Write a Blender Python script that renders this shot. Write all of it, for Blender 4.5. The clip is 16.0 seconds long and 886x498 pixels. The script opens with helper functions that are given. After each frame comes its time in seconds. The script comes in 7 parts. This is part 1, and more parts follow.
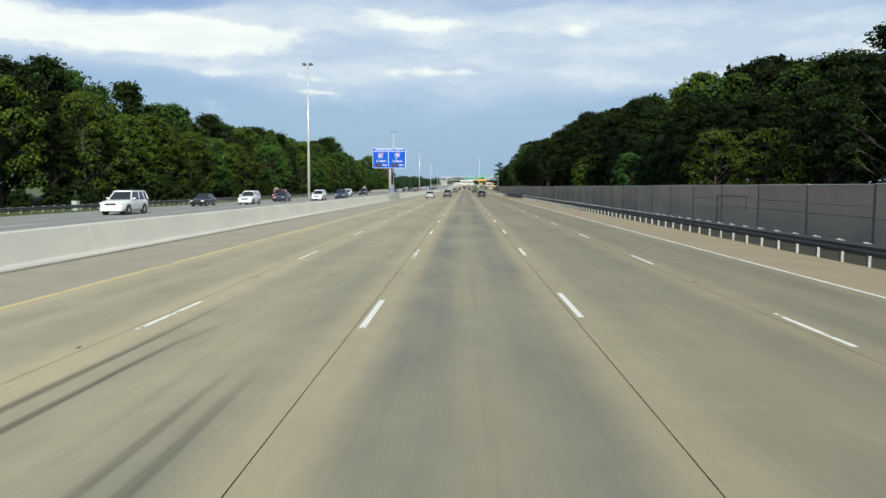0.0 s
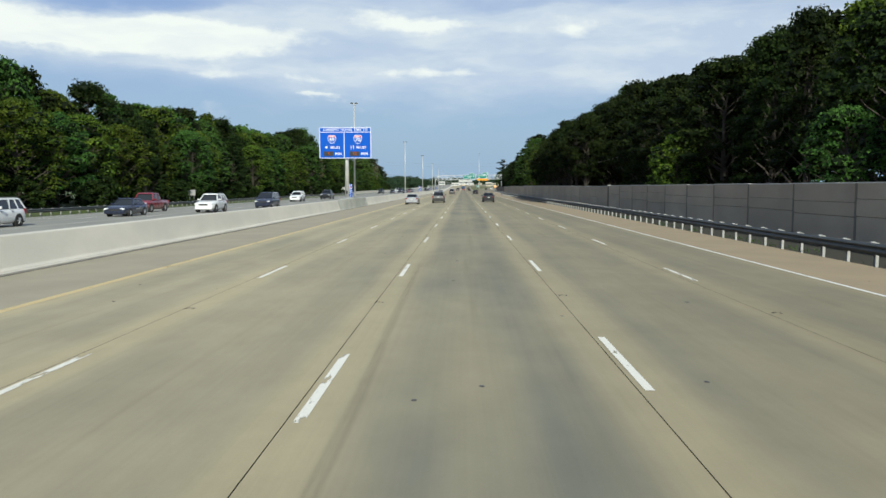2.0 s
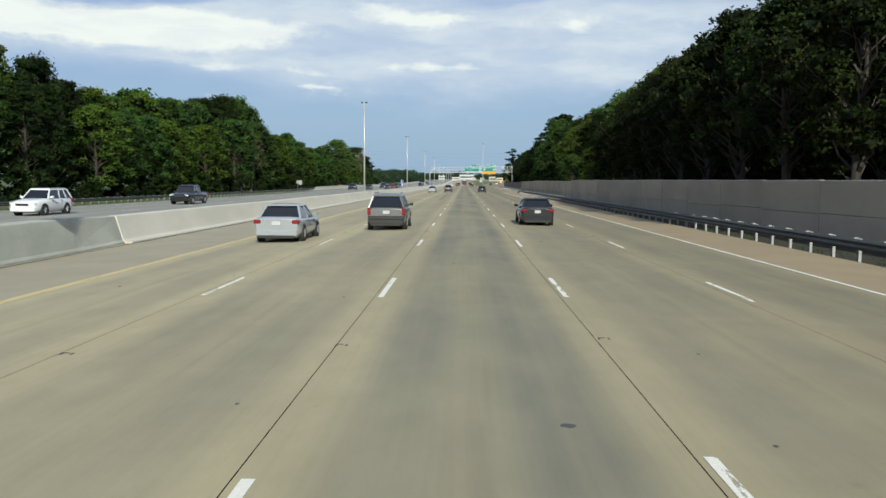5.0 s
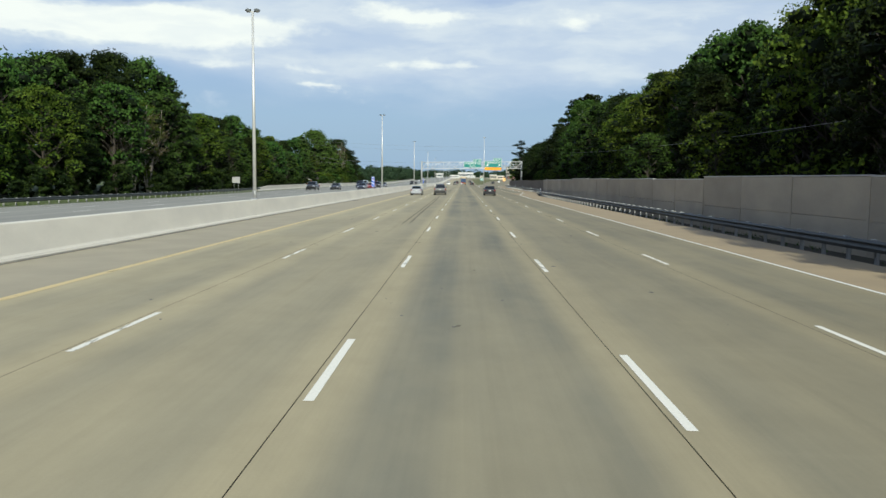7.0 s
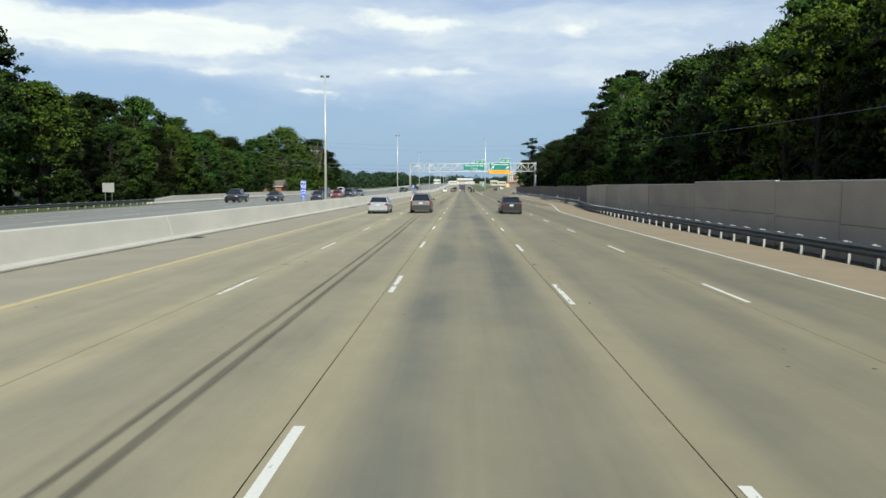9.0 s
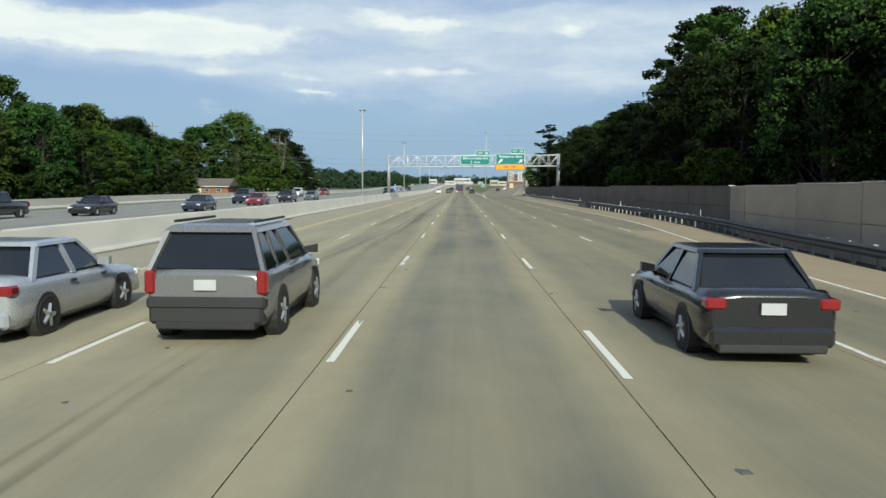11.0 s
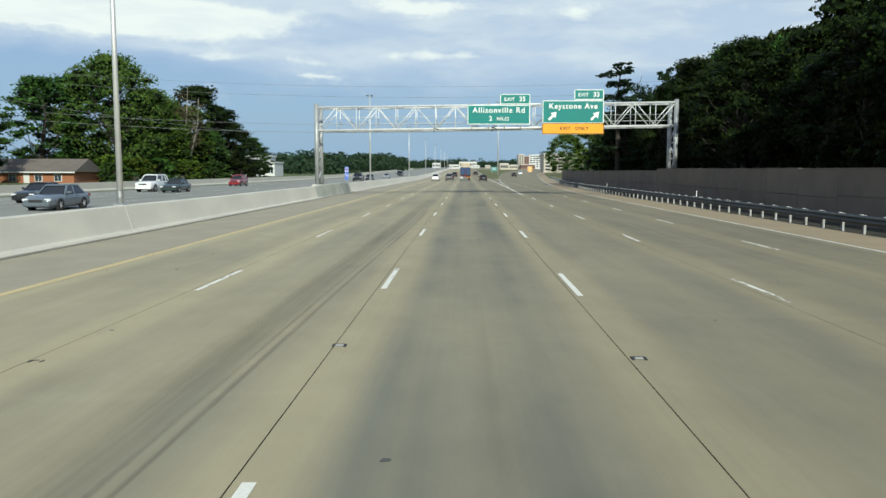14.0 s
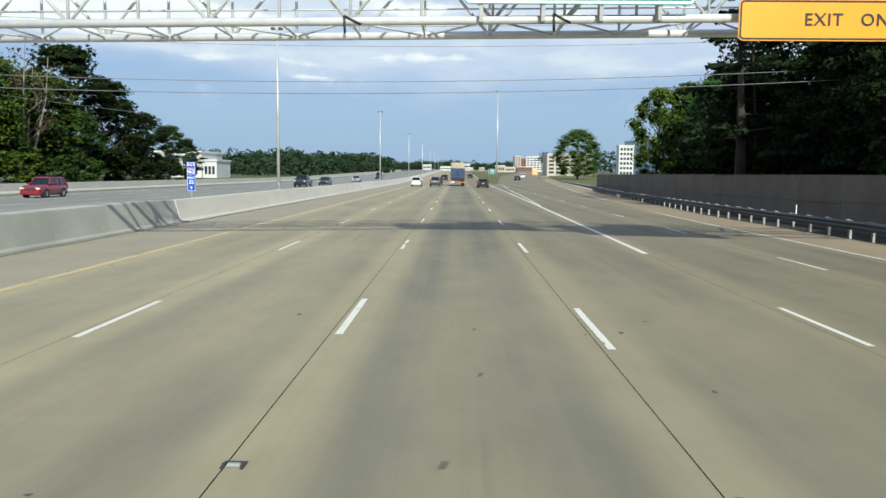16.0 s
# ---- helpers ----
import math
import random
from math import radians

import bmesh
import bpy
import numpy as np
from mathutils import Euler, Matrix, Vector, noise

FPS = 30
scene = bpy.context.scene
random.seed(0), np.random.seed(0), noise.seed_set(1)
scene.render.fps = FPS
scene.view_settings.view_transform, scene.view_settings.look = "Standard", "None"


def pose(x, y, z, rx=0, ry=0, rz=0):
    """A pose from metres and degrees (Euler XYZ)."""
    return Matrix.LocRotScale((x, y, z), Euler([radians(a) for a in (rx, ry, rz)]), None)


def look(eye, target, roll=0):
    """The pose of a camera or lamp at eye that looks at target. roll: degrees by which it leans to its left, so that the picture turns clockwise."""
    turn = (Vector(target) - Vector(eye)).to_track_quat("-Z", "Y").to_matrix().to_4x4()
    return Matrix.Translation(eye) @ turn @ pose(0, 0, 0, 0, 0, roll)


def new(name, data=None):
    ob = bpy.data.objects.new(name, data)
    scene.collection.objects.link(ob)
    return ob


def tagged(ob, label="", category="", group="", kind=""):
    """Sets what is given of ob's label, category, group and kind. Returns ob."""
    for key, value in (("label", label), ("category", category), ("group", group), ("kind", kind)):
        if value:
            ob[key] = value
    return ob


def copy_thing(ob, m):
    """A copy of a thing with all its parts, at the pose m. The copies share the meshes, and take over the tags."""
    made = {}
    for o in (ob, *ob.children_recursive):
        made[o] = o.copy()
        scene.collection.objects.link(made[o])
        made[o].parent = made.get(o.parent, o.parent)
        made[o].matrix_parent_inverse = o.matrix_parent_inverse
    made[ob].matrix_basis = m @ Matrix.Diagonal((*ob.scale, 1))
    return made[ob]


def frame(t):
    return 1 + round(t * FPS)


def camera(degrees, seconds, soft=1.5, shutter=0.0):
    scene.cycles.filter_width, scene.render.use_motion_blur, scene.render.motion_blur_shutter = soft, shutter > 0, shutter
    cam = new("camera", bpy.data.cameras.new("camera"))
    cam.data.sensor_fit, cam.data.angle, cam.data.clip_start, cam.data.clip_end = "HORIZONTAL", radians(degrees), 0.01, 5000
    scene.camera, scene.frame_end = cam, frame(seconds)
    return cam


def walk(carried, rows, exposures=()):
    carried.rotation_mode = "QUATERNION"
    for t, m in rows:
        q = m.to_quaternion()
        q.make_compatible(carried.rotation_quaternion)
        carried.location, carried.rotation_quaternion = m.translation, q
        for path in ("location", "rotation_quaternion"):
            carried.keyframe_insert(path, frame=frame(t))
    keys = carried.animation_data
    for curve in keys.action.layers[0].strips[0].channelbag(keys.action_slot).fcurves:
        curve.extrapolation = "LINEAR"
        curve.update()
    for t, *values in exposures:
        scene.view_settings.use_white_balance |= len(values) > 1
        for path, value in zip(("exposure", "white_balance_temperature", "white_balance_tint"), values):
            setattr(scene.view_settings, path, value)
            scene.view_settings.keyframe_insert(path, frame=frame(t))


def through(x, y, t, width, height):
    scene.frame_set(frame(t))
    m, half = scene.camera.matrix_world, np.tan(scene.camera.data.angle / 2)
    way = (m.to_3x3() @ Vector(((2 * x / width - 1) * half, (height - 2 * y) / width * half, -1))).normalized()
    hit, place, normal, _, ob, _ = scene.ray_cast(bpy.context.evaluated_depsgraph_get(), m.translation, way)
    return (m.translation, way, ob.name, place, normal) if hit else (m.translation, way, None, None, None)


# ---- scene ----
cam = camera(60.04, 16.0, soft=1.5, shutter=0.0)
EYE = 2.25
# seconds, x, y, yaw, pitch, roll
PATH = (
    (0.0, -0.186, 0.74, 1.579, -4.628, -0.23), (0.5, -0.184, 14.09, 1.619, -4.745, -0.20),
    (1.0, -0.217, 27.66, 1.802, -4.666, 0.06), (1.5, -0.224, 40.11, 1.568, -4.684, -0.05),
    (2.0, -0.222, 54.29, 1.479, -4.594, 0.05), (2.5, -0.258, 66.82, 1.603, -4.711, -0.22),
    (3.0, -0.210, 80.27, 1.340, -4.635, -0.13), (3.5, -0.225, 93.77, 1.358, -4.700, -0.39),
    (4.0, -0.188, 106.22, 1.589, -4.761, -0.36), (6.5, -0.226, 173.62, 1.479, -5.264, -0.52),
    (7.0, -0.257, 187.98, 1.488, -5.133, -0.58), (7.5, -0.281, 201.60, 1.483, -5.191, -0.49),
    (8.0, -0.295, 213.65, 1.814, -5.022, -0.63), (8.5, -0.295, 226.48, 1.824, -4.749, -0.66),
    (9.0, -0.297, 241.30, 1.404, -4.661, -0.34), (11.5, -0.141, 308.59, 1.208, -4.642, -0.38),
    (12.0, -0.142, 321.18, 1.231, -4.747, -0.43), (12.5, -0.206, 335.14, 1.580, -5.414, -0.38),
    (13.0, -0.256, 348.95, 1.566, -5.668, -0.36), (13.5, -0.271, 361.73, 1.632, -5.768, -0.40),
    (14.0, -0.252, 376.46, 1.616, -5.805, -0.10), (14.5, -0.266, 389.22, 1.468, -5.969, -0.18),
    (15.0, -0.178, 403.02, 1.605, -6.020, -0.21), (15.5, -0.167, 416.52, 1.526, -5.811, -0.22),
    (16.0, -0.170, 429.26, 1.070, -5.64, -0.55))
walk(cam, [(t, pose(x, y, EYE, 90 + p, r, w)) for t, x, y, w, p, r in PATH], exposures=((0.0, 0.05, 6430, 0), (4.0, -0.05, 6430, 1), (6.5, 0.02, 6440, 0), (9.0, 0.06, 6410, 0.5), (11.5, -0.06, 6290, -2), (13.0, 0.0, 6270, -2), (14.5, -0.04, 6270, -3), (15.0, 0.07, 6270, -2), (16.0, 0.10, 6290, 1)))

# ---- sky and sun: the sun stands behind and a little to the south ----
SUN_AZ = (0.215, -0.977)
SUN_EL = radians(31.0)
sun = new("sun", bpy.data.lights.new("sun", "SUN"))
sun.data.energy, sun.data.angle, sun.data.color = 4.6, radians(0.6), (1.0, 0.945, 0.84)
sun.matrix_world = look((0, 0, 60), (-SUN_AZ[0] * math.cos(SUN_EL), -SUN_AZ[1] * math.cos(SUN_EL), 60 - math.sin(SUN_EL)))

world = bpy.data.worlds.new("sky")
scene.world = world
world.use_nodes = True


class Nodes:
    """Short hand for building a node tree."""

    def __init__(self, tree):
        self.tree = tree
        tree.nodes.clear()

    def add(self, kind, ins=()):
        n = self.tree.nodes.new(kind)
        for key, v in dict(ins).items():
            if isinstance(v, bpy.types.NodeSocket):
                self.tree.links.new(v, n.inputs[key])
            else:
                n.inputs[key].default_value = v
        return n

    def math(self, op, a, b=0.0, clamp=False):
        n = self.add("ShaderNodeMath", {0: a, 1: b})
        n.operation, n.use_clamp = op, clamp
        return n.outputs[0]

    def ramp(self, v, lo, hi, a=0.0, b=1.0):
        n = self.add("ShaderNodeMapRange", {0: v, 1: lo, 2: hi, 3: a, 4: b})
        n.interpolation_type = "SMOOTHSTEP"
        return n.outputs[0]

    def noise(self, vec, scale, detail=4.0, rough=0.55):
        return self.add("ShaderNodeTexNoise", {"Vector": vec, "Scale": scale, "Detail": detail, "Roughness": rough}).outputs["Fac"]

    def mix(self, f, a, b):
        n = self.add("ShaderNodeMix", {0: f})
        n.data_type = "RGBA"
        for k, v in ((6, a), (7, b)):
            if isinstance(v, bpy.types.NodeSocket):
                self.tree.links.new(v, n.inputs[k])
            else:
                n.inputs[k].default_value = (*v, 1.0)
        return n.outputs[2]

    def scaled(self, vec, s):
        n = self.add("ShaderNodeVectorMath", {0: vec, 1: s})
        n.operation = "MULTIPLY"
        return n.outputs[0]


def build_sky():
    N = Nodes(world.node_tree)
    sky = N.add("ShaderNodeTexSky")
    sky.sky_type, sky.sun_disc, sky.sun_elevation, sky.sun_rotation = "NISHITA", False, SUN_EL, math.atan2(SUN_AZ[0], SUN_AZ[1])
    sky.air_density, sky.dust_density, sky.ozone_density = 1.1, 1.2, 1.6
    way = N.add("ShaderNodeTexCoord").outputs["Generated"]
    sep = N.add("ShaderNodeSeparateXYZ", {0: way})
    x, y, z = sep.outputs
    warp = N.noise(N.scaled(way, (2.0, 2.0, 7.0)), 3.0, 5.0)
    zz = N.math("ADD", z, N.math("MULTIPLY", N.math("SUBTRACT", warp, 0.5), 0.04))
    vec = N.add("ShaderNodeCombineXYZ", {0: N.math("MULTIPLY", x, 3.2), 1: N.math("MULTIPLY", y, 3.2), 2: N.math("MULTIPLY", zz, 11.0)}).outputs[0]
    puffy = N.add("ShaderNodeCombineXYZ", {0: N.math("MULTIPLY", x, 9.0), 1: N.math("MULTIPLY", y, 9.0), 2: N.math("MULTIPLY", z, 17.0)}).outputs[0]
    big = N.noise(vec, 1.15, 7.0, 0.56)

    def banks(rows, height):
        total = None
        for cx, cz, rx, rz, a in rows:
            dx = N.math("DIVIDE", N.math("SUBTRACT", x, cx), rx)
            dz = N.math("DIVIDE", N.math("SUBTRACT", height, cz), rz)
            d = N.math("ADD", N.math("MULTIPLY", dx, dx), N.math("MULTIPLY", dz, dz))
            b = N.math("MULTIPLY", N.math("POWER", 2.718, N.math("MULTIPLY", d, -1.0)), a)
            total = b if total is None else N.math("ADD", total, b)
        return total
    # long soft layers
    layers = banks(((-0.40, 0.190, 0.34, 0.040, 0.40), (0.0, 0.195, 0.24, 0.028, 0.34), (0.25, 0.20, 0.3, 0.06, 0.30), (0.0, 0.142, 0.24, 0.018, 0.30), (-0.38, 0.146, 0.22, 0.016, 0.26),
                    (0.25, 0.150, 0.22, 0.03, 0.22), (-0.22, 0.160, 0.14, 0.007, -0.12), (-0.13, 0.182, 0.09, 0.008, -0.20), (-0.40, 0.218, 0.14, 0.010, -0.35), (0.06, 0.225, 0.07, 0.010, -0.22), (0.0, 0.05, 0.9, 0.045, -0.22)), zz)
    dens = N.math("ADD", N.math("ADD", big, layers), N.ramp(z, 0.02, 0.30, -0.05, 0.10))
    cover = N.ramp(dens, 0.38, 0.92, 0.0, 0.95)
    # cumulus heads
    lumps = N.math("ADD", N.math("ADD", N.math("MULTIPLY", N.noise(puffy, 1.35, 7.0, 0.55), 0.62), N.math("MULTIPLY", N.noise(puffy, 4.2, 5.0, 0.6), 0.2)), N.math("MULTIPLY", big, 0.2))
    tops = banks(((-0.50, 0.176, 0.10, 0.022, 0.30), (-0.42, 0.182, 0.09, 0.022, 0.32), (-0.345, 0.181, 0.07, 0.018, 0.30), (-0.265, 0.178, 0.07, 0.014, 0.24),
                  (-0.11, 0.212, 0.10, 0.014, 0.20), (-0.04, 0.203, 0.07, 0.010, 0.16), (0.16, 0.195, 0.12, 0.012, 0.12), (-0.07, 0.146, 0.09, 0.007, 0.15), (0.02, 0.145, 0.08, 0.006, 0.13),
                  (-0.22, 0.137, 0.06, 0.006, 0.14), (-0.33, 0.137, 0.05, 0.006, 0.14), (-0.192, 0.119, 0.03, 0.004, 0.18), (-0.36, 0.222, 0.16, 0.012, -0.30), (0.06, 0.225, 0.06, 0.010, -0.25)), zz)
    heads = N.ramp(N.math("ADD", lumps, tops), 0.56, 0.76)
    cover = N.math("MAXIMUM", cover, N.math("MULTIPLY", heads, 0.97))
    cover = N.math("MULTIPLY", cover, N.ramp(z, 0.02, 0.10))
    shade = N.ramp(N.noise(N.scaled(vec, (1, 1, 1.3)), 2.6, 5.0), 0.35, 0.7)
    lit = N.math("ADD", N.math("MULTIPLY", shade, 0.40), N.math("MULTIPLY", heads, 0.80), clamp=True)
    lit = N.math("MULTIPLY", lit, N.ramp(dens, 0.45, 0.85, 0.35, 1.0))
    white = N.mix(lit, (0.575, 0.655, 0.83), (1.0, 1.0, 0.985))
    # haze towards the horizon
    haze = N.ramp(z, -0.02, 0.30, 0.95, 0.40)
    blue = N.add("ShaderNodeHueSaturation", {"Color": sky.outputs[0], "Hue": 0.535, "Saturation": 1.15}).outputs[0]
    a = N.add("ShaderNodeBackground", {"Color": blue, "Strength": 0.10})
    b = N.add("ShaderNodeBackground", {"Color": white, "Strength": 0.97})
    h = N.add("ShaderNodeBackground", {"Color": N.mix(N.ramp(z, 0.0, 0.2), (0.365, 0.50, 0.72), (0.365, 0.50, 0.80)), "Strength": 0.93})
    m0 = N.add("ShaderNodeMixShader", {0: haze, 1: a.outputs[0], 2: h.outputs[0]})
    m = N.add("ShaderNodeMixShader", {0: cover, 1: m0.outputs[0], 2: b.outputs[0]})
    out = N.add("ShaderNodeOutputWorld")
    N.tree.links.new(m.outputs[0], out.inputs["Surface"])


build_sky()


# ---- materials ----
def material(name, base, second=None, rough=0.7, metal=0.0, scale=1.5, fine=25.0, amount=0.5, bump=0.15, spec=0.5, stretch=(1, 1, 1), rand=0.0,
             coat=0.0, island=False):
    """A surface with variation at two scales: base and second colours mixed by noise at real-world size."""
    m = bpy.data.materials.new(name)
    m.use_nodes = True
    N = Nodes(m.node_tree)
    pos = N.scaled(N.add("ShaderNodeNewGeometry").outputs["Position"], stretch)
    second = second or tuple(c * 0.8 for c in base)
    big = N.ramp(N.noise(pos, scale, 5.0), 0.3, 0.7)
    small = N.noise(pos, fine, 3.0)
    f = N.math("MULTIPLY", N.math("ADD", N.math("MULTIPLY", big, 0.7), N.math("MULTIPLY", small, 0.3)), amount * 1.6, clamp=True)
    col = N.mix(f, base, second)
    if rand:
        info = N.add("ShaderNodeObjectInfo").outputs["Random"] if not island else N.add("ShaderNodeNewGeometry").outputs["Random Per Island"]
        col = N.add("ShaderNodeHueSaturation", {"Color": col, "Value": N.math("ADD", 1.0 - rand, N.math("MULTIPLY", info, 2 * rand))}).outputs[0]
    p = N.add("ShaderNodeBsdfPrincipled", {"Base Color": col, "Metallic": metal, "Specular IOR Level": spec, "Coat Weight": coat, "Coat Roughness": 0.05,
                                            "Roughness": N.math("ADD", rough - 0.06, N.math("MULTIPLY", small, 0.12), clamp=True)})
    if bump:
        b = N.add("ShaderNodeBump", {"Height": small, "Strength": bump, "Distance": 0.02})
        N.tree.links.new(b.outputs[0], p.inputs["Normal"])
    out = N.add("ShaderNodeOutputMaterial")
    N.tree.links.new(p.outputs[0], out.inputs["Surface"])
    return m


def emitter(name, col, strength):
    m = bpy.data.materials.new(name)
    m.use_nodes = True
    N = Nodes(m.node_tree)
    e = N.add("ShaderNodeEmission", {"Color": (*col, 1), "Strength": strength})
    out = N.add("ShaderNodeOutputMaterial")
    N.tree.links.new(e.outputs[0], out.inputs["Surface"])
    return m


def road_material(name, tan, grey, offset, width, depth=1.0):
    """Worn concrete: tan near the joints, grey tyre bands along the lanes, long streaks, blotches and fine grain."""
    m = bpy.data.materials.new(name)
    m.use_nodes = True
    N = Nodes(m.node_tree)
    pos = N.add("ShaderNodeNewGeometry").outputs["Position"]
    sx = N.add("ShaderNodeSeparateXYZ", {0: pos}).outputs
    wob = N.math("MULTIPLY", N.math("SUBTRACT", N.noise(N.scaled(pos, (0.0, 0.05, 0.0)), 1.0, 3.0), 0.5), 0.6)
    u = N.math("FLOORED_MODULO", N.math("DIVIDE", N.math("ADD", N.math("ADD", sx[0], offset), wob), width), 1.0)
    d = N.math("ABSOLUTE", N.math("SUBTRACT", u, 0.5))
    band = N.ramp(d, 0.28, 0.44, 1.0, 0.0)
    crown = N.ramp(d, 0.04, 0.17, 0.34, 0.0)
    streak = N.ramp(N.noise(N.scaled(pos, (0.9, 0.02, 1)), 1.0, 4.0, 0.55), 0.25, 0.75)
    blotch = N.ramp(N.noise(N.scaled(pos, (0.35, 0.13, 1)), 1.0, 4.0), 0.32, 0.68)
    f = N.math("MULTIPLY", N.math("SUBTRACT", band, crown), N.math("ADD", 0.62, N.math("MULTIPLY", streak, 0.32)))
    f = N.math("ADD", N.math("MULTIPLY", f, N.math("ADD", 0.52, N.math("MULTIPLY", blotch, 0.52))), N.math("MULTIPLY", streak, 0.06), clamp=True)
    # the slow traffic keeps to one lane and wears it most
    f = N.math("MULTIPLY", f, N.ramp(N.math("ABSOLUTE", sx[0]), 1.2, 3.0, 1.0, 0.58))
    col = N.mix(N.math("MULTIPLY", f, depth), tan, grey)
    # lighter and darker casts from one pour to the next, and fine grain
    pour = N.noise(N.scaled(pos, (0.12, 0.055, 1)), 1.0, 2.0)
    grain = N.noise(pos, 38.0, 4.0, 0.7)
    mottle = N.noise(N.scaled(pos, (1.3, 0.7, 1)), 1.0, 6.0, 0.65)
    drip = N.math("MULTIPLY", N.ramp(d, 0.0, 0.07, 1.0, 0.0), N.ramp(N.noise(N.scaled(pos, (3, 0.09, 1)), 1.0, 3.0), 0.45, 0.7))
    seam = N.ramp(N.noise(N.scaled(pos, (0.08, 0.9, 1)), 1.0, 2.0), 0.66, 0.74)
    spots = N.ramp(N.noise(N.scaled(pos, (1, 0.8, 1)), 2.3, 3.0), 0.70, 0.80)
    val = N.math("ADD", N.math("ADD", 0.755, N.math("MULTIPLY", pour, 0.35)), N.math("MULTIPLY", grain, 0.14))
    val = N.math("SUBTRACT", val, N.math("MULTIPLY", spots, 0.10))
    val = N.math("ADD", val, N.math("MULTIPLY", N.math("SUBTRACT", mottle, 0.5), 0.36))
    val = N.math("ADD", N.math("SUBTRACT", val, N.math("MULTIPLY", drip, 0.13)), N.math("MULTIPLY", seam, 0.05))
    # fine scratches along the wheel tracks
    scratch = N.ramp(N.noise(N.scaled(pos, (11, 0.10, 1)), 1.0, 5.0, 0.7), 0.35, 0.75)
    val = N.math("SUBTRACT", val, N.math("MULTIPLY", N.math("SUBTRACT", scratch, 0.4), 0.06))
    # value falls from the inner lanes to the outer, and once more down the road
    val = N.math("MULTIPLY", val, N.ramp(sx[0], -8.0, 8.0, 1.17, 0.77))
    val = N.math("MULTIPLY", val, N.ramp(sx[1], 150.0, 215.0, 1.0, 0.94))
    col = N.add("ShaderNodeHueSaturation", {"Color": col, "Value": val}).outputs[0]
    p = N.add("ShaderNodeBsdfPrincipled", {"Base Color": col, "Roughness": 0.82, "Specular IOR Level": 0.35})
    b = N.add("ShaderNodeBump", {"Height": grain, "Strength": 0.25, "Distance": 0.006})
    N.tree.links.new(b.outputs[0], p.inputs["Normal"])
    out = N.add("ShaderNodeOutputMaterial")
    N.tree.links.new(p.outputs[0], out.inputs["Surface"])
    return m


def worn(name, col, keep, scale=(6, 1.2, 1), rough=0.7, under=None):
    """Paint or rubber worn through in flakes: the bare ground shows where it has gone."""
    m = bpy.data.materials.new(name)
    m.use_nodes = True
    N = Nodes(m.node_tree)
    pos = N.add("ShaderNodeNewGeometry").outputs["Position"]
    rnd = N.add("ShaderNodeObjectInfo").outputs["Random"]
    flakes = N.math("ADD", N.noise(N.scaled(pos, scale), 1.0, 6.0, 0.7), N.math("MULTIPLY", rnd, 0.16))
    f = N.ramp(flakes, keep, keep + 0.09)
    fine = N.noise(pos, 30.0, 3.0)
    c = N.add("ShaderNodeHueSaturation", {"Color": (*col, 1), "Value": N.math("ADD", 0.82, N.math("MULTIPLY", fine, 0.36))}).outputs[0]
    p = N.add("ShaderNodeBsdfPrincipled", {"Base Color": c, "Roughness": rough, "Specular IOR Level": 0.3})
    t = N.add("ShaderNodeBsdfTransparent")
    mx = N.add("ShaderNodeMixShader", {0: f, 1: p.outputs[0], 2: t.outputs[0]})
    out = N.add("ShaderNodeOutputMaterial")
    N.tree.links.new(mx.outputs[0], out.inputs["Surface"])
    return m


def rubber(name, strength, col=(0.05, 0.048, 0.045), fade=0.18):
    """Tyre rubber rubbed into the concrete: soft at the edges, broken up along its length."""
    m = bpy.data.materials.new(name)
    m.use_nodes = True
    N = Nodes(m.node_tree)
    uv = N.add("ShaderNodeSeparateXYZ", {0: N.add("ShaderNodeTexCoord").outputs["UV"]}).outputs
    pos = N.add("ShaderNodeNewGeometry").outputs["Position"]
    edge = N.ramp(N.math("ABSOLUTE", N.math("SUBTRACT", uv[0], 0.5)), 0.12, 0.5, 1.0, 0.0)
    ends = N.math("MULTIPLY", N.ramp(uv[1], 0.0, fade), N.ramp(uv[1], 0.72, 1.0, 1.0, 0.0))
    grit = N.ramp(N.noise(N.scaled(pos, (16, 0.25, 1)), 1.0, 5.0, 0.65), 0.25, 0.7, 0.35, 1.0)
    f = N.math("MULTIPLY", N.math("MULTIPLY", edge, ends), N.math("MULTIPLY", grit, strength), clamp=True)
    p = N.add("ShaderNodeBsdfPrincipled", {"Base Color": (*col, 1), "Roughness": 0.85, "Specular IOR Level": 0.3})
    t = N.add("ShaderNodeBsdfTransparent")
    mx = N.add("ShaderNodeMixShader", {0: f, 1: t.outputs[0], 2: p.outputs[0]})
    out = N.add("ShaderNodeOutputMaterial")
    N.tree.links.new(mx.outputs[0], out.inputs["Surface"])
    return m


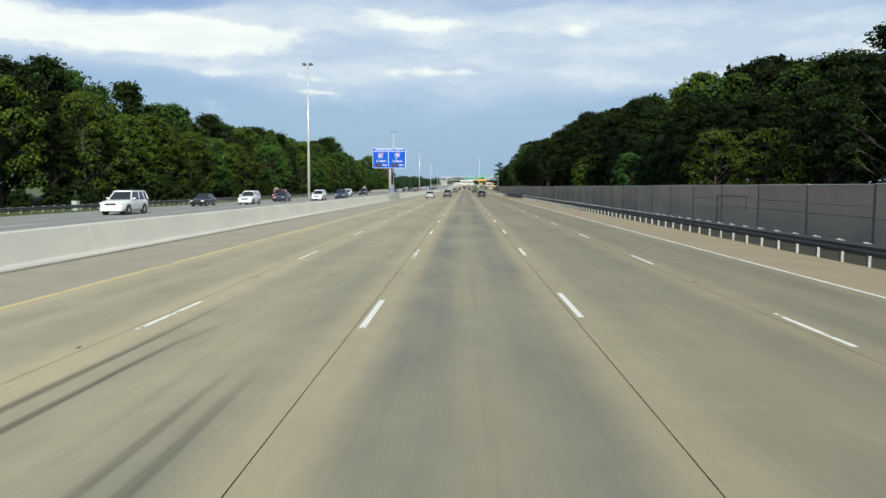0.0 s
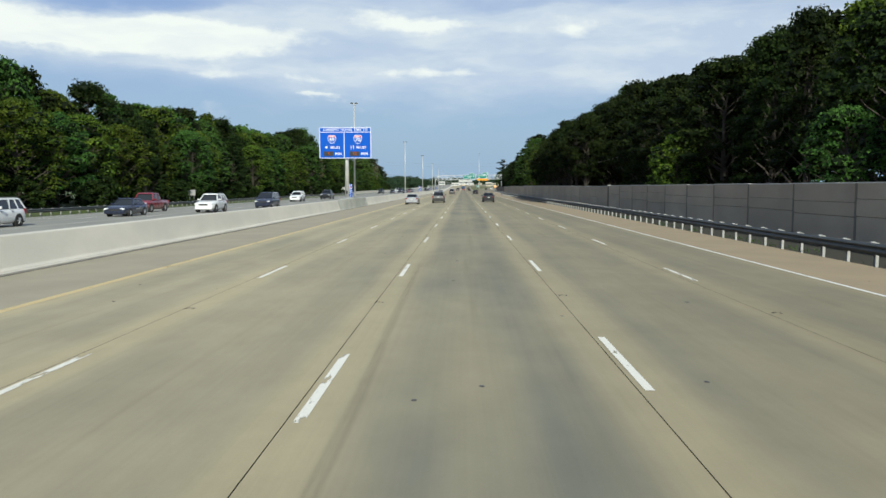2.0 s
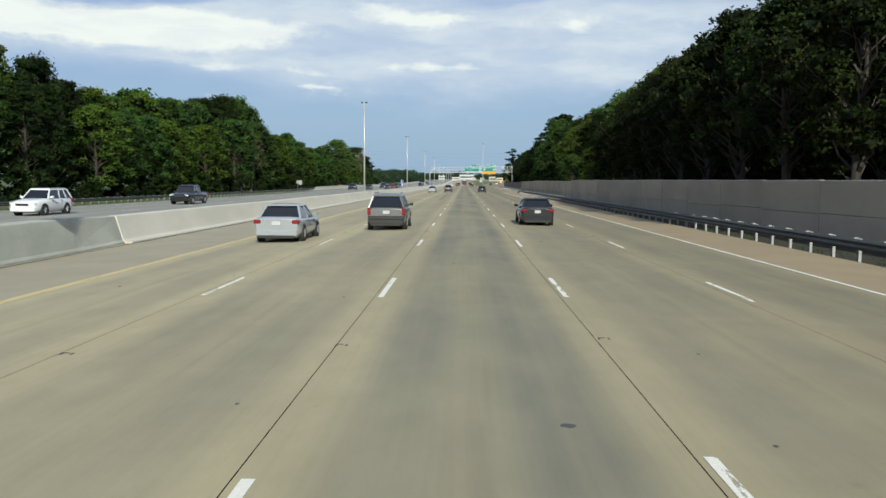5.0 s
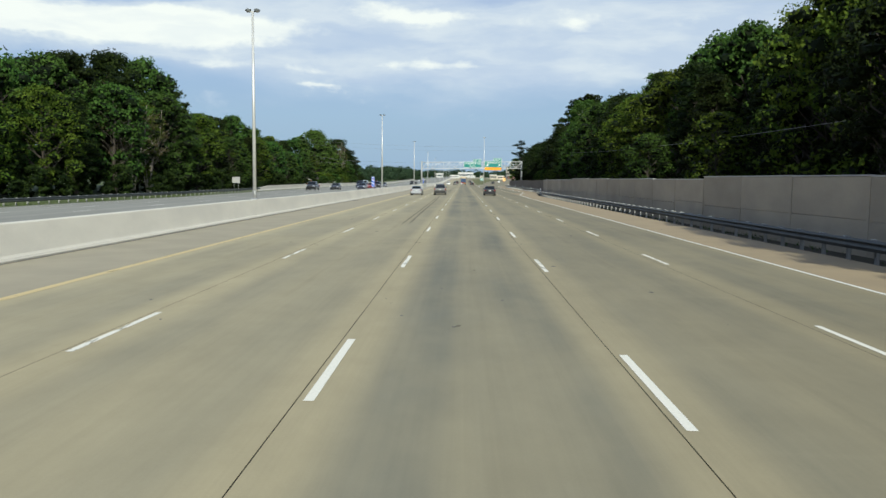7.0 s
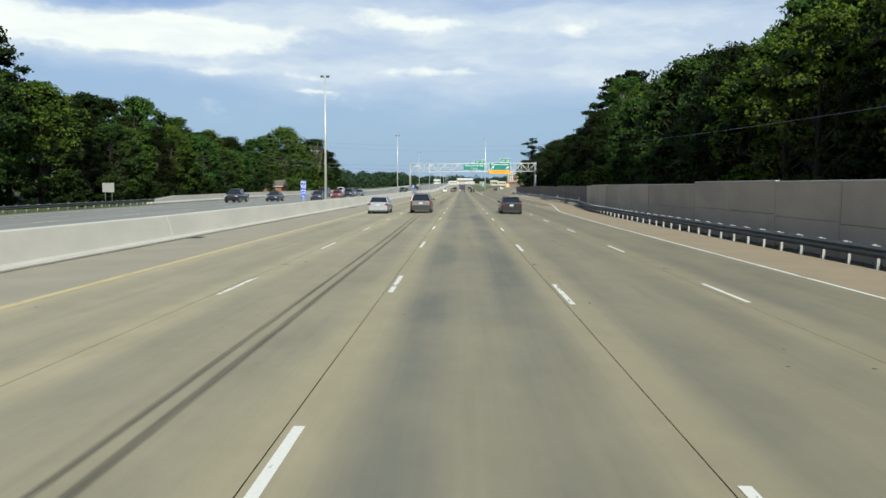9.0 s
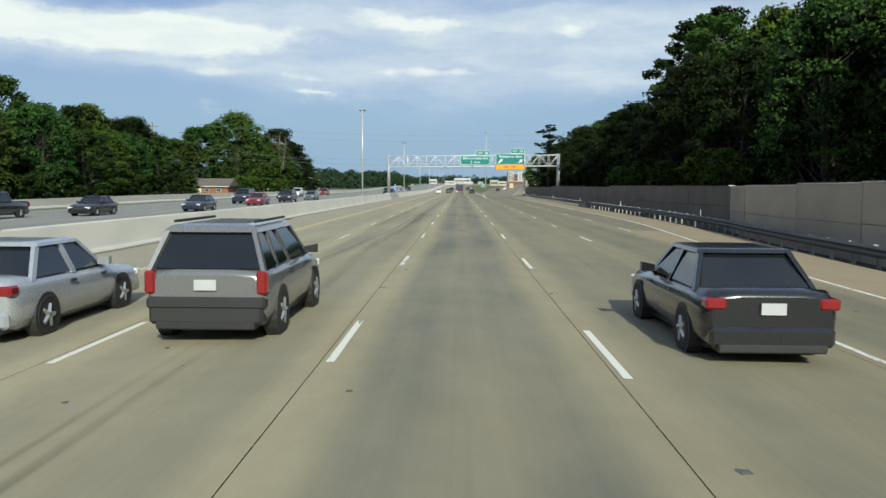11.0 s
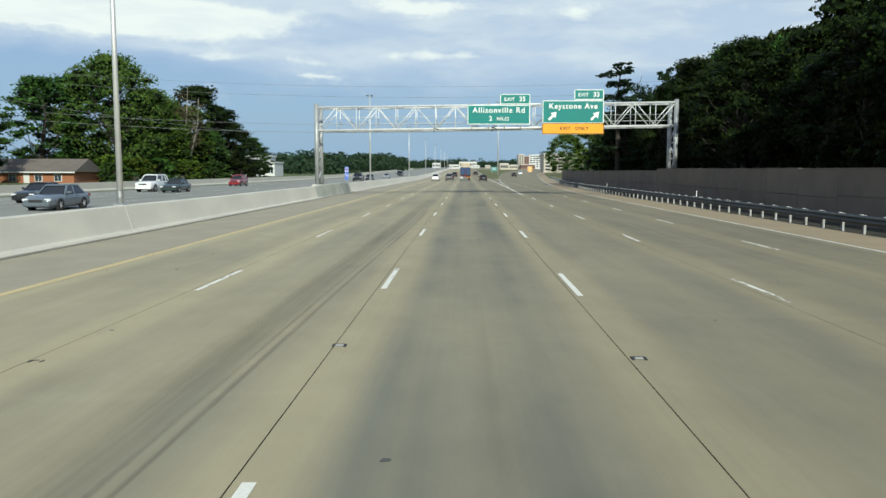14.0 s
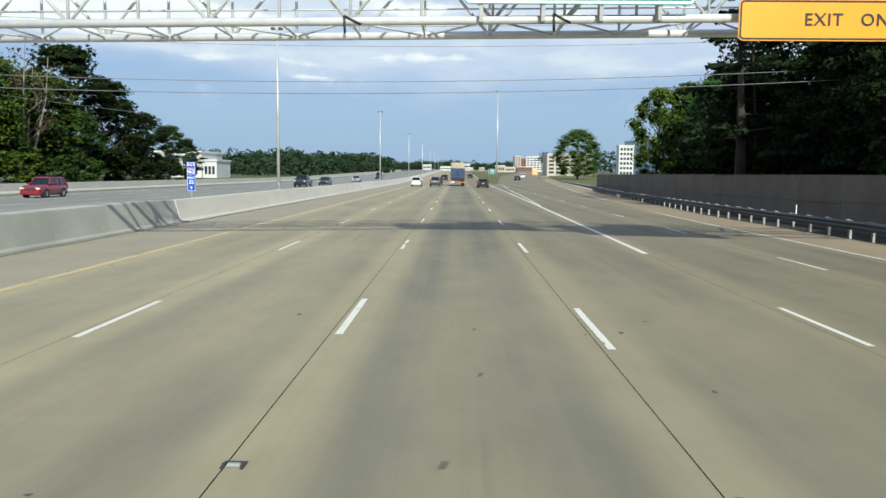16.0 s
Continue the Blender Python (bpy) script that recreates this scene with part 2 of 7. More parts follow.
def leaf_material(name, dark, light, through=0.3):
    """Leaves: each one its own green, a little light shining through, waxy gloss."""
    m = bpy.data.materials.new(name)
    m.use_nodes = True
    N = Nodes(m.node_tree)
    geo = N.add("ShaderNodeNewGeometry")
    rnd = geo.outputs["Random Per Island"]
    tree = N.add("ShaderNodeObjectInfo").outputs["Random"]
    patch = N.ramp(N.noise(geo.outputs["Position"], 0.45, 3.0), 0.35, 0.65)
    f = N.math("ADD", N.math("MULTIPLY", rnd, 0.5), N.math("MULTIPLY", patch, 0.5))
    col = N.mix(f, dark, light)
    col = N.add("ShaderNodeHueSaturation", {"Color": col, "Hue": N.math("ADD", 0.487, N.math("MULTIPLY", tree, 0.03)),
                                             "Value": N.math("ADD", 0.75, N.math("MULTIPLY", tree, 0.5))}).outputs[0]
    p = N.add("ShaderNodeBsdfPrincipled", {"Base Color": col, "Roughness": 0.6, "Specular IOR Level": 0.06})
    t = N.add("ShaderNodeBsdfTranslucent", {"Color": col})
    mx = N.add("ShaderNodeMixShader", {0: through, 1: p.outputs[0], 2: t.outputs[0]})
    out = N.add("ShaderNodeOutputMaterial")
    N.tree.links.new(mx.outputs[0], out.inputs["Surface"])
    return m


M = {}
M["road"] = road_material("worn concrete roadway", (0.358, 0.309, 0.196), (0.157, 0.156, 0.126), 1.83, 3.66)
M["far_road"] = road_material("grey concrete roadway", (0.25, 0.245, 0.215), (0.17, 0.17, 0.16), 18.2 + 3.66, 3.66)
M["outer_shoulder"] = material("brown concrete outer shoulder", (0.345, 0.268, 0.166), (0.285, 0.224, 0.142), 0.85, scale=0.5, fine=30, amount=0.6)
M["shoulder"] = material("tan concrete shoulder", (0.36, 0.315, 0.225), (0.29, 0.26, 0.19), 0.85, scale=0.5, fine=30, amount=0.6)
M["joint"] = material("dark joint sealant", (0.035, 0.033, 0.03), rough=0.9)
M["barrier"] = material("cast concrete barrier", (0.68, 0.645, 0.56), (0.55, 0.525, 0.465), 0.85, scale=0.6, fine=14, amount=0.55, stretch=(1, 0.4, 1))
M["barrier_toe"] = material("pale concrete kerb", (0.54, 0.51, 0.44), (0.44, 0.415, 0.365), 0.85, scale=0.8, fine=18, amount=0.5, stretch=(1, 0.3, 1))
M["old_concrete"] = material("weathered green grey concrete", (0.50, 0.50, 0.44), (0.33, 0.34, 0.30), 0.88, scale=0.7, fine=10, amount=0.6, stretch=(1, 0.6, 1))
M["grit"] = worn("dark grit washed against the wall", (0.11, 0.10, 0.085), 0.56, (20, 1.5, 1), 0.95)
M["tar"] = material("black tar staining", (0.05, 0.05, 0.05), (0.16, 0.16, 0.16), 0.9, scale=1.5, fine=9, stretch=(0.3, 2.5, 0.3))
M["wall"] = material("grey noise wall panel", (0.41, 0.355, 0.272), (0.305, 0.265, 0.208), 0.9, scale=0.5, fine=12, amount=0.6, rand=0.10, stretch=(1, 0.5, 1))
M["wall_seam"] = material("stained wall post", (0.20, 0.178, 0.145), (0.13, 0.118, 0.098), 0.9, scale=1.2, fine=14, amount=0.6)
M["brown_seam"] = material("thin concrete wall post", (0.25, 0.22, 0.18), (0.19, 0.17, 0.14), 0.9, scale=1.2, fine=14, amount=0.6)
M["dark_wall"] = material("brown grey noise wall panel", (0.195, 0.16, 0.12), (0.14, 0.115, 0.09), 0.9, scale=0.5, fine=14, amount=0.6, rand=0.05)
M["coping"] = material("pale wall coping", (0.55, 0.54, 0.51), (0.4, 0.39, 0.37), 0.85)
M["steel"] = material("galvanised steel", (0.50, 0.51, 0.52), (0.38, 0.39, 0.40), 0.45, 0.75, scale=2.5, fine=30)
M["truss"] = material("bright galvanised truss steel", (0.74, 0.75, 0.75), (0.60, 0.61, 0.62), 0.4, 0.15, scale=2.0, fine=30)
M["column"] = material("dull galvanised column steel", (0.40, 0.41, 0.41), (0.29, 0.30, 0.30), 0.5, 0.3, scale=1.5, fine=25)
M["pole"] = material("pale grey metal pole", (0.62, 0.62, 0.60), (0.5, 0.5, 0.49), 0.4, 0.35, scale=1.0, fine=20)
M["rail"] = material("weathered steel rail", (0.080, 0.088, 0.088), (0.055, 0.061, 0.062), 0.65, 0.2, scale=1.2, fine=20)
M["post"] = material("pale galvanised post", (0.42, 0.42, 0.41), (0.28, 0.28, 0.27), 0.6, 0.1, scale=2.0, fine=25)
M["white_paint"] = worn("worn white road paint", (0.74, 0.72, 0.64), 0.66)
M["line_paint"] = worn("white edge line paint", (0.74, 0.74, 0.70), 0.72, (5, 0.6, 1))
M["yellow_paint"] = worn("worn yellow road paint", (0.57, 0.455, 0.235), 0.66, (7, 0.6, 1))
M["rubber_mark"] = rubber("tyre rubber left on concrete", 0.46, fade=0.05)
M["faint_mark"] = rubber("faint tyre rubber on concrete", 0.15)
M["thin_mark"] = rubber("narrow tyre rubber on concrete", 0.25)
M["broad_mark"] = rubber("grey tyre rubber ground into concrete", 0.21)
M["pale_mark"] = rubber("pale cement smear on concrete", 0.5, (0.52, 0.49, 0.42))
M["sign_blue"] = material("blue sign sheeting", (0.0, 0.082, 0.50), (0.0, 0.074, 0.45), 0.5, scale=0.6, fine=8, bump=0.02, spec=0.2)
M["sign_green"] = material("green sign sheeting", (0.0, 0.195, 0.172), (0.0, 0.172, 0.152), 0.45, scale=0.6, fine=8, bump=0.02)
M["sign_white"] = material("white sign sheeting", (0.84, 0.85, 0.85), (0.76, 0.77, 0.77), 0.45, bump=0.02)
M["sign_yellow"] = material("yellow sign sheeting", (0.90, 0.365, 0.008), (0.82, 0.325, 0.008), 0.45, scale=0.6, fine=8, bump=0.02)
M["sign_red"] = material("red sign sheeting", (0.62, 0.04, 0.04), rough=0.45, bump=0.02)
M["sign_back"] = material("bare aluminium sign back", (0.5, 0.5, 0.5), (0.4, 0.4, 0.4), 0.5, 0.6)
M["black"] = material("matt black", (0.02, 0.02, 0.02), (0.035, 0.035, 0.035), 0.6, bump=0.02)
M["led"] = emitter("amber display digits", (1.0, 0.16, 0.02), 0.45)
M["leaf"] = leaf_material("broad green leaves", (0.020, 0.050, 0.013), (0.082, 0.152, 0.030), 0.24)
M["leaf_bright"] = leaf_material("yellow green leaves", (0.034, 0.070, 0.011), (0.125, 0.165, 0.022), 0.27)
M["leaf_olive"] = leaf_material("olive green leaves", (0.034, 0.078, 0.018), (0.130, 0.200, 0.040), 0.28)
# shade of the south wood is put into this leaf colour
M["leaf_shaded"] = leaf_material("green leaves darkened for shade", (0.004, 0.009, 0.003), (0.029, 0.043, 0.009), 0.11)
# bluish tint paints the haze of distance onto the far tree belt
M["leaf_haze"] = leaf_material("distant leaves tinted for haze", (0.022, 0.044, 0.026), (0.052, 0.085, 0.042), 0.2)
# near-black colour that paints the shade inside the crowns
M["crown_shade"] = leaf_material("near black crown core, inner shade as colour", (0.004, 0.008, 0.003), (0.009, 0.015, 0.005), 0.0)
M["needle"] = leaf_material("blue green needles", (0.010, 0.022, 0.012), (0.028, 0.048, 0.020), 0.1)
M["dead_leaf"] = leaf_material("brown withered leaves", (0.060, 0.046, 0.026), (0.105, 0.085, 0.045))
M["bark"] = material("grey brown bark", (0.055, 0.046, 0.036), (0.035, 0.029, 0.023), 0.9, scale=3, fine=20, stretch=(1, 1, 0.3))
M["pale_bark"] = material("pale bare bark", (0.34, 0.30, 0.25), (0.2, 0.17, 0.14), 0.9, scale=3, fine=20, stretch=(1, 1, 0.3))
M["grass"] = material("mown grass verge", (0.10, 0.125, 0.035), (0.055, 0.08, 0.022), 0.95, scale=0.25, fine=9, amount=0.7, bump=0.5)
M["dry_grass"] = material("dry roadside grass", (0.15, 0.145, 0.045), (0.085, 0.098, 0.030), 0.95, scale=0.12, fine=6, amount=0.7, bump=0.5)
# soil colour, darkened for the shade under rail and trees
M["dirt"] = material("leaf litter and soil darkened for shade", (0.040, 0.036, 0.020), (0.022, 0.020, 0.013), 0.95, scale=0.5, fine=8)
M["tyre"] = material("black tyre rubber", (0.022, 0.022, 0.022), rough=0.8)
M["rim"] = material("silver alloy rim", (0.55, 0.55, 0.56), rough=0.35, metal=0.8)
M["glass"] = material("dark car glass", (0.012, 0.014, 0.016), rough=0.06, bump=0, spec=0.8)
M["tail"] = material("red tail lamp lens", (0.24, 0.012, 0.014), rough=0.15, bump=0, coat=0.5)
M["head"] = material("clear head lamp lens", (0.75, 0.76, 0.78), rough=0.12, bump=0, coat=0.5)
M["trim"] = material("black plastic trim", (0.03, 0.03, 0.03), rough=0.55)
M["plate"] = material("pale number plate", (0.52, 0.53, 0.54), rough=0.5, bump=0)
PAINTS = {"silver": (0.42, 0.44, 0.47), "grey": (0.20, 0.205, 0.21), "black": (0.012, 0.013, 0.016), "white": (0.78, 0.79, 0.79), "navy": (0.016, 0.022, 0.045),
          "red": (0.22, 0.012, 0.02), "bright_red": (0.55, 0.02, 0.02), "bronze": (0.10, 0.065, 0.05), "pewter": (0.16, 0.19, 0.22), "green": (0.02, 0.04, 0.035)}
for k, c in PAINTS.items():
    M["car_" + k] = material(k.replace("_", " ") + " car paint", c, tuple(v * 0.85 for v in c), 0.28, 0.35 if k in ("silver", "grey", "pewter", "bronze") else 0.0,
                             scale=0.8, fine=60, amount=0.3, bump=0, coat=0.8)
M["brick"] = material("orange brown brick", (0.36, 0.15, 0.07), (0.27, 0.11, 0.06), 0.9, scale=1.5, fine=9, rand=0.1)
M["shingle"] = material("grey brown shingles", (0.16, 0.135, 0.115), (0.11, 0.095, 0.08), 0.9, scale=1, fine=7)
M["white_wall"] = material("white painted wall", (0.66, 0.66, 0.64), (0.54, 0.54, 0.52), 0.8, scale=0.3, fine=5)
M["beige_wall"] = material("beige rendered wall", (0.55, 0.49, 0.40), (0.46, 0.41, 0.34), 0.85, scale=0.3, fine=5)
M["red_wall"] = material("rust red cladding", (0.25, 0.135, 0.095), (0.19, 0.105, 0.08), 0.85, scale=0.3, fine=5)
M["window"] = material("dark window glass", (0.03, 0.045, 0.06), rough=0.08, bump=0, spec=0.8)
M["blue_glass"] = material("blue grey curtain glass", (0.10, 0.16, 0.21), (0.07, 0.12, 0.17), 0.1, bump=0, spec=0.8)
M["tarp"] = material("blue tarpaulin", (0.022, 0.058, 0.15), (0.013, 0.038, 0.10), 0.55, scale=0.8, fine=6, bump=0.6)
M["pale_lumber"] = material("pale fresh timber", (0.52, 0.43, 0.30), (0.42, 0.34, 0.23), 0.8, scale=1.5, fine=14, rand=0.12)
M["wire"] = material("grey cable", (0.20, 0.20, 0.21), rough=0.6)
M["wood_pole"] = material("weathered pole timber", (0.22, 0.17, 0.12), (0.15, 0.115, 0.085), 0.9, scale=2, fine=16, stretch=(1, 1, 0.2))
M["reflector"] = material("amber reflector", (0.95, 0.62, 0.03), rough=0.3, bump=0)
M["lens_grey"] = material("dulled marker lens", (0.36, 0.36, 0.34), rough=0.4, bump=0)
M["reflector_white"] = material("white reflector", (0.85, 0.85, 0.85), rough=0.3, bump=0)
M["reflector_green"] = material("lime reflector", (0.62, 0.80, 0.03), rough=0.3, bump=0)
M["iron"] = material("worn cast iron", (0.09, 0.085, 0.08), (0.05, 0.05, 0.05), 0.6, 0.6)
M["water_box"] = material("pale green cabinet", (0.42, 0.48, 0.44), (0.36, 0.42, 0.38), 0.6)


# ---- building helpers ----
def part(name, bm, mat, parent=None, label="", smooth=False):
    """Links a bmesh as one mesh object under a thing or a part."""
    me = bpy.data.meshes.new(name)
    bm.normal_update()
    bm.to_mesh(me)
    bm.free()
    if smooth:
        me.polygons.foreach_set("use_smooth", [True] * len(me.polygons))
    me.materials.append(M[mat])
    ob = new(name, me)
    if parent is not None:
        ob.parent = parent
    if label:
        tagged(ob, label)
    return ob


def shared(name, mesh, parent, loc, rot=0.0):
    """One more piece on a mesh that alike pieces share."""
    ob = new(name, mesh)
    ob.parent = parent
    ob.location = loc
    ob.rotation_euler = (0, 0, rot)
    return ob


def thing(name, x, y, z, label, category, group="", kind="", rz=0.0):
    ob = new(name)
    ob.empty_display_size = 0.2
    ob.matrix_basis = pose(x, y, z, 0, 0, rz)
    return tagged(ob, label, category, group, kind)


def box(bm, x0, x1, y0, y1, z0, z1, bevel=0.0):
    r = bmesh.ops.create_cube(bm, size=1.0, matrix=Matrix.Translation(((x0 + x1) / 2, (y0 + y1) / 2, (z0 + z1) / 2)) @ Matrix.Diagonal((x1 - x0, y1 - y0, z1 - z0, 1)))
    if bevel:
        es = list({e for v in r["verts"] for e in v.link_edges})
        bmesh.ops.bevel(bm, geom=es, offset=bevel, segments=1, affect="EDGES")
    return bm


def tube(bm, a, b, r0, r1=None, n=8, caps=True):
    a, b = Vector(a), Vector(b)
    m = Matrix.Translation((a + b) / 2) @ (b - a).to_track_quat("Z", "Y").to_matrix().to_4x4()
    bmesh.ops.create_cone(bm, cap_ends=caps, segments=n, radius1=r0, radius2=r0 if r1 is None else r1, depth=(b - a).length, matrix=m)
    return bm


def loft(bm, rings, close=True, caps=True):
    """Joins rings of the same number of points."""
    vs = [[bm.verts.new(p) for p in ring] for ring in rings]
    n = len(rings[0])
    for a, b in zip(vs, vs[1:]):
        for i in range(n if close else n - 1):
            j = (i + 1) % n
            bm.faces.new((a[i], a[j], b[j], b[i]))
    if caps and close:
        bm.faces.new(list(reversed(vs[0])))
        bm.faces.new(vs[-1])
    bmesh.ops.recalc_face_normals(bm, faces=bm.faces[:])
    return bm


def sheet(bm, rows):
    """A surface through rows of points."""
    vs = [[bm.verts.new(p) for p in row] for row in rows]
    for a, b in zip(vs, vs[1:]):
        for i in range(len(a) - 1):
            bm.faces.new((a[i], a[i + 1], b[i + 1], b[i]))
    return bm


def lerp(v, table):
    """Straight-line interpolation in a table of (v, value)."""
    if v <= table[0][0]:
        return table[0][1]
    for (a, p), (b, q) in zip(table, table[1:]):
        if v <= b:
            return p + (q - p) * (v - a) / (b - a)
    return table[-1][1]


def words(name, text, size, mat, parent, x, y, z, align="CENTER", label="", spacing=1.0):
    """Raised lettering in the built-in font, standing upright and facing back along the road."""
    c = bpy.data.curves.new(name, "FONT")
    c.body, c.size, c.align_x, c.align_y, c.extrude, c.resolution_u, c.space_character = text, size, align, "CENTER", 0.004, 3, spacing
    c.offset = size * 0.012
    tmp = bpy.data.objects.new(name, c)
    scene.collection.objects.link(tmp)
    bpy.context.view_layer.update()
    me = bpy.data.meshes.new_from_object(tmp.evaluated_get(bpy.context.evaluated_depsgraph_get()))
    bpy.data.objects.remove(tmp)
    # each character becomes a piece of its own: islands that overlap sideways belong together
    co = np.array([v.co[:] for v in me.vertices])
    root = list(range(len(co)))

    def find(i):
        while root[i] != i:
            root[i] = root[root[i]]
            i = root[i]
        return i
    for e in me.edges:
        a, b = find(e.vertices[0]), find(e.vertices[1])
        root[a] = b
    span = {}
    for i in range(len(co)):
        r = find(i)
        lo, hi = span.get(r, (9e9, -9e9))
        span[r] = (min(lo, co[i][0]), max(hi, co[i][0]))
    groups = []
    for r, (lo, hi) in sorted(span.items(), key=lambda t: t[1]):
        if groups and lo < groups[-1][1] - 0.15 * min(hi - lo, groups[-1][1] - groups[-1][0]):
            groups[-1][1] = max(groups[-1][1], hi)
            groups[-1][2].add(r)
        else:
            groups.append([lo, hi, {r}])
    made = None
    for lo, hi, rs in groups:
        ids = [i for i in range(len(co)) if find(i) in rs]
        where = {i: k for k, i in enumerate(ids)}
        g = bpy.data.meshes.new("letter")
        g.from_pydata([tuple(co[i]) for i in ids], [], [[where[v] for v in p.vertices] for p in me.polygons if p.vertices[0] in where])
        g.materials.append(M[mat])
        made = new("letter" if not text.isdigit() else "digit", g)
        made.parent = parent
        made.location = (x, y, z)
        made.rotation_euler = (math.pi / 2, 0, 0)
    bpy.data.meshes.remove(me)
    return made


# ---- ground and roadways ----
LANES = (-9.15, -5.49, -1.83, 1.83, 5.49, 9.15)
Y0, Y1 = -60.0, 1600.0


def crown(x):
    """Height of the near roadway: level in the middle lane, falling 2 per cent to both sides."""
    return -0.02 * max(0.0, abs(x) - 1.83)


def rise(y):
    """The motorway climbs gently in the distance."""
    return lerp(y, ((600, 0.0), (650, 0.25), (700, 0.75), (800, 1.75), (900, 2.7), (1000, 3.6), (1300, 6.2), (1600, 8.2), (2400, 10.0)))


def far_height(x, y):
    """Height of the opposite roadway."""
    edge = lerp(y, ((-60, -0.55), (300, -0.55), (400, -0.1), (1600, -0.1)))
    return lerp(-x, ((14.6, -0.22), (24.0, -0.02), (30.0, -0.06), (42.0, edge))) + rise(y)


def pave_edge(y):
    """Outer edge of the near pavement; the exit ramp bends away from it."""
    return lerp(y, ((-60, 12.6), (300, 12.4), (320, 12.7), (340, 14.6), (360, 16.0), (480, 16.0), (510, 17.6), (540, 20.0), (600, 25.2), (664, 30.6), (720, 35.5), (800, 43.5), (1000, 70.0), (1600, 170.0)))


def build_ground():
    bm = bmesh.new()
    xs = [-4500, -900, -300, -120, -60, 0, 60, 120, 300, 900, 4500]
    ys = [-1500, -300, 0, 300, 600, 700, 800, 900, 1000, 1300, 1600, 2400, 4600]
    sheet(bm, [[(x, y, rise(y) - 0.95) for x in xs] for y in ys])
    tagged(part("ground", bm, "grass"), "grassy ground reaching to the horizon", "ground", kind="structure")


def build_road():
    steps = [Y0 + 20 * i for i in range(int((Y1 - Y0) / 20) + 1)]
    bm = bmesh.new()
    sheet(bm, [[(x, y, crown(x) + rise(y) - 0.03) for x in (-13.6, -9.2, -1.83, 1.83, 9.2)] + [(pave_edge(y), y, crown(9.2) - 0.02 * (pave_edge(y) - 9.2) * (1 if y < 500 else 0.4) + rise(y) - 0.03)] for y in steps])
    road = tagged(part("road", bm, "joint"), "wide concrete motorway roadway with worn lanes", "road", kind="structure")
    gap = 0.006
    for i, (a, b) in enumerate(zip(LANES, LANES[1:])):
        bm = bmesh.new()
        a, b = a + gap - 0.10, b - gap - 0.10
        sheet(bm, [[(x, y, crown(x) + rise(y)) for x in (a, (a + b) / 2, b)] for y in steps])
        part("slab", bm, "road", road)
    bm = bmesh.new()
    sheet(bm, [[(x, y, crown(x) + rise(y)) for x in (-13.5, LANES[0] - 0.10 - gap)] for y in steps])
    part("slab", bm, "shoulder", road, "tan concrete inner shoulder")
    # outer side: shoulder first, then the exit lane takes its place
    near = [y for y in steps if y <= 340]
    far = [y for y in steps if y >= 340]

    def out(y, x):
        return crown(9.2) - 0.02 * (x - 9.2) * (1 if y < 500 else 0.4) + rise(y)
    bm = bmesh.new()
    sheet(bm, [[(x, y, out(y, x)) for x in (9.15 - 0.10 + gap, pave_edge(y))] for y in near])
    part("slab", bm, "outer_shoulder", road, "tan concrete outer shoulder")
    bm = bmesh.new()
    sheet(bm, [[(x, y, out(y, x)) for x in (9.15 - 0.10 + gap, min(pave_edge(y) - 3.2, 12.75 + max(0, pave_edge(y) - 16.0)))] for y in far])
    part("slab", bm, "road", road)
    bm = bmesh.new()
    sheet(bm, [[(x, y, out(y, x)) for x in (min(pave_edge(y) - 3.2, 12.75 + max(0, pave_edge(y) - 16.0)) + 2 * gap, pave_edge(y))] for y in far])
    part("slab", bm, "outer_shoulder", road, "tan concrete ramp shoulder")
    # opposite roadway
    bm = bmesh.new()
    xs = (-14.75, -18.2, -21.86, -25.5, -29.2, -32.8, -36.5, -40.2)
    sheet(bm, [[(x, y, far_height(x, y)) for x in xs] for y in steps])
    tagged(part("opposite_road", bm, "far_road"), "grey concrete roadway for the oncoming traffic", "road", kind="structure")
    # verges
    bm = bmesh.new()
    sheet(bm, [[(x, y, far_height(-40.2, y) + dz) for x, dz in ((-40.2, 0.0), (-43.2, -0.04), (-47, 0.10), (-52, 0.25), (-80, 0.6), (-130, 0.3))] for y in steps[:40]])
    tagged(part("verge_north", bm, "grass"), "grass verge below the trees", "grass", kind="structure")
    bm = bmesh.new()
    def side(y):
        g = rise(y)
        return [(pave_edge(y), y, g - 0.32), (pave_edge(y) + 1.0, y, g - 0.36), (20.0 + max(0, pave_edge(y) - 16), y, g - 0.34), (70 + max(0, pave_edge(y) - 16), y, g + 0.2)]
    sheet(bm, [side(y) for y in steps if y <= 540])
    tagged(part("verge_south", bm, "dirt"), "soil under the roadside trees, shade in its colour", "ground", kind="structure")
    bm = bmesh.new()
    sheet(bm, [side(y) for y in steps if 540 <= y <= 1000])
    tagged(part("verge_south", bm, "dry_grass"), "brown green grass bank beside the exit ramp", "grass", kind="structure")
    bm = bmesh.new()
    sheet(bm, [[(lerp(y, ((603, 7.0), (1000, 8.6))), y, crown(6.9) + rise(y) + 0.03), (lerp(y, ((603, 9.2), (660, 12.2), (720, 15.6), (800, 21.4), (1000, 45))), y, crown(9.2) + rise(y) + 0.02)] for y in range(610, 1001, 15)])
    tagged(part("gore_grass", bm, "dry_grass"), "grass wedge between motorway and exit ramp", "grass", kind="structure")


build_ground()
build_road()


def strip(bm, line, width, z):
    """A flat band along a line of (x, y)."""
    rows = [[(x - width / 2, y, z(x - width / 2, y)), (x + width / 2, y, z(x + width / 2, y))] for x, y in line]
    return sheet(bm, rows)


def near_z(x, y):
    return crown(x) + rise(y) + 0.004


def far_z(x, y):
    return far_height(x, y) + 0.006


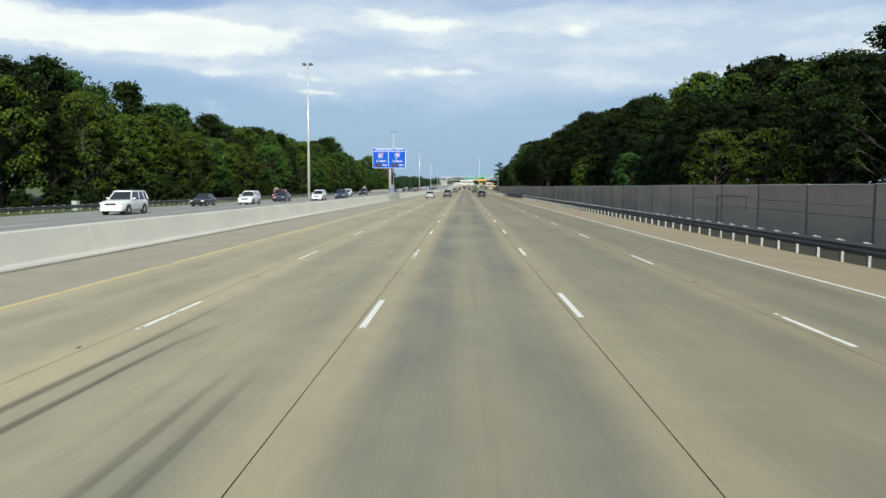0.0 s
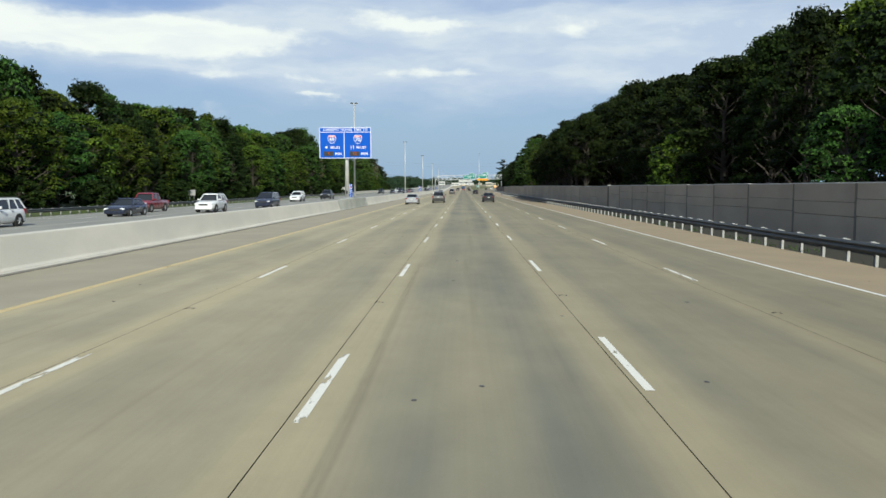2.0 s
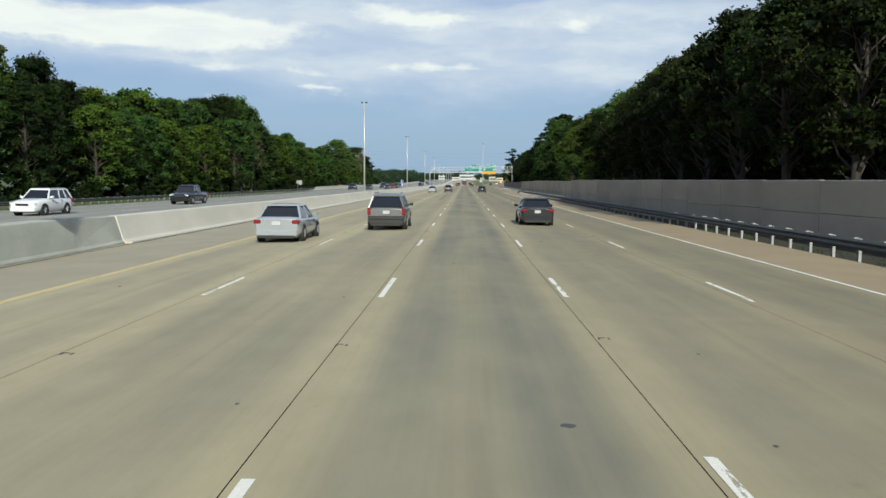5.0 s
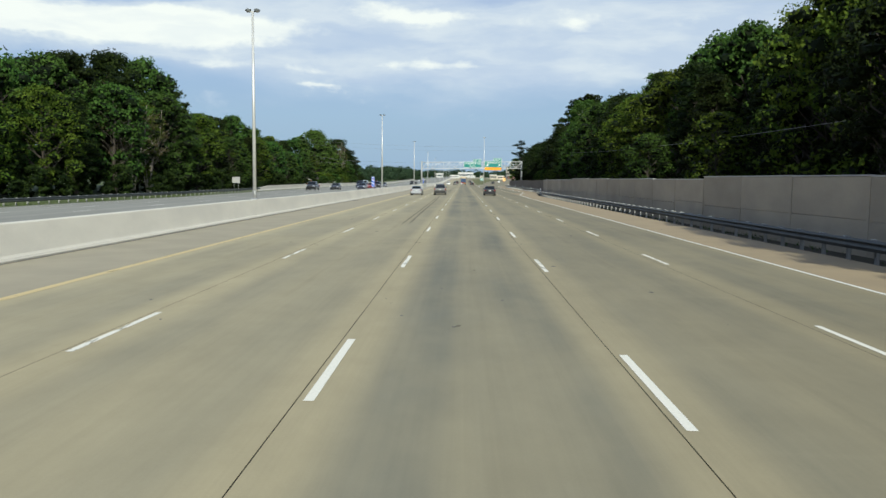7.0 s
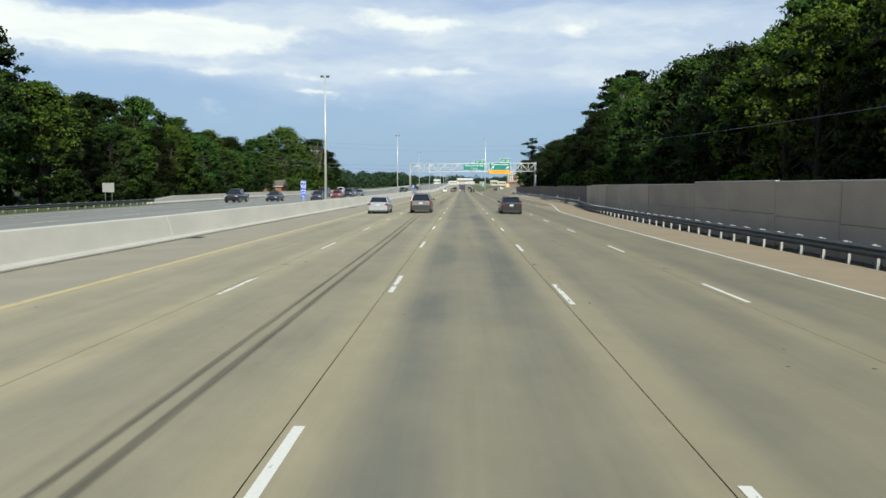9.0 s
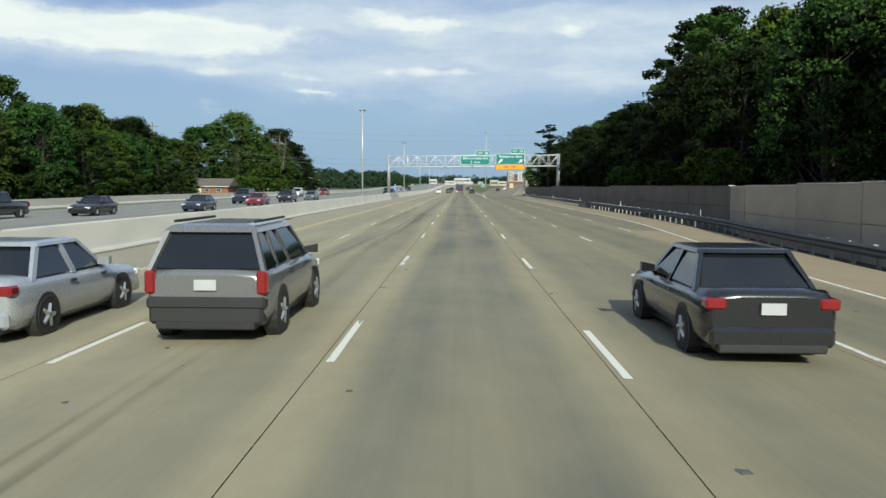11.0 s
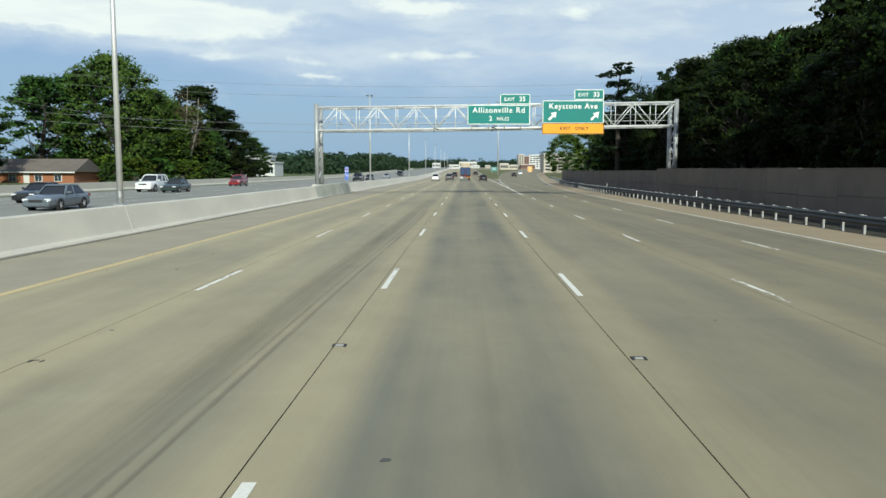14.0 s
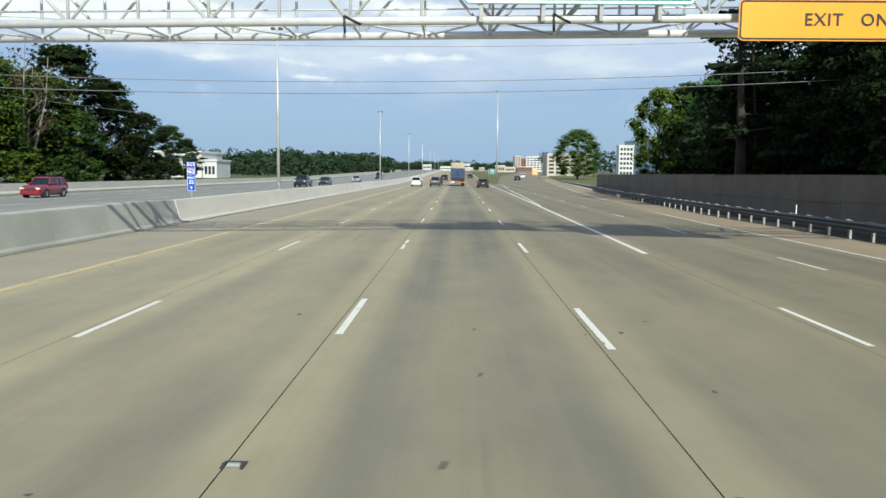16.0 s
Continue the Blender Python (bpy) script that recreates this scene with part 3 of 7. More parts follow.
def lane_line(label, x, first, last, shift, z=near_z, width=0.11, mat="white_paint"):
    """A broken line: ten-foot dashes every forty feet, shifted a little along the road as they were painted."""
    line = tagged(new("lane_line"), label, "road marking", kind="structure")
    for k in range(-3, 60):
        y = 16.0 + 12.192 * k
        y += lerp(y, shift)
        if first <= y <= last:
            bm = bmesh.new()
            strip(bm, [(x, y - 3.05), (x, y - 1.5), (x, y)], width, z)
            part("dash", bm, mat, line)
    return line


lane_line("broken white lane line on concrete", -5.47, -30, 620, ((16, -0.09), (52, 0.05), (76, -0.07), (113, -0.52), (125, -0.71), (150, 0.15), (174, 0.91), (186, 1.75), (199, 2.05), (211, 2.09), (223, 1.2), (235, 0.43), (260, 0.6), (333, 0.07), (418, 0.24), (442, 0.0)))
lane_line("broken white lane line on concrete", -1.80, -30, 620, ((16, -0.18), (28, -0.13), (40, -0.07), (52, -0.19), (64, -0.28), (76, -0.30), (89, -0.36), (101, -0.37), (113, -0.50), (125, -0.46), (186, -0.13), (198, -0.26), (211, -0.43), (223, 1.35), (235, 0.55), (247, 0.65), (259, 0.62), (320, 0.10), (332, -0.02), (381, 0.01), (393, 0.08), (454, 0.09)))
lane_line("broken white lane line on concrete", 1.86, -30, 620, ((16, 1.04), (28, 0.97), (40, 0.88), (52, 0.99), (89, 0.96), (101, 0.80), (113, 0.84), (125, 0.54), (186, -0.84), (198, -1.00), (211, -1.04), (223, -1.62), (235, -0.26), (247, -0.64), (259, -0.82), (320, -0.42), (332, -0.25), (345, -0.40), (357, -0.46), (369, -0.52), (381, -0.62), (454, -0.63)))
lane_line("broken white lane line on concrete", 5.59, -30, 455, ((16, -0.95), (52, -1.0), (76, -0.55), (113, -0.45), (137, -0.25), (162, 0.36), (186, 1.65), (211, 1.75), (223, 0.9), (235, 0.38), (260, 0.17), (308, -0.26), (333, -0.48), (345, -0.9), (381, -0.5), (406, -1.0), (418, -1.23), (430, -0.5), (442, 0.12)))
lane_line("broken white exit lane line on concrete", 9.42, 336, 640, ((360, -3.0), (388, -2.46), (430, -3.3), (455, -2.7)))
for fx in (-21.86, -25.5, -29.2, -32.8):
    lane_line("broken white lane line on the opposite roadway", fx, -40, 620, ((0, fx % 5), (1, fx % 5)), far_z, 0.13)


def long_line(name, label, line, width, mat, z=near_z):
    bm = bmesh.new()
    strip(bm, line, width, z)
    return tagged(part(name, bm, mat), label, "road marking", kind="structure")


def every(a, b, step, f):
    n = max(1, int((b - a) / step))
    return [(f(a + (b - a) * i / n), a + (b - a) * i / n) for i in range(n + 1)]


def right_edge(y):
    return lerp(y, ((-60, 9.12), (290, 8.97), (313, 9.2), (320, 9.53), (324, 9.95), (333.5, 10.9), (343.3, 11.85), (349, 12.4), (357, 12.7), (470, 12.75), (489, 13.4), (510, 14.7), (540, 17.0), (600, 22.0), (664, 27.2), (720, 32.0), (800, 40)))


long_line("yellow_edge_line", "worn yellow line along the inner shoulder", every(-50, 900, 12, lambda y: -9.2), 0.24, "yellow_paint")
long_line("edge_line", "thin white line along the outer shoulder", every(-50, 800, 6, right_edge), 0.12, "line_paint", lambda x, y: crown(9.2) - 0.02 * (x - 9.2) * (1 if y < 500 else 0.4) + rise(y) + 0.005)
long_line("gore_line", "solid white line between motorway and exit ramp", every(452, 900, 6, lambda y: lerp(y, ((452, 5.45), (473, 5.68), (491, 5.9), (528, 6.2), (603, 6.55), (900, 7.6)))), 0.20, "white_paint")
long_line("gore_line", "solid white line along the exit ramp", every(486, 800, 6, lambda y: lerp(y, ((486, 6.0), (498, 6.4), (516, 6.9), (550, 7.7), (596, 9.6), (660, 12.8), (720, 16.2), (800, 22)))), 0.20, "white_paint")
long_line("yellow_edge_line", "yellow line on the opposite roadway", every(-50, 900, 12, lambda y: -18.2), 0.14, "yellow_paint", far_z)
long_line("edge_line", "white line on the opposite roadway", every(-50, 900, 12, lambda y: -36.6), 0.14, "white_paint", far_z)


def skid(label, line, width, mat="rubber_mark"):
    """A tyre mark: a band whose texture runs across (u) and along (v) it."""
    bm = bmesh.new()
    line = smooth_line(line)
    strip(bm, line, width, lambda x, y: crown(x) + 0.007)
    uv = bm.loops.layers.uv.new("along")
    bm.verts.index_update()
    n = len(line) - 1
    for f in bm.faces:
        for l in f.loops:
            i = l.vert.index
            l[uv].uv = (i % 2, (i // 2) / n)
    tagged(part("skid_mark", bm, mat), label, "tyre mark", "tyre marks", kind="structure")


def smooth_line(pts, n=14):
    """Evenly spaced points along a bent line of (x, y)."""
    a, b = pts[0][1], pts[-1][1]
    back = [(y, x) for x, y in pts] if a < b else [(-y, x) for x, y in pts]
    s = 1 if a < b else -1
    return [(lerp(s * (a + (b - a) * i / n), back), a + (b - a) * i / n) for i in range(n + 1)]


skid("dark double tyre mark along the lane", [(-3.36, 225.5), (-3.42, 240), (-3.46, 250), (-3.6, 275), (-4.0, 312)], 0.16)
skid("dark double tyre mark along the lane", [(-3.0, 226.5), (-3.13, 240), (-3.17, 250), (-3.3, 275), (-3.7, 312)], 0.21)
skid("broad curved tyre mark in the lane", [(-5.1, -9), (-5.0, 2), (-4.93, 8.6), (-4.86, 13), (-4.88, 17.5)], 0.22)
skid("broad curved tyre mark in the lane", [(-4.75, -9), (-4.6, 2), (-4.5, 8.6), (-4.42, 11.6), (-3.9, 15.2)], 0.20)
skid("faint tyre mark in the lane", [(-3.1, -1), (-3.03, 7), (-3.05, 11)], 0.20, "thin_mark")
skid("faint tyre mark in the lane", [(-2.75, -1), (-2.66, 7), (-2.72, 11)], 0.24, "thin_mark")
for sx, sy in ((-3.4, 332.2), (-3.05, 332.4), (-3.25, 328.2)):
    skid("small black rubber scuff in the lane", [(sx - 0.05, sy), (sx, sy + 0.25), (sx + 0.09, sy + 0.5)], 0.13)
for sx, sy, w in ((-0.45, 72.6, 0.20), (-0.11, 36.3, 0.12), (0.03, 36.0, 0.10), (-0.14, 422.8, 0.12), (-0.43, 113.5, 0.17), (-0.30, 199.6, 0.17), (0.05, 207.0, 0.12), (-0.25, 434.9, 0.16), (0.12, 437.6, 0.14), (0.1, 440.1, 0.12)):
    skid("small dark oil spot in the lane", [(sx - 0.02, sy), (sx, sy + 0.10), (sx + 0.02, sy + 0.2)], w * 0.62)
skid("thin dark rubber strip lying across the lane", [(3.16, 337.72), (3.30, 337.78), (3.44, 337.8)], 0.16)
skid("black rubber scuff in the lane", [(0.55, 332.6), (0.1, 334.8), (-0.3, 337)], 0.17)
skid("faint tyre mark along the lane", [(-5.1, 311), (-4.72, 317), (-4.4, 322), (-3.7, 336), (-3.3, 365)], 0.20, "thin_mark")
skid("faint tyre mark along the lane", [(-3.0, 304), (-3.35, 317), (-3.5, 326), (-3.15, 344), (-2.9, 366)], 0.62, "faint_mark")
skid("faint tyre mark along the lane", [(-4.5, 312), (-4.45, 318), (-4.15, 324), (-3.9, 330)], 0.16, "thin_mark")
for side, kind in ((0.0, "faint_mark"), (0.17, "thin_mark")):
    skid("narrow tyre mark along the lane", [(-3.05 + side, 360), (-2.8 + side, 392), (-2.58 + side, 407), (-2.5 + side, 413), (-2.62 + side, 420), (-2.85 + side, 436)], 0.11, kind)
skid("broad grey tyre mark along the lane", [(-2.95, 328), (-2.95, 342), (-3.05, 349), (-3.16, 360), (-3.2, 375), (-3.17, 392), (-3.05, 405), (-3.0, 420), (-3.1, 440)], 0.85, "broad_mark")
skid("dark edge of a tyre mark along the lane", [(-3.14, 332), (-3.15, 342.6), (-3.2, 345.5), (-3.31, 351.8), (-3.28, 366)], 0.12, "thin_mark")
skid("broad grey tyre mark along the lane", [(-5.05, 332), (-5.0, 347.5), (-4.97, 354), (-4.93, 366), (-4.8, 390)], 0.8, "broad_mark")
skid("oil drip line in the lane", [(-0.12, 339), (-0.13, 342.5), (-0.13, 345), (-0.1, 347.5)], 0.06, "faint_mark")
skid("dark oil patch in the lane", [(0.0, 346.3), (0.04, 347.9), (0.05, 349.6)], 0.60, "faint_mark")
skid("faint smudge beside the lane line", [(-1.47, 342.1), (-1.58, 342.8), (-1.76, 343.5)], 0.12, "thin_mark")
skid("faint tyre mark along the lane", [(-1.40, 54), (-1.32, 62), (-1.42, 68), (-1.5, 80)], 0.22, "faint_mark")


def smear(label, x0, x1, y, width):
    """A pale smear across the lanes."""
    bm = bmesh.new()
    n = 14
    rows = [[(x0 + (x1 - x0) * i / n, y + s * width / 2, crown(x0 + (x1 - x0) * i / n) + 0.006) for s in (-1, 1)] for i in range(n + 1)]
    sheet(bm, rows)
    uv = bm.loops.layers.uv.new("along")
    bm.verts.index_update()
    for f in bm.faces:
        for l in f.loops:
            l[uv].uv = (l.vert.index % 2, (l.vert.index // 2) / n)
    tagged(part("cement_smear", bm, "pale_mark"), label, "road stain", kind="structure")


smear("pale cement smear across the lanes", -2.2, 7.0, 351.6, 0.42)


def build_markers():
    """Raised lane markers: an iron casting with two runners and a reflector between."""
    bm = bmesh.new()
    for s in (-1, 1):
        loft(bm, [[(s * 0.105 - 0.018, -0.12, 0), (s * 0.105 + 0.018, -0.12, 0), (s * 0.105 + 0.018, -0.12, 0.006), (s * 0.105 - 0.018, -0.12, 0.006)],
                  [(s * 0.105 - 0.018, 0, 0), (s * 0.105 + 0.018, 0, 0), (s * 0.105 + 0.018, 0, 0.022), (s * 0.105 - 0.018, 0, 0.022)],
                  [(s * 0.105 - 0.018, 0.12, 0), (s * 0.105 + 0.018, 0.12, 0), (s * 0.105 + 0.018, 0.12, 0.006), (s * 0.105 - 0.018, 0.12, 0.006)]])
    box(bm, -0.11, 0.11, 0.07, 0.10, 0, 0.012)
    proto = bpy.data.meshes.new("casting")
    bm.to_mesh(proto)
    bm.free()
    proto.materials.append(M["iron"])
    bm = bmesh.new()
    for s in (-1, 1):
        box(bm, s * 0.10 - 0.012, s * 0.10 + 0.012, -0.10, 0.06, 0, 0.008, 0.003)
    box(bm, -0.085, 0.02, 0.05, 0.075, 0, 0.006, 0.002)
    stub = bpy.data.meshes.new("casting")
    bm.to_mesh(stub)
    bm.free()
    stub.materials.append(M["iron"])
    bm = bmesh.new()
    loft(bm, [[(-0.07, -0.05, 0.0), (0.07, -0.05, 0.0), (0.07, -0.02, 0.014), (-0.07, -0.02, 0.014)], [(-0.07, 0.05, 0.0), (0.07, 0.05, 0.0), (0.07, 0.03, 0.014), (-0.07, 0.03, 0.014)]])
    lens = bpy.data.meshes.new("lens")
    bm.to_mesh(lens)
    bm.free()
    lens.materials.append(M["lens_grey"])
    for x, drift in ((-5.47, ((0, -0.3), (430, -0.7))), (-1.86, ((0, 0), (430, 0))), (1.86, ((20, 1.1), (120, 1.0), (240, -0.8), (361, -0.6), (430, -0.5))), (5.59, ((0, -0.6), (430, -1.0)))):
        for k in range(-1, 24):
            kept = (x == -1.86 and k in (0, 14, 15, 16, 17)) or (x == 1.86 and k in (1, 14, 15))
            y = 20.4 + 24.384 * k
            y += lerp(y, drift)
            ob = new("road_marker")
            ob.location = (x, y, crown(x) + 0.003)
            ob.scale = (0.72, 0.66, 0.9)
            tagged(ob, "small iron pavement marker with white reflector" if kept else "rusty pavement marker casting worn flat, its reflector lost", "road marker", "raised markers along the lane lines")
            shared("casting", proto if kept else stub, ob, (0, 0, 0))
            if kept:
                shared("lens", lens, ob, (0, 0, 0.002))


build_markers()


def build_specks():
    """Small stones, tar spots and chips lying about the lanes."""
    rs = random.Random(17)
    V, F = [], []
    for i in range(420):
        x, y = rs.uniform(-9, 11), rs.uniform(3, 470)
        r = rs.choice((0.012, 0.018, 0.025, 0.03, 0.045))
        n = 9
        o = len(V)
        e = rs.uniform(0.6, 1.8)
        for k in range(n):
            a = 2 * math.pi * k / n
            q = r * rs.uniform(0.6, 1.2)
            V.append((x + q * e * math.cos(a), y + 1.6 * q * math.sin(a), crown(x) + 0.004))
        V.append((x, y, crown(x) + 0.004 + r * 0.25))
        F += [(o + k, o + (k + 1) % n, o + n) for k in range(n)]
    me = bpy.data.meshes.new("road_specks")
    me.from_pydata(V, [], F)
    me.materials.append(M["tar"])
    tagged(new("road_specks", me), "dark stones and tar spots scattered on the concrete", "debris", kind="stuff")


build_specks()


def drain(x, y):
    d = thing("drain_grate", x, y, crown(x) + 0.004, "dark iron drain grate at the foot of the wall", "drain", "drains along the median wall")
    bm = bmesh.new()
    box(bm, -0.30, 0.30, -0.55, 0.55, -0.02, 0.004)
    part("frame", bm, "black", d)
    for k in range(7):
        bm = bmesh.new()
        box(bm, -0.27, 0.27, -0.48 + 0.15 * k, -0.43 + 0.15 * k, 0.0, 0.012)
        part("bar", bm, "iron", d)


for y in (190.5, 277.0, 329.5, 352.5):
    drain(-12.75, y)


# ---- median barrier ----
def barrier_ring(y, x=-13.40, top=0.85, wide=0.0, toe=0.0):
    """Cross-section of the median wall, foot to top and down the far side."""
    g = crown(x) + rise(y)
    top += rise(y)
    return [(x + wide * 0.3, y, g - 0.1), (x + wide * 0.3, y, g + 0.06 + toe), (x - 0.09 + wide * 0.5, y, g + 0.16), (x - 0.36 + wide, y, top - 0.03), (x - 0.39 + wide, y, top),
            (x - 0.70 - wide, y, top), (x - 0.73 - wide, y, top - 0.03), (x - 1.10 - wide * 0.5, y, g + 0.30), (x - 1.38 - wide * 0.3, y, g + 0.08), (x - 1.38 - wide * 0.3, y, g - 0.1)]


def build_barrier():
    wall = tagged(new("median_barrier"), "long pale concrete median wall with joints", "barrier", kind="structure")
    joints = [-50.0, -5, 28, 67.6, 104, 137]
    spans = list(zip(joints, joints[1:])) + [(161.5, 200.0), (200, 236.7), (236.7, 276), (276, 315), (315, 362), (362, 406.6), (406.6, 445.5), (466.0, 520), (520, 600), (600, 700), (700, 900), (900, 1400)]
    for a, b in spans:
        bm = bmesh.new()
        n = max(1, int((b - a) / 10))
        ys = [a + 0.015 + (b - a - 0.03) * i / n for i in range(n + 1)]
        loft(bm, [barrier_ring(y, top=0.85 + 0.015 * math.sin(y * 0.7)) for y in ys])
        part("barrier_section", bm, "barrier", wall)
        bm = bmesh.new()
        loft(bm, [[(x, y, crown(x) + rise(y) + dz) for x, dz in ((-13.13, -0.08), (-13.13, 0.055), (-13.17, 0.08), (-13.395, 0.085), (-13.395, -0.08))] for y in ys])
        part("kerb", bm, "barrier_toe", wall, "paler kerb along the foot")
    # widened blocks under the sign posts, tapering to the next wall
    for a, b, c in ((137.0, 157.5, 161.5), (445.5, 462.5, 466.0)):
        cuts = [a + (b - a) * i / 4 for i in range(5)]
        for p, q in zip(cuts, cuts[1:]):
            bm = bmesh.new()
            first = p == a
            loft(bm, [barrier_ring(p + 0.012, -13.40 if first else -13.32, 0.86 if first else 0.93, 0.0 if first else 0.16), barrier_ring(q - 0.012, -13.32, 0.93, 0.16)])
            part("barrier_block", bm, "old_concrete", wall, "widened concrete footing block")
        bm = bmesh.new()
        loft(bm, [barrier_ring(b, -13.32, 0.93, 0.16), barrier_ring(c - 0.05, -13.42, 0.84)])
        part("barrier_end", bm, "old_concrete", wall, "tapered concrete block end")
    bm = bmesh.new()
    strip(bm, every(-50, 900, 8, lambda y: -13.10 + 0.02 * math.sin(y * 1.3)), 0.13, lambda x, y: crown(x) + rise(y) + 0.006)
    tagged(part("grit_line", bm, "grit"), "line of dark grit along the foot of the median wall", "dirt", kind="structure")
    # reflectors on the face
    bm = bmesh.new()
    box(bm, -0.03, 0.03, -0.05, 0.05, -0.05, 0.05, 0.015)
    pre = bpy.data.meshes.new("reflector")
    bm.to_mesh(pre)
    bm.free()
    for i, (mat, ys) in enumerate((("reflector", (258, 420, 333)), ("reflector_green", (22, 42.5, 61, 85, 200, 218, 233, 350)), ("reflector_white", (31, 45, 100, 186, 262, 276, 290, 301, 318, 340, 372, 388, 430, 470)))):
        me = pre.copy()
        me.materials.append(M[mat])
        for y in ys:
            tagged(shared("barrier_reflector", me, None, (-13.70, y, 0.42)), "small plastic reflector on the median wall", "reflector", "reflectors on the median wall")


build_barrier()


# ---- guard rails ----
def w_beam(line, height):
    """A corrugated steel beam along (x, y, z) points."""
    prof = ((0.0, -0.215), (0.045, -0.16), (0.08, -0.10), (0.045, -0.035), (0.0, 0.0), (0.045, 0.035), (0.08, 0.08), (0.045, 0.12), (0.0, 0.16))
    bm = bmesh.new()
    side = -1 if line[0][0] > 0 else 1
    rows = [[(x + side * d, y, z + height + h) for d, h in prof] for x, y, z in line]
    sheet(bm, rows)
    return bm


def guard_rail(label, xf, zf, y0, y1, spacing):
    rail = tagged(new("guard_rail"), label, "guard rail", kind="structure")
    n = max(1, int((y1 - y0) / 3.8))
    for i in range(0, n, 8):
        ys = [y0 + (y1 - y0) * j / n for j in range(i, min(i + 8, n) + 1)]
        bm = w_beam([(xf(y), y, zf(y)) for y in ys], 0.56)
        part("beam", bm, "rail", rail, "corrugated weathered steel beam")
    side = 1 if xf(y0) > 0 else -1
    bm = bmesh.new()
    # post: a rolled section with two flanges, and a block behind the beam
    box(bm, -0.05, 0.05, -0.075, -0.066, -0.3, 0.72)
    box(bm, -0.05, 0.05, 0.066, 0.075, -0.3, 0.72)
    box(bm, -0.006, 0.006, -0.07, 0.07, -0.3, 0.72)
    post = bpy.data.meshes.new("post")
    bm.to_mesh(post)
    bm.free()
    post.materials.append(M["post"])
    bm = bmesh.new()
    box(bm, -0.075, 0.075, -0.06, 0.06, 0.40, 0.75, 0.012)
    block = bpy.data.meshes.new("spacer")
    bm.to_mesh(block)
    bm.free()
    block.materials.append(M["post"])
    k = int((y1 - y0) / spacing)
    for j in range(k + 1):
        y = y0 + 0.4 + j * spacing
        p = shared("post", post, rail, (xf(y) + side * 0.22, y, zf(y)))
        shared("spacer", block, p, (-side * 0.13, 0, 0))
    return rail


def rail_x(y):
    return lerp(y, ((-60, 12.95), (240, 12.9), (300, 12.6), (318, 12.9), (328, 13.6), (334, 14.2), (340, 15.0), (346, 15.5), (352, 15.75), (360, 16.1), (480, 16.2), (510, 17.4), (540, 20.0), (600, 25.3), (640, 28.8)))


guard_rail("weathered steel guard rail on pale posts before the wall", rail_x, lambda y: -0.26, -40, 640, 1.83)
guard_rail("steel guard rail along the far verge", lambda y: -41.4, lambda y: far_height(-40.2, y) - 0.03, 10, 343, 1.905)


for dy in (347.0, 375.0, 401.5, 432.0, 467.0):
    d = thing("delineator", rail_x(dy) + 0.2, dy, 0.40, "thin white delineator post on the guard rail", "delineator", "delineators on the guard rail")
    bm = bmesh.new()
    box(bm, -0.03, 0.03, -0.008, 0.008, 0.0, 0.48, 0.006)
    part("blade", bm, "sign_white", d)
    bm = bmesh.new()
    box(bm, -0.025, 0.025, -0.014, -0.009, 0.36, 0.44)
    part("reflector", bm, "reflector_white", d)


def tufts(name, label, x0, x1, y0, y1, n, h, mat, z):
    """Loose blades of grass and weeds."""
    rg = random.Random(23)
    V, F = [], []
    for _ in range(n):
        x, y = rg.uniform(x0, x1), rg.uniform(y0, y1)
        if math.sin(y * 0.9) + math.sin(y * 0.37) < rg.uniform(-1.2, 1.4):
            continue
        a, l, w = rg.uniform(0, 6.28), h * rg.uniform(0.4, 1.3), rg.uniform(0.012, 0.03)
        o = len(V)
        dx, dy = math.cos(a), math.sin(a)
        V += [(x - dy * w, y + dx * w, z), (x + dy * w, y - dx * w, z), (x + dx * l * 0.5, y + dy * l * 0.5, z + l)]
        F.append((o, o + 1, o + 2))
    me = bpy.data.meshes.new(name)
    me.from_pydata(V, [], F)
    me.materials.append(M[mat])
    tagged(new(name, me), label, "grass", kind="stuff")


tufts("weeds", "ragged weeds growing under the guard rail", 13.1, 14.0, 60, 320, 4500, 0.12, "leaf", -0.30)
tufts("verge_grass", "long grass along the far guard rail", -43.5, -41.0, 40, 345, 24000, 0.30, "leaf_bright", -0.66)


def build_far_barrier():
    wall = tagged(new("far_barrier"), "pale concrete wall beyond the opposite roadway", "barrier", kind="structure")
    for a, b in ((343, 352), (352, 400), (400, 450), (450, 482), (482, 560), (560, 700), (700, 1000)):
        bm = bmesh.new()
        n = max(1, int((b - a) / 12))
        rings = []
        for i in range(n + 1):
            y = a + (b - a) * i / n
            g = far_height(-41, y)
            t = g + 1.0 * (0.55 if y < 344 else 1.0)
            rings.append([(-41.6, y, g - 0.2), (-41.6, y, g + 0.1), (-41.85, y, g + 0.3), (-41.95, y, t), (-42.3, y, t), (-42.5, y, g - 0.2)])
        loft(bm, rings)
        part("barrier_section", bm, "barrier_toe", wall)


build_far_barrier()


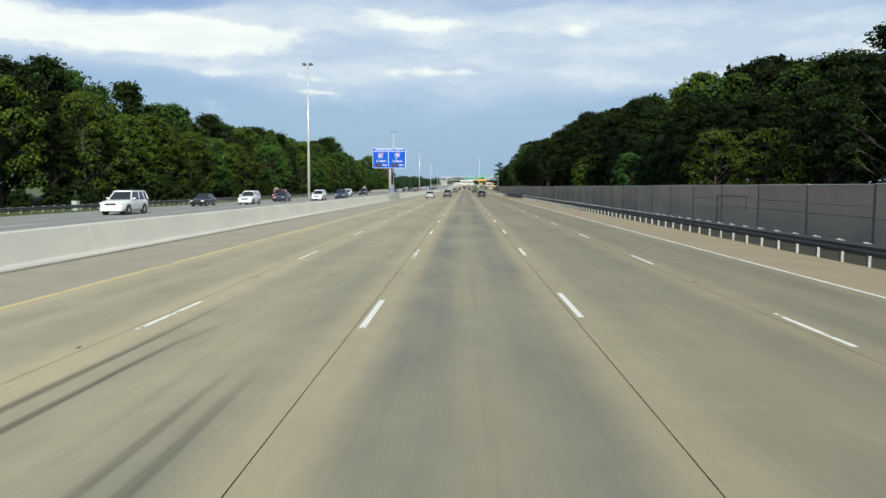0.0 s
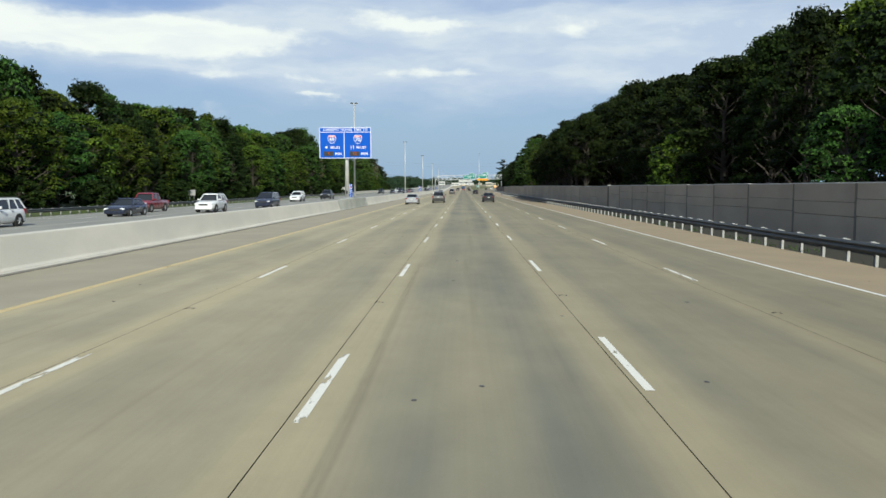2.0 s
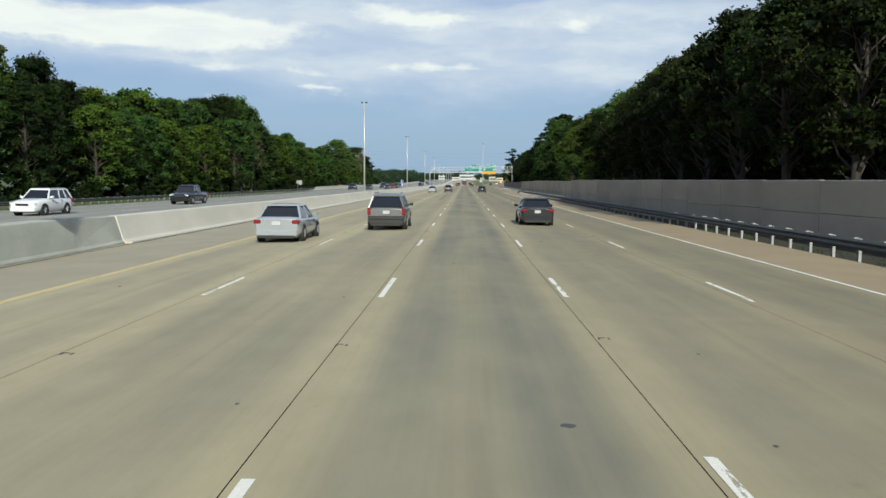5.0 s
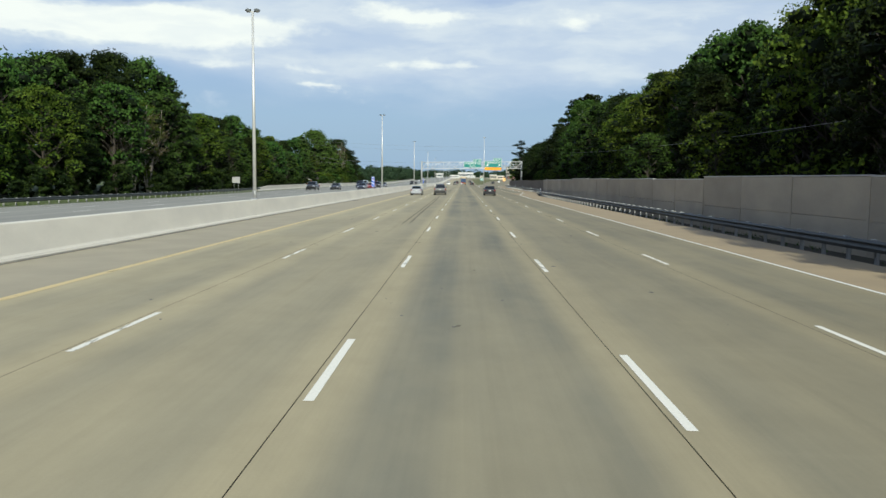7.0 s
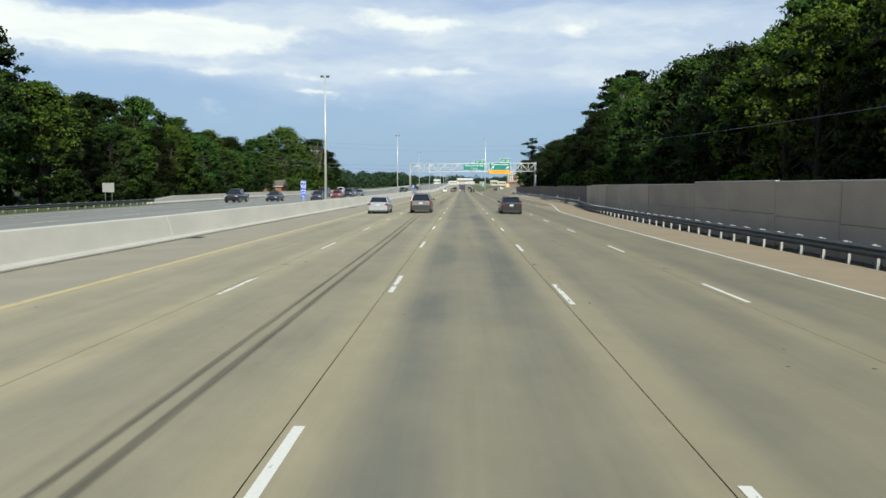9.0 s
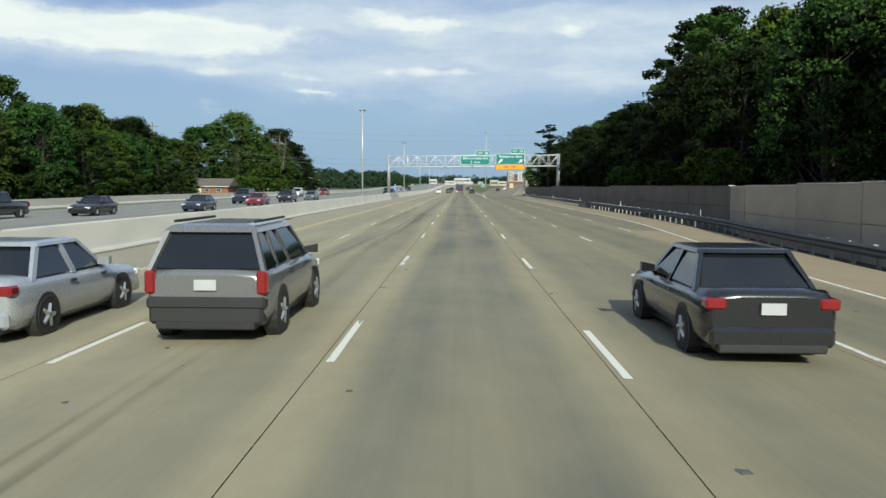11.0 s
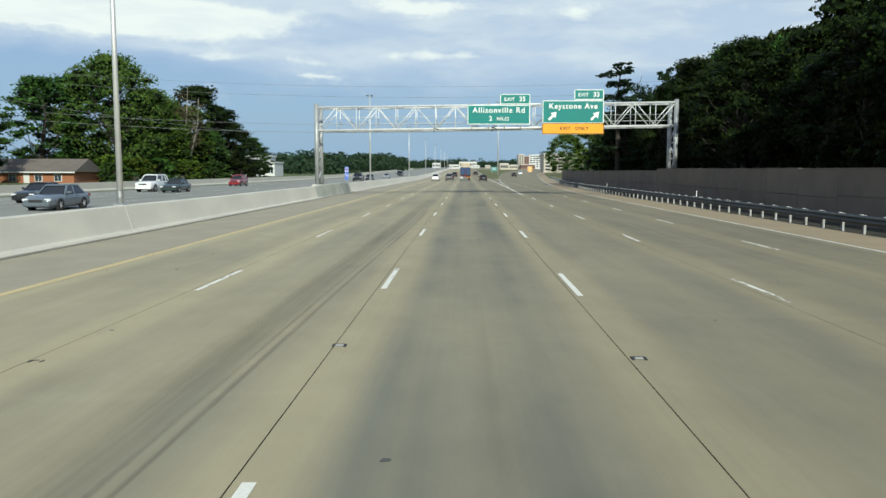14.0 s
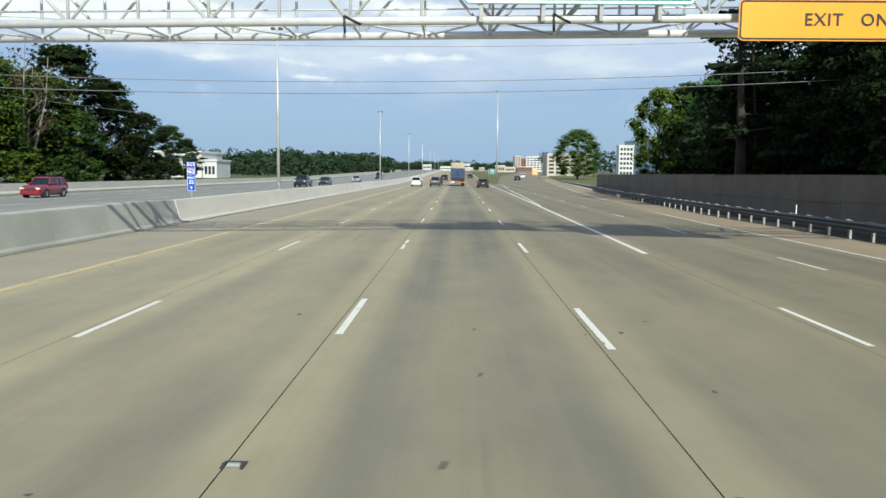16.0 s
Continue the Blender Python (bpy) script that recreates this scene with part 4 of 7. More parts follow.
# ---- noise wall on the south side ----
def wall_run(label, pts, top, mat, panel, seam, width):
    """Precast panels in courses between slim posts, with a coping."""
    wall = tagged(new("noise_wall"), label, "noise wall", kind="structure")
    rw = random.Random(31)
    for (xa, ya), (xb, yb) in zip(pts, pts[1:]):
        L = math.hypot(xb - xa, yb - ya)
        n = max(1, round(L / panel))
        for i in range(n):
            pa = Vector((xa + (xb - xa) * i / n, ya + (yb - ya) * i / n))
            pb = Vector((xa + (xb - xa) * (i + 1) / n, ya + (yb - ya) * (i + 1) / n))
            mid = (pa + pb) / 2
            t = top(mid.y) + rw.uniform(-0.015, 0.015)
            ang = math.atan2(pb.y - pa.y, pb.x - pa.x)
            l = (pb - pa).length
            # courses of unlike height, their faces a little out of line
            if mid.y < 142:
                hs = (-0.45, rw.uniform(0.95, 1.15), rw.uniform(1.45, 1.85), t)
            else:
                hs = (-0.45, rw.uniform(0.9, 1.1), t)
            bm = bmesh.new()
            for za, zb in zip(hs, hs[1:]):
                d = rw.uniform(-0.012, 0.012)
                box(bm, -l / 2 + 0.012, l / 2 - 0.012, -0.09, 0.09 + d, za, zb - rw.uniform(0.006, 0.022), 0.008)
            p = part("panel", bm, mat, wall)
            p.location, p.rotation_euler = (mid.x, mid.y, 0), (0, 0, ang)
            bm = bmesh.new()
            box(bm, -l / 2 + 0.004, l / 2 - 0.004, -0.105, 0.105, t - 0.008, t + 0.045, 0.01)
            c = part("coping", bm, "coping" if mat == "wall" else mat, wall)
            c.location, c.rotation_euler = (mid.x, mid.y, 0), (0, 0, ang)
            bm = bmesh.new()
            box(bm, -width / 2, width / 2, -0.112, 0.112, -0.45, t + 0.012, 0.006)
            c = part("wall_post", bm, seam if mid.y < 142 or mat != "wall" else mat, wall)
            c.location, c.rotation_euler = (pa.x, pa.y, 0), (0, 0, ang)
    return wall


grey_wall = wall_run("tall grey precast noise wall with pale coping", [(16.4, -41.2), (16.4, 142), (14.2, 222), (14.1, 234), (14.1, 289), (14.1, 318), (14.65, 330), (15.55, 338.5), (16.45, 343.4), (18.6, 345.2)],
                     lambda y: lerp(y, ((-40, 2.42), (141.9, 2.40), (142, 2.34), (233.9, 2.60), (234, 2.44), (288.9, 2.60), (289, 2.45), (325, 2.5), (330, 2.4), (345, 2.32))), "wall", 6.1, "wall_seam", 0.15)
wall_run("tall brown grey noise wall with thin posts", [(18.75, 345.5), (18.75, 393), (18.75, 453), (18.75, 496), (21.6, 549.5)],
         lambda y: lerp(y, ((330, 2.36), (392.9, 2.48), (393, 2.33), (452.9, 2.50), (453, 2.32), (550, 2.30))), "dark_wall", 4.55, "brown_seam", 0.05)
# a closed service door set in the wall, and slim end posts with pale caps where the wall steps
bm = bmesh.new()
box(bm, 16.27, 16.312, 51.2, 51.32, -0.3, 1.80, 0.006)
box(bm, 16.27, 16.312, 46.1, 51.2, 1.74, 1.80, 0.006)
box(bm, 16.285, 16.312, 46.1, 46.16, 0.9, 1.74, 0.004)
part("door_frame", bm, "wall_seam", grey_wall, "dark frame of a closed service door")
for ex, ey, ez in ((16.36, 142.0, 2.47), (16.45, 343.4, 2.40)):
    bm = bmesh.new()
    box(bm, ex - 0.16, ex + 0.16, ey - 0.10, ey + 0.10, -0.45, ez, 0.01)
    end = part("wall_post", bm, "wall_seam", grey_wall)
    bm = bmesh.new()
    box(bm, ex - 0.18, ex + 0.18, ey - 0.13, ey + 0.13, ez, ez + 0.05, 0.012)
    part("cap", bm, "sign_white", end, "pale cap")


# ---- overhead gantry, signs, light poles ----
def panel_sign(parent, x0, x1, z0, z1, y, mat, border="sign_white", rim=0.07, name="sign_panel", radius=0.14, bevel_all=True):
    """A sign plate with rounded corners, its border laid on the face."""
    def ring(inset, yy):
        r = max(0.01, radius - inset)
        pts = []
        for cx, cz, a0 in ((x1 - inset - r, z1 - inset - r, 0), (x0 + inset + r, z1 - inset - r, 90), (x0 + inset + r, z0 + inset + r, 180), (x1 - inset - r, z0 + inset + r, 270)):
            for k in range(5):
                a = radians(a0 + 22.5 * k)
                pts.append((cx + r * math.cos(a), yy, cz + r * math.sin(a)))
        return pts
    bm = bmesh.new()
    loft(bm, [ring(0, y), ring(0, y + 0.03)])
    p = part(name, bm, mat, parent)
    bm = bmesh.new()
    a, b = ring(0.025, y - 0.005), ring(0.025 + rim, y - 0.005)
    va, vb = [bm.verts.new(q) for q in a], [bm.verts.new(q) for q in b]
    for i in range(len(a)):
        j = (i + 1) % len(a)
        bm.faces.new((va[i], va[j], vb[j], vb[i]))
    part("border", bm, border, p)
    return p


def arrow(parent, x, y, z, s, mat):
    """An arrow pointing up to the right."""
    bm = bmesh.new()
    pts = [(-0.11, -0.55), (0.11, -0.55), (0.11, 0.02), (0.36, 0.02), (0, 0.55), (-0.36, 0.02), (-0.11, 0.02)]
    c = math.cos(radians(-45))
    q = math.sin(radians(-45))
    f = [bm.verts.new((x + s * (a * c - b * q), y, z + s * (a * q + b * c))) for a, b in pts]
    bm.faces.new(f)
    return part("arrow", bm, mat, parent, "white arrow")


def rod(name, a, b, r, mat, parent, n=8, label=""):
    bm = bmesh.new()
    tube(bm, a, b, r, None, n)
    return part(name, bm, mat, parent, label, True)


def build_gantry():
    yf, yr = 450.0, 452.2
    g = tagged(new("sign_gantry"), "galvanised steel box truss gantry spanning the motorway", "sign gantry")
    xa, xb = -14.35, 19.55

    def zb(x):
        return 6.07 + (x - xa) * 0.0140

    def zt(x):
        return 8.25 + (x - xa) * 0.0140
    for y in (yf, yr):
        rod("column", (xa - 0.05, y, 0.75), (xa - 0.05, y, 8.58), 0.21, "column", g, 14, "thick tubular column")
        rod("column", (xb + 0.05, y, -0.4), (xb + 0.05, y, 8.97), 0.21, "column", g, 14, "thick tubular column")
        rod("chord", (xa, y, zb(xa)), (xb, y, zb(xb)), 0.115, "truss", g, 10)
        rod("chord", (xa, y, zt(xa)), (xb, y, zt(xb)), 0.085, "truss", g, 10)
    for x, z0 in ((xa - 0.05, 0.8), (xb + 0.05, 0.2)):
        bm = bmesh.new()
        box(bm, x - 0.42, x + 0.42, yf - 0.42, yf + 0.42, z0 - 0.3, z0 + 0.14, 0.03)
        part("base_plate", bm, "barrier", g, "concrete plinth")
        zs = [z0 + 0.25 + (zb(x) - z0 - 0.3) * i / 4 for i in range(5)]
        for i, (p, q) in enumerate(zip(zs, zs[1:])):
            s, e = (yf, yr) if i % 2 == 0 else (yr, yf)
            rod("brace", (x, s, p), (x, e, q), 0.06, "truss", g)
            rod("brace", (x, yf, q), (x, yr, q), 0.05, "truss", g)
    n = 18
    dx = (xb - xa) / n
    for i in range(n + 1):
        x = xa + dx * i
        for y in (yf, yr):
            rod("strut", (x, y, zb(x)), (x, y, zt(x)), 0.04, "truss", g, 6)
        rod("strut", (x, yf, zb(x)), (x, yr, zb(x)), 0.035, "truss", g, 6)
        rod("strut", (x, yf, zt(x)), (x, yr, zt(x)), 0.035, "truss", g, 6)
        if i < n:
            u = x + dx
            fwd = i % 2 == (0 if i < n / 2 else 1)
            for y in (yf, yr):
                rod("diagonal", (x, y, zb(x) if fwd else zt(x)), (u, y, zt(u) if fwd else zb(u)), 0.045, "truss", g, 6)
            rod("diagonal", (x, yf if fwd else yr, zb(x)), (u, yr if fwd else yf, zb(u)), 0.032, "truss", g, 6)
            rod("diagonal", (x, yr if fwd else yf, zt(x)), (u, yf if fwd else yr, zt(u)), 0.032, "truss", g, 6)
    # a maintenance walkway rail behind the face, and cable loops below
    for z in (6.75, 7.35):
        rod("walk_rail", (xa, yr - 0.5, z), (xb, yr - 0.5, z + 0.39), 0.028, "truss", g, 6)
    for x in (-3.2, 2.3):
        rod("cable_loop", (x, yf - 0.12, zb(x) + 0.12), (x + 0.02, yf - 0.1, zb(x) - 0.32), 0.035, "black", g, 6, "black cable loop")
        rod("cable_loop", (x, yf - 0.12, zb(x) + 0.12), (x + 0.45, yf - 0.1, zb(x) - 0.1), 0.035, "black", g, 6, "black cable loop")
    # brackets that carry the sign plates
    ys = 449.55
    for x in (0.4, 2.0, 3.5, 5.0, 7.6, 9.2, 10.8, 12.2):
        bm = bmesh.new()
        box(bm, x - 0.05, x + 0.05, ys + 0.03, yf - 0.06, zb(x) - 0.12, zt(x) + 0.25)
        part("bracket", bm, "post", g, "pale sign bracket")
    # first sign
    s = tagged(new("road_sign"), "large green overhead sign for the next exit", "road sign", "green signs on the gantry")
    panel_sign(s, -0.04, 5.88, 6.60, 8.46, ys, "sign_green")
    panel_sign(s, 3.02, 5.88, 8.47, 9.47, ys, "sign_green", name="exit_tab")
    words("lettering", "Allisonville Rd", 0.71, "sign_white", s, 2.92, ys - 0.012, 7.93, spacing=1.17)
    words("lettering", "2", 0.60, "sign_white", s, 2.16, ys - 0.012, 7.16)
    words("lettering", "MILES", 0.44, "sign_white", s, 3.32, ys - 0.012, 7.13, spacing=1.1)
    words("lettering", "EXIT", 0.44, "sign_white", s, 3.90, ys - 0.012, 8.94, spacing=1.1)
    words("lettering", "35", 0.62, "sign_white", s, 5.12, ys - 0.012, 8.96)
    # second sign
    s = tagged(new("road_sign"), "large green overhead sign with yellow exit band", "road sign", "green signs on the gantry")
    panel_sign(s, 7.00, 12.76, 6.70, 8.87, ys, "sign_green")
    panel_sign(s, 7.00, 12.78, 5.72, 6.76, ys - 0.012, "sign_yellow", "black", 0.05, "exit_only_band")
    panel_sign(s, 9.94, 12.74, 8.88, 9.88, ys, "sign_green", name="exit_tab")
    words("lettering", "Keystone Ave", 0.70, "sign_white", s, 9.88, ys - 0.012, 8.30, spacing=1.15)
    arrow(s, 7.98, ys - 0.010, 7.42, 0.95, "sign_white")
    arrow(s, 11.93, ys - 0.010, 7.42, 0.95, "sign_white")
    words("lettering", "EXIT", 0.44, "black", s, 9.15, ys - 0.026, 6.24, spacing=1.12)
    words("lettering", "ONLY", 0.44, "black", s, 10.72, ys - 0.026, 6.24, spacing=1.12)
    words("lettering", "EXIT", 0.44, "sign_white", s, 10.80, ys - 0.012, 9.35, spacing=1.1)
    words("lettering", "33", 0.62, "sign_white", s, 12.02, ys - 0.012, 9.37)


build_gantry()


def shield(parent, x, y, z, s, number):
    """Route shield: white edge, blue field, red crest."""
    def outline(k):
        return [(x + s * k * a, z + s * k * b) for a, b in ((-0.42, 0.42), (-0.2, 0.5), (0, 0.44), (0.2, 0.5), (0.42, 0.42), (0.52, 0.1), (0.46, -0.2), (0.25, -0.48), (0, -0.62), (-0.25, -0.48), (-0.46, -0.2), (-0.52, 0.1))]
    for k, mat, yy, nm in ((1.0, "sign_white", y, "shield"), (0.9, "sign_blue", y - 0.004, "shield_field")):
        bm = bmesh.new()
        bm.faces.new([bm.verts.new((a, yy, b)) for a, b in outline(k)])
        part(nm, bm, mat, parent)
    bm = bmesh.new()
    bm.faces.new([bm.verts.new((x + s * a, y - 0.008, z + s * b)) for a, b in ((-0.37, 0.37), (-0.2, 0.44), (0, 0.39), (0.2, 0.44), (0.37, 0.37), (0.43, 0.19), (-0.43, 0.19))])
    part("shield_crest", bm, "sign_red", parent, "red shield crest")
    bm = bmesh.new()
    box(bm, x - 0.28 * s, x + 0.28 * s, y - 0.012, y - 0.009, z + 0.24 * s, z + 0.31 * s)
    part("lettering", bm, "sign_white", parent)
    words("lettering", number, 0.62 * s, "sign_white", parent, x, y - 0.012, z - 0.10 * s)


def build_travel_sign():
    y = 148.8
    s = tagged(new("travel_time_sign"), "big blue travel time sign on a thick grey post", "road sign")
    s.location = (-0.17, -0.1, 0)
    bm = bmesh.new()
    tube(bm, (-14.38, y + 0.55, 0.9), (-14.38, y + 0.55, 9.55), 0.26, 0.22, 16)
    part("post", bm, "pole", s, "thick grey tubular post", True)
    bm = bmesh.new()
    box(bm, -14.8, -13.96, y + 0.13, y + 0.97, 0.86, 1.02, 0.04)
    part("base_plate", bm, "steel", s)
    bm = bmesh.new()
    box(bm, -14.47, -14.29, y + 0.26, y + 0.30, 1.45, 1.85)
    part("hatch", bm, "black", s, "black hand hole")
    for z in (6.3, 7.7, 9.1):
        bm = bmesh.new()
        box(bm, -17.4, -11.5, y + 0.04, y + 0.28, z - 0.08, z + 0.08)
        part("beam", bm, "steel", s)
    panel_sign(s, -17.68, -11.27, 5.80, 9.61, y, "sign_blue", rim=0.07, radius=0.2)
    bm = bmesh.new()
    box(bm, -17.6, -11.35, y - 0.010, y - 0.003, 8.97, 9.04)
    part("divider", bm, "sign_white", s)
    bm = bmesh.new()
    box(bm, -14.64, -14.57, y - 0.010, y - 0.003, 5.88, 8.97)
    part("divider", bm, "sign_white", s)
    words("lettering", "CURRENT TRAVEL TIME TO", 0.40, "sign_white", s, -14.47, y - 0.014, 9.29, spacing=1.12)
    for cx, num, miles, t in ((-16.12, "69", "4", "4"), (-12.92, "70", "11", "12")):
        shield(s, cx, y - 0.006, 8.18, 1.0, num)
        words("lettering", miles, 0.58, "sign_white", s, cx - 0.70, y - 0.014, 7.16)
        words("lettering", "MILES", 0.44, "sign_white", s, cx + 0.40, y - 0.014, 7.13, spacing=1.12)
        bm = bmesh.new()
        box(bm, cx - 1.0, cx + 0.18, y - 0.06, y - 0.002, 6.10, 6.66, 0.02)
        p = part("display", bm, "black", s, "black display box with amber digits")
        words("digits", t, 0.52, "led", p, cx - 0.40, y - 0.066, 6.38)
        words("lettering", "MIN", 0.44, "sign_white", s, cx + 0.80, y - 0.014, 6.36, spacing=1.12)


build_travel_sign()


def mile_marker(x, y, z, tenth):
    s = tagged(new("mile_marker"), "narrow blue mile marker sign on a thin post", "road sign", "mile markers on the median wall")
    bm = bmesh.new()
    box(bm, x - 0.03, x + 0.03, y + 0.032, y + 0.08, 0.80, z)
    part("post", bm, "steel", s)
    panel_sign(s, x - 0.24, x + 0.24, z - 1.62, z, y, "sign_blue", rim=0.02, radius=0.05)
    words("lettering", "EAST", 0.19, "sign_white", s, x, y - 0.012, z - 0.17)
    shield(s, x, y - 0.006, z - 0.52, 0.38, "465")
    words("lettering", "MILE", 0.17, "sign_white", s, x, y - 0.012, z - 0.88)
    words("lettering", "32", 0.30, "sign_white", s, x, y - 0.012, z - 1.12)
    words("lettering", tenth, 0.26, "sign_white", s, x, y - 0.012, z - 1.43)


mile_marker(-14.42, 151.0, 2.68, "7")
mile_marker(-14.86, 471.5, 2.75, "9")
mile_marker(-14.60, 310.4, 2.70, "8")


def light_pole_proto():
    p = tagged(new("light_pole"), "slim pale metal light pole with twin lamps on the median", "light pole", "light poles along the median")
    bm = bmesh.new()
    tube(bm, (0, 0, 0), (0, 0, 12.2), 0.125, 0.075, 12)
    part("shaft", bm, "pole", p, smooth=True)
    bm = bmesh.new()
    box(bm, -0.22, 0.22, -0.22, 0.22, -0.04, 0.06, 0.02)
    part("base_plate", bm, "steel", p)
    bm = bmesh.new()
    tube(bm, (0, 0, 0.3), (0, 0, 0.55), 0.145, None, 12)
    part("collar", bm, "steel", p)
    for s in (-1, 1):
        bm = bmesh.new()
        tube(bm, (0, 0, 12.1), (s * 0.16, 0, 12.20), 0.04, None, 6)
        a = part("arm", bm, "pole", p)
        bm = bmesh.new()
        loft(bm, [[(s * 0.12, -0.12, 12.14), (s * 0.12, 0.12, 12.14), (s * 0.12, 0.10, 12.30), (s * 0.12, -0.10, 12.30)],
                  [(s * 0.30, -0.18, 12.16), (s * 0.30, 0.18, 12.16), (s * 0.30, 0.14, 12.34), (s * 0.30, -0.14, 12.34)],
                  [(s * 0.48, -0.10, 12.20), (s * 0.48, 0.10, 12.20), (s * 0.48, 0.06, 12.28), (s * 0.48, -0.06, 12.28)]])
        h = part("lamp_head", bm, "rail", p, "grey lamp head")
        bm = bmesh.new()
        box(bm, min(s * 0.18, s * 0.40), max(s * 0.18, s * 0.40), -0.11, 0.11, 12.125, 12.155, 0.01)
        part("lens", bm, "lens_grey", h, "dull lamp glass")
    return p


lp = light_pole_proto()
lp.matrix_basis = pose(-14.2, 69.8, 0.86)
for y, x in ((154.2, -14.3), (238.6, -14.05), (318.4, -14.0), (407.2, -14.2), (488.8, -14.05), (568, -14.1), (650, -14.1), (735, -14.1), (820, -14.1), (905, -14.1), (990, -14.1)):
    copy_thing(lp, pose(x, y, 0.86 + rise(y)))
mast = thing("mast", 13.4, 695, rise(695) - 0.2, "very tall pale lighting mast in the grass wedge", "light mast")
bm = bmesh.new()
tube(bm, (0, 0, 0), (0, 0, 30), 0.3, 0.12, 12)
part("shaft", bm, "pole", mast, smooth=True)
bm = bmesh.new()
tube(bm, (0, 0, 29.6), (0, 0, 30.0), 0.8, 0.8, 14)
part("lamp_ring", bm, "steel", mast)


# ---- wires and timber poles on the north side ----
def wire(a, b, sag, r=0.025):
    c = bpy.data.curves.new("wire", "CURVE")
    c.dimensions, c.bevel_depth, c.bevel_resolution = "3D", r, 1
    sp = c.splines.new("POLY")
    n = 24
    sp.points.add(n)
    for i in range(n + 1):
        f = i / n
        p = Vector(a).lerp(Vector(b), f)
        sp.points[i].co = (p.x, p.y, p.z - sag * 4 * f * (1 - f), 1)
    tmp = bpy.data.objects.new("wire", c)
    scene.collection.objects.link(tmp)
    bpy.context.view_layer.update()
    me = bpy.data.meshes.new_from_object(tmp.evaluated_get(bpy.context.evaluated_depsgraph_get()))
    bpy.data.objects.remove(tmp)
    me.materials.append(M["wire"])
    return tagged(new("overhead_wire", me), "grey overhead cable strung beside the motorway", "overhead wire", "overhead cables")


def utility_pole(x, y, h, arm=True):
    p = thing("utility_pole", x, y, -0.3, "weathered timber utility pole with crossarm", "utility pole", "timber poles")
    bm = bmesh.new()
    tube(bm, (0, 0, 0), (0, 0, h), 0.17, 0.11, 10)
    part("shaft", bm, "wood_pole", p, smooth=True)
    bm = bmesh.new()
    box(bm, -1.1, 1.1, -0.06, 0.06, h - 0.9, h - 0.76)
    part("crossarm", bm, "wood_pole", p)
    bm = bmesh.new()
    tube(bm, (0.28, 0, h - 2.6), (0.28, 0, h - 1.7), 0.2, None, 10)
    part("transformer", bm, "steel", p, "grey pole transformer")


utility_pole(-64.4, 456.5, 15.6)
utility_pole(-50.8, 105.6, 12.6)
wire((-60, 485, 10.4), (40, 485, 10.8), 1.9)
wire((-60, 480, 9.1), (36, 480, 9.3), 1.85)
wire((-70, 505, 18.5), (34, 500, 16.5), 1.6, 0.02)
wire((-70, 507, 17.0), (34, 502, 15.0), 1.6, 0.02)
wire((-64, 456.5, 12.2), (-42, 530, 9.8), 0.6)
wire((-50.3, 105.6, 11.4), (-50.3, 262, 11.6), 3.7, 0.018)
wire((19, 150, 6.0), (19.5, 330, 7.5), 1.2, 0.015)


def small_sign(x, y, z0, z1, w, mat="sign_back"):
    s = tagged(new("small_sign"), "small grey sign plate seen from behind on two posts", "road sign")
    for d in (-0.28 * w, 0.28 * w):
        rod("post", (x + d, y, -0.6), (x + d, y, z1), 0.035, "steel", s, 6)
    bm = bmesh.new()
    box(bm, x - w / 2, x + w / 2, y - 0.06, y - 0.035, z0, z1, 0.008)
    part("sign_plate", bm, mat, s)


small_sign(-44.0, 335.4, 1.3, 2.45, 1.5)
small_sign(-43.5, 176, 1.0, 1.9, 1.2)


# ---- trees ----
ICO = bmesh.new()
bmesh.ops.create_icosphere(ICO, subdivisions=1, radius=1.0)
ICO_V, ICO_F = [v.co.copy() for v in ICO.verts], [tuple(v.index for v in f.verts) for f in ICO.faces]
ICO.free()


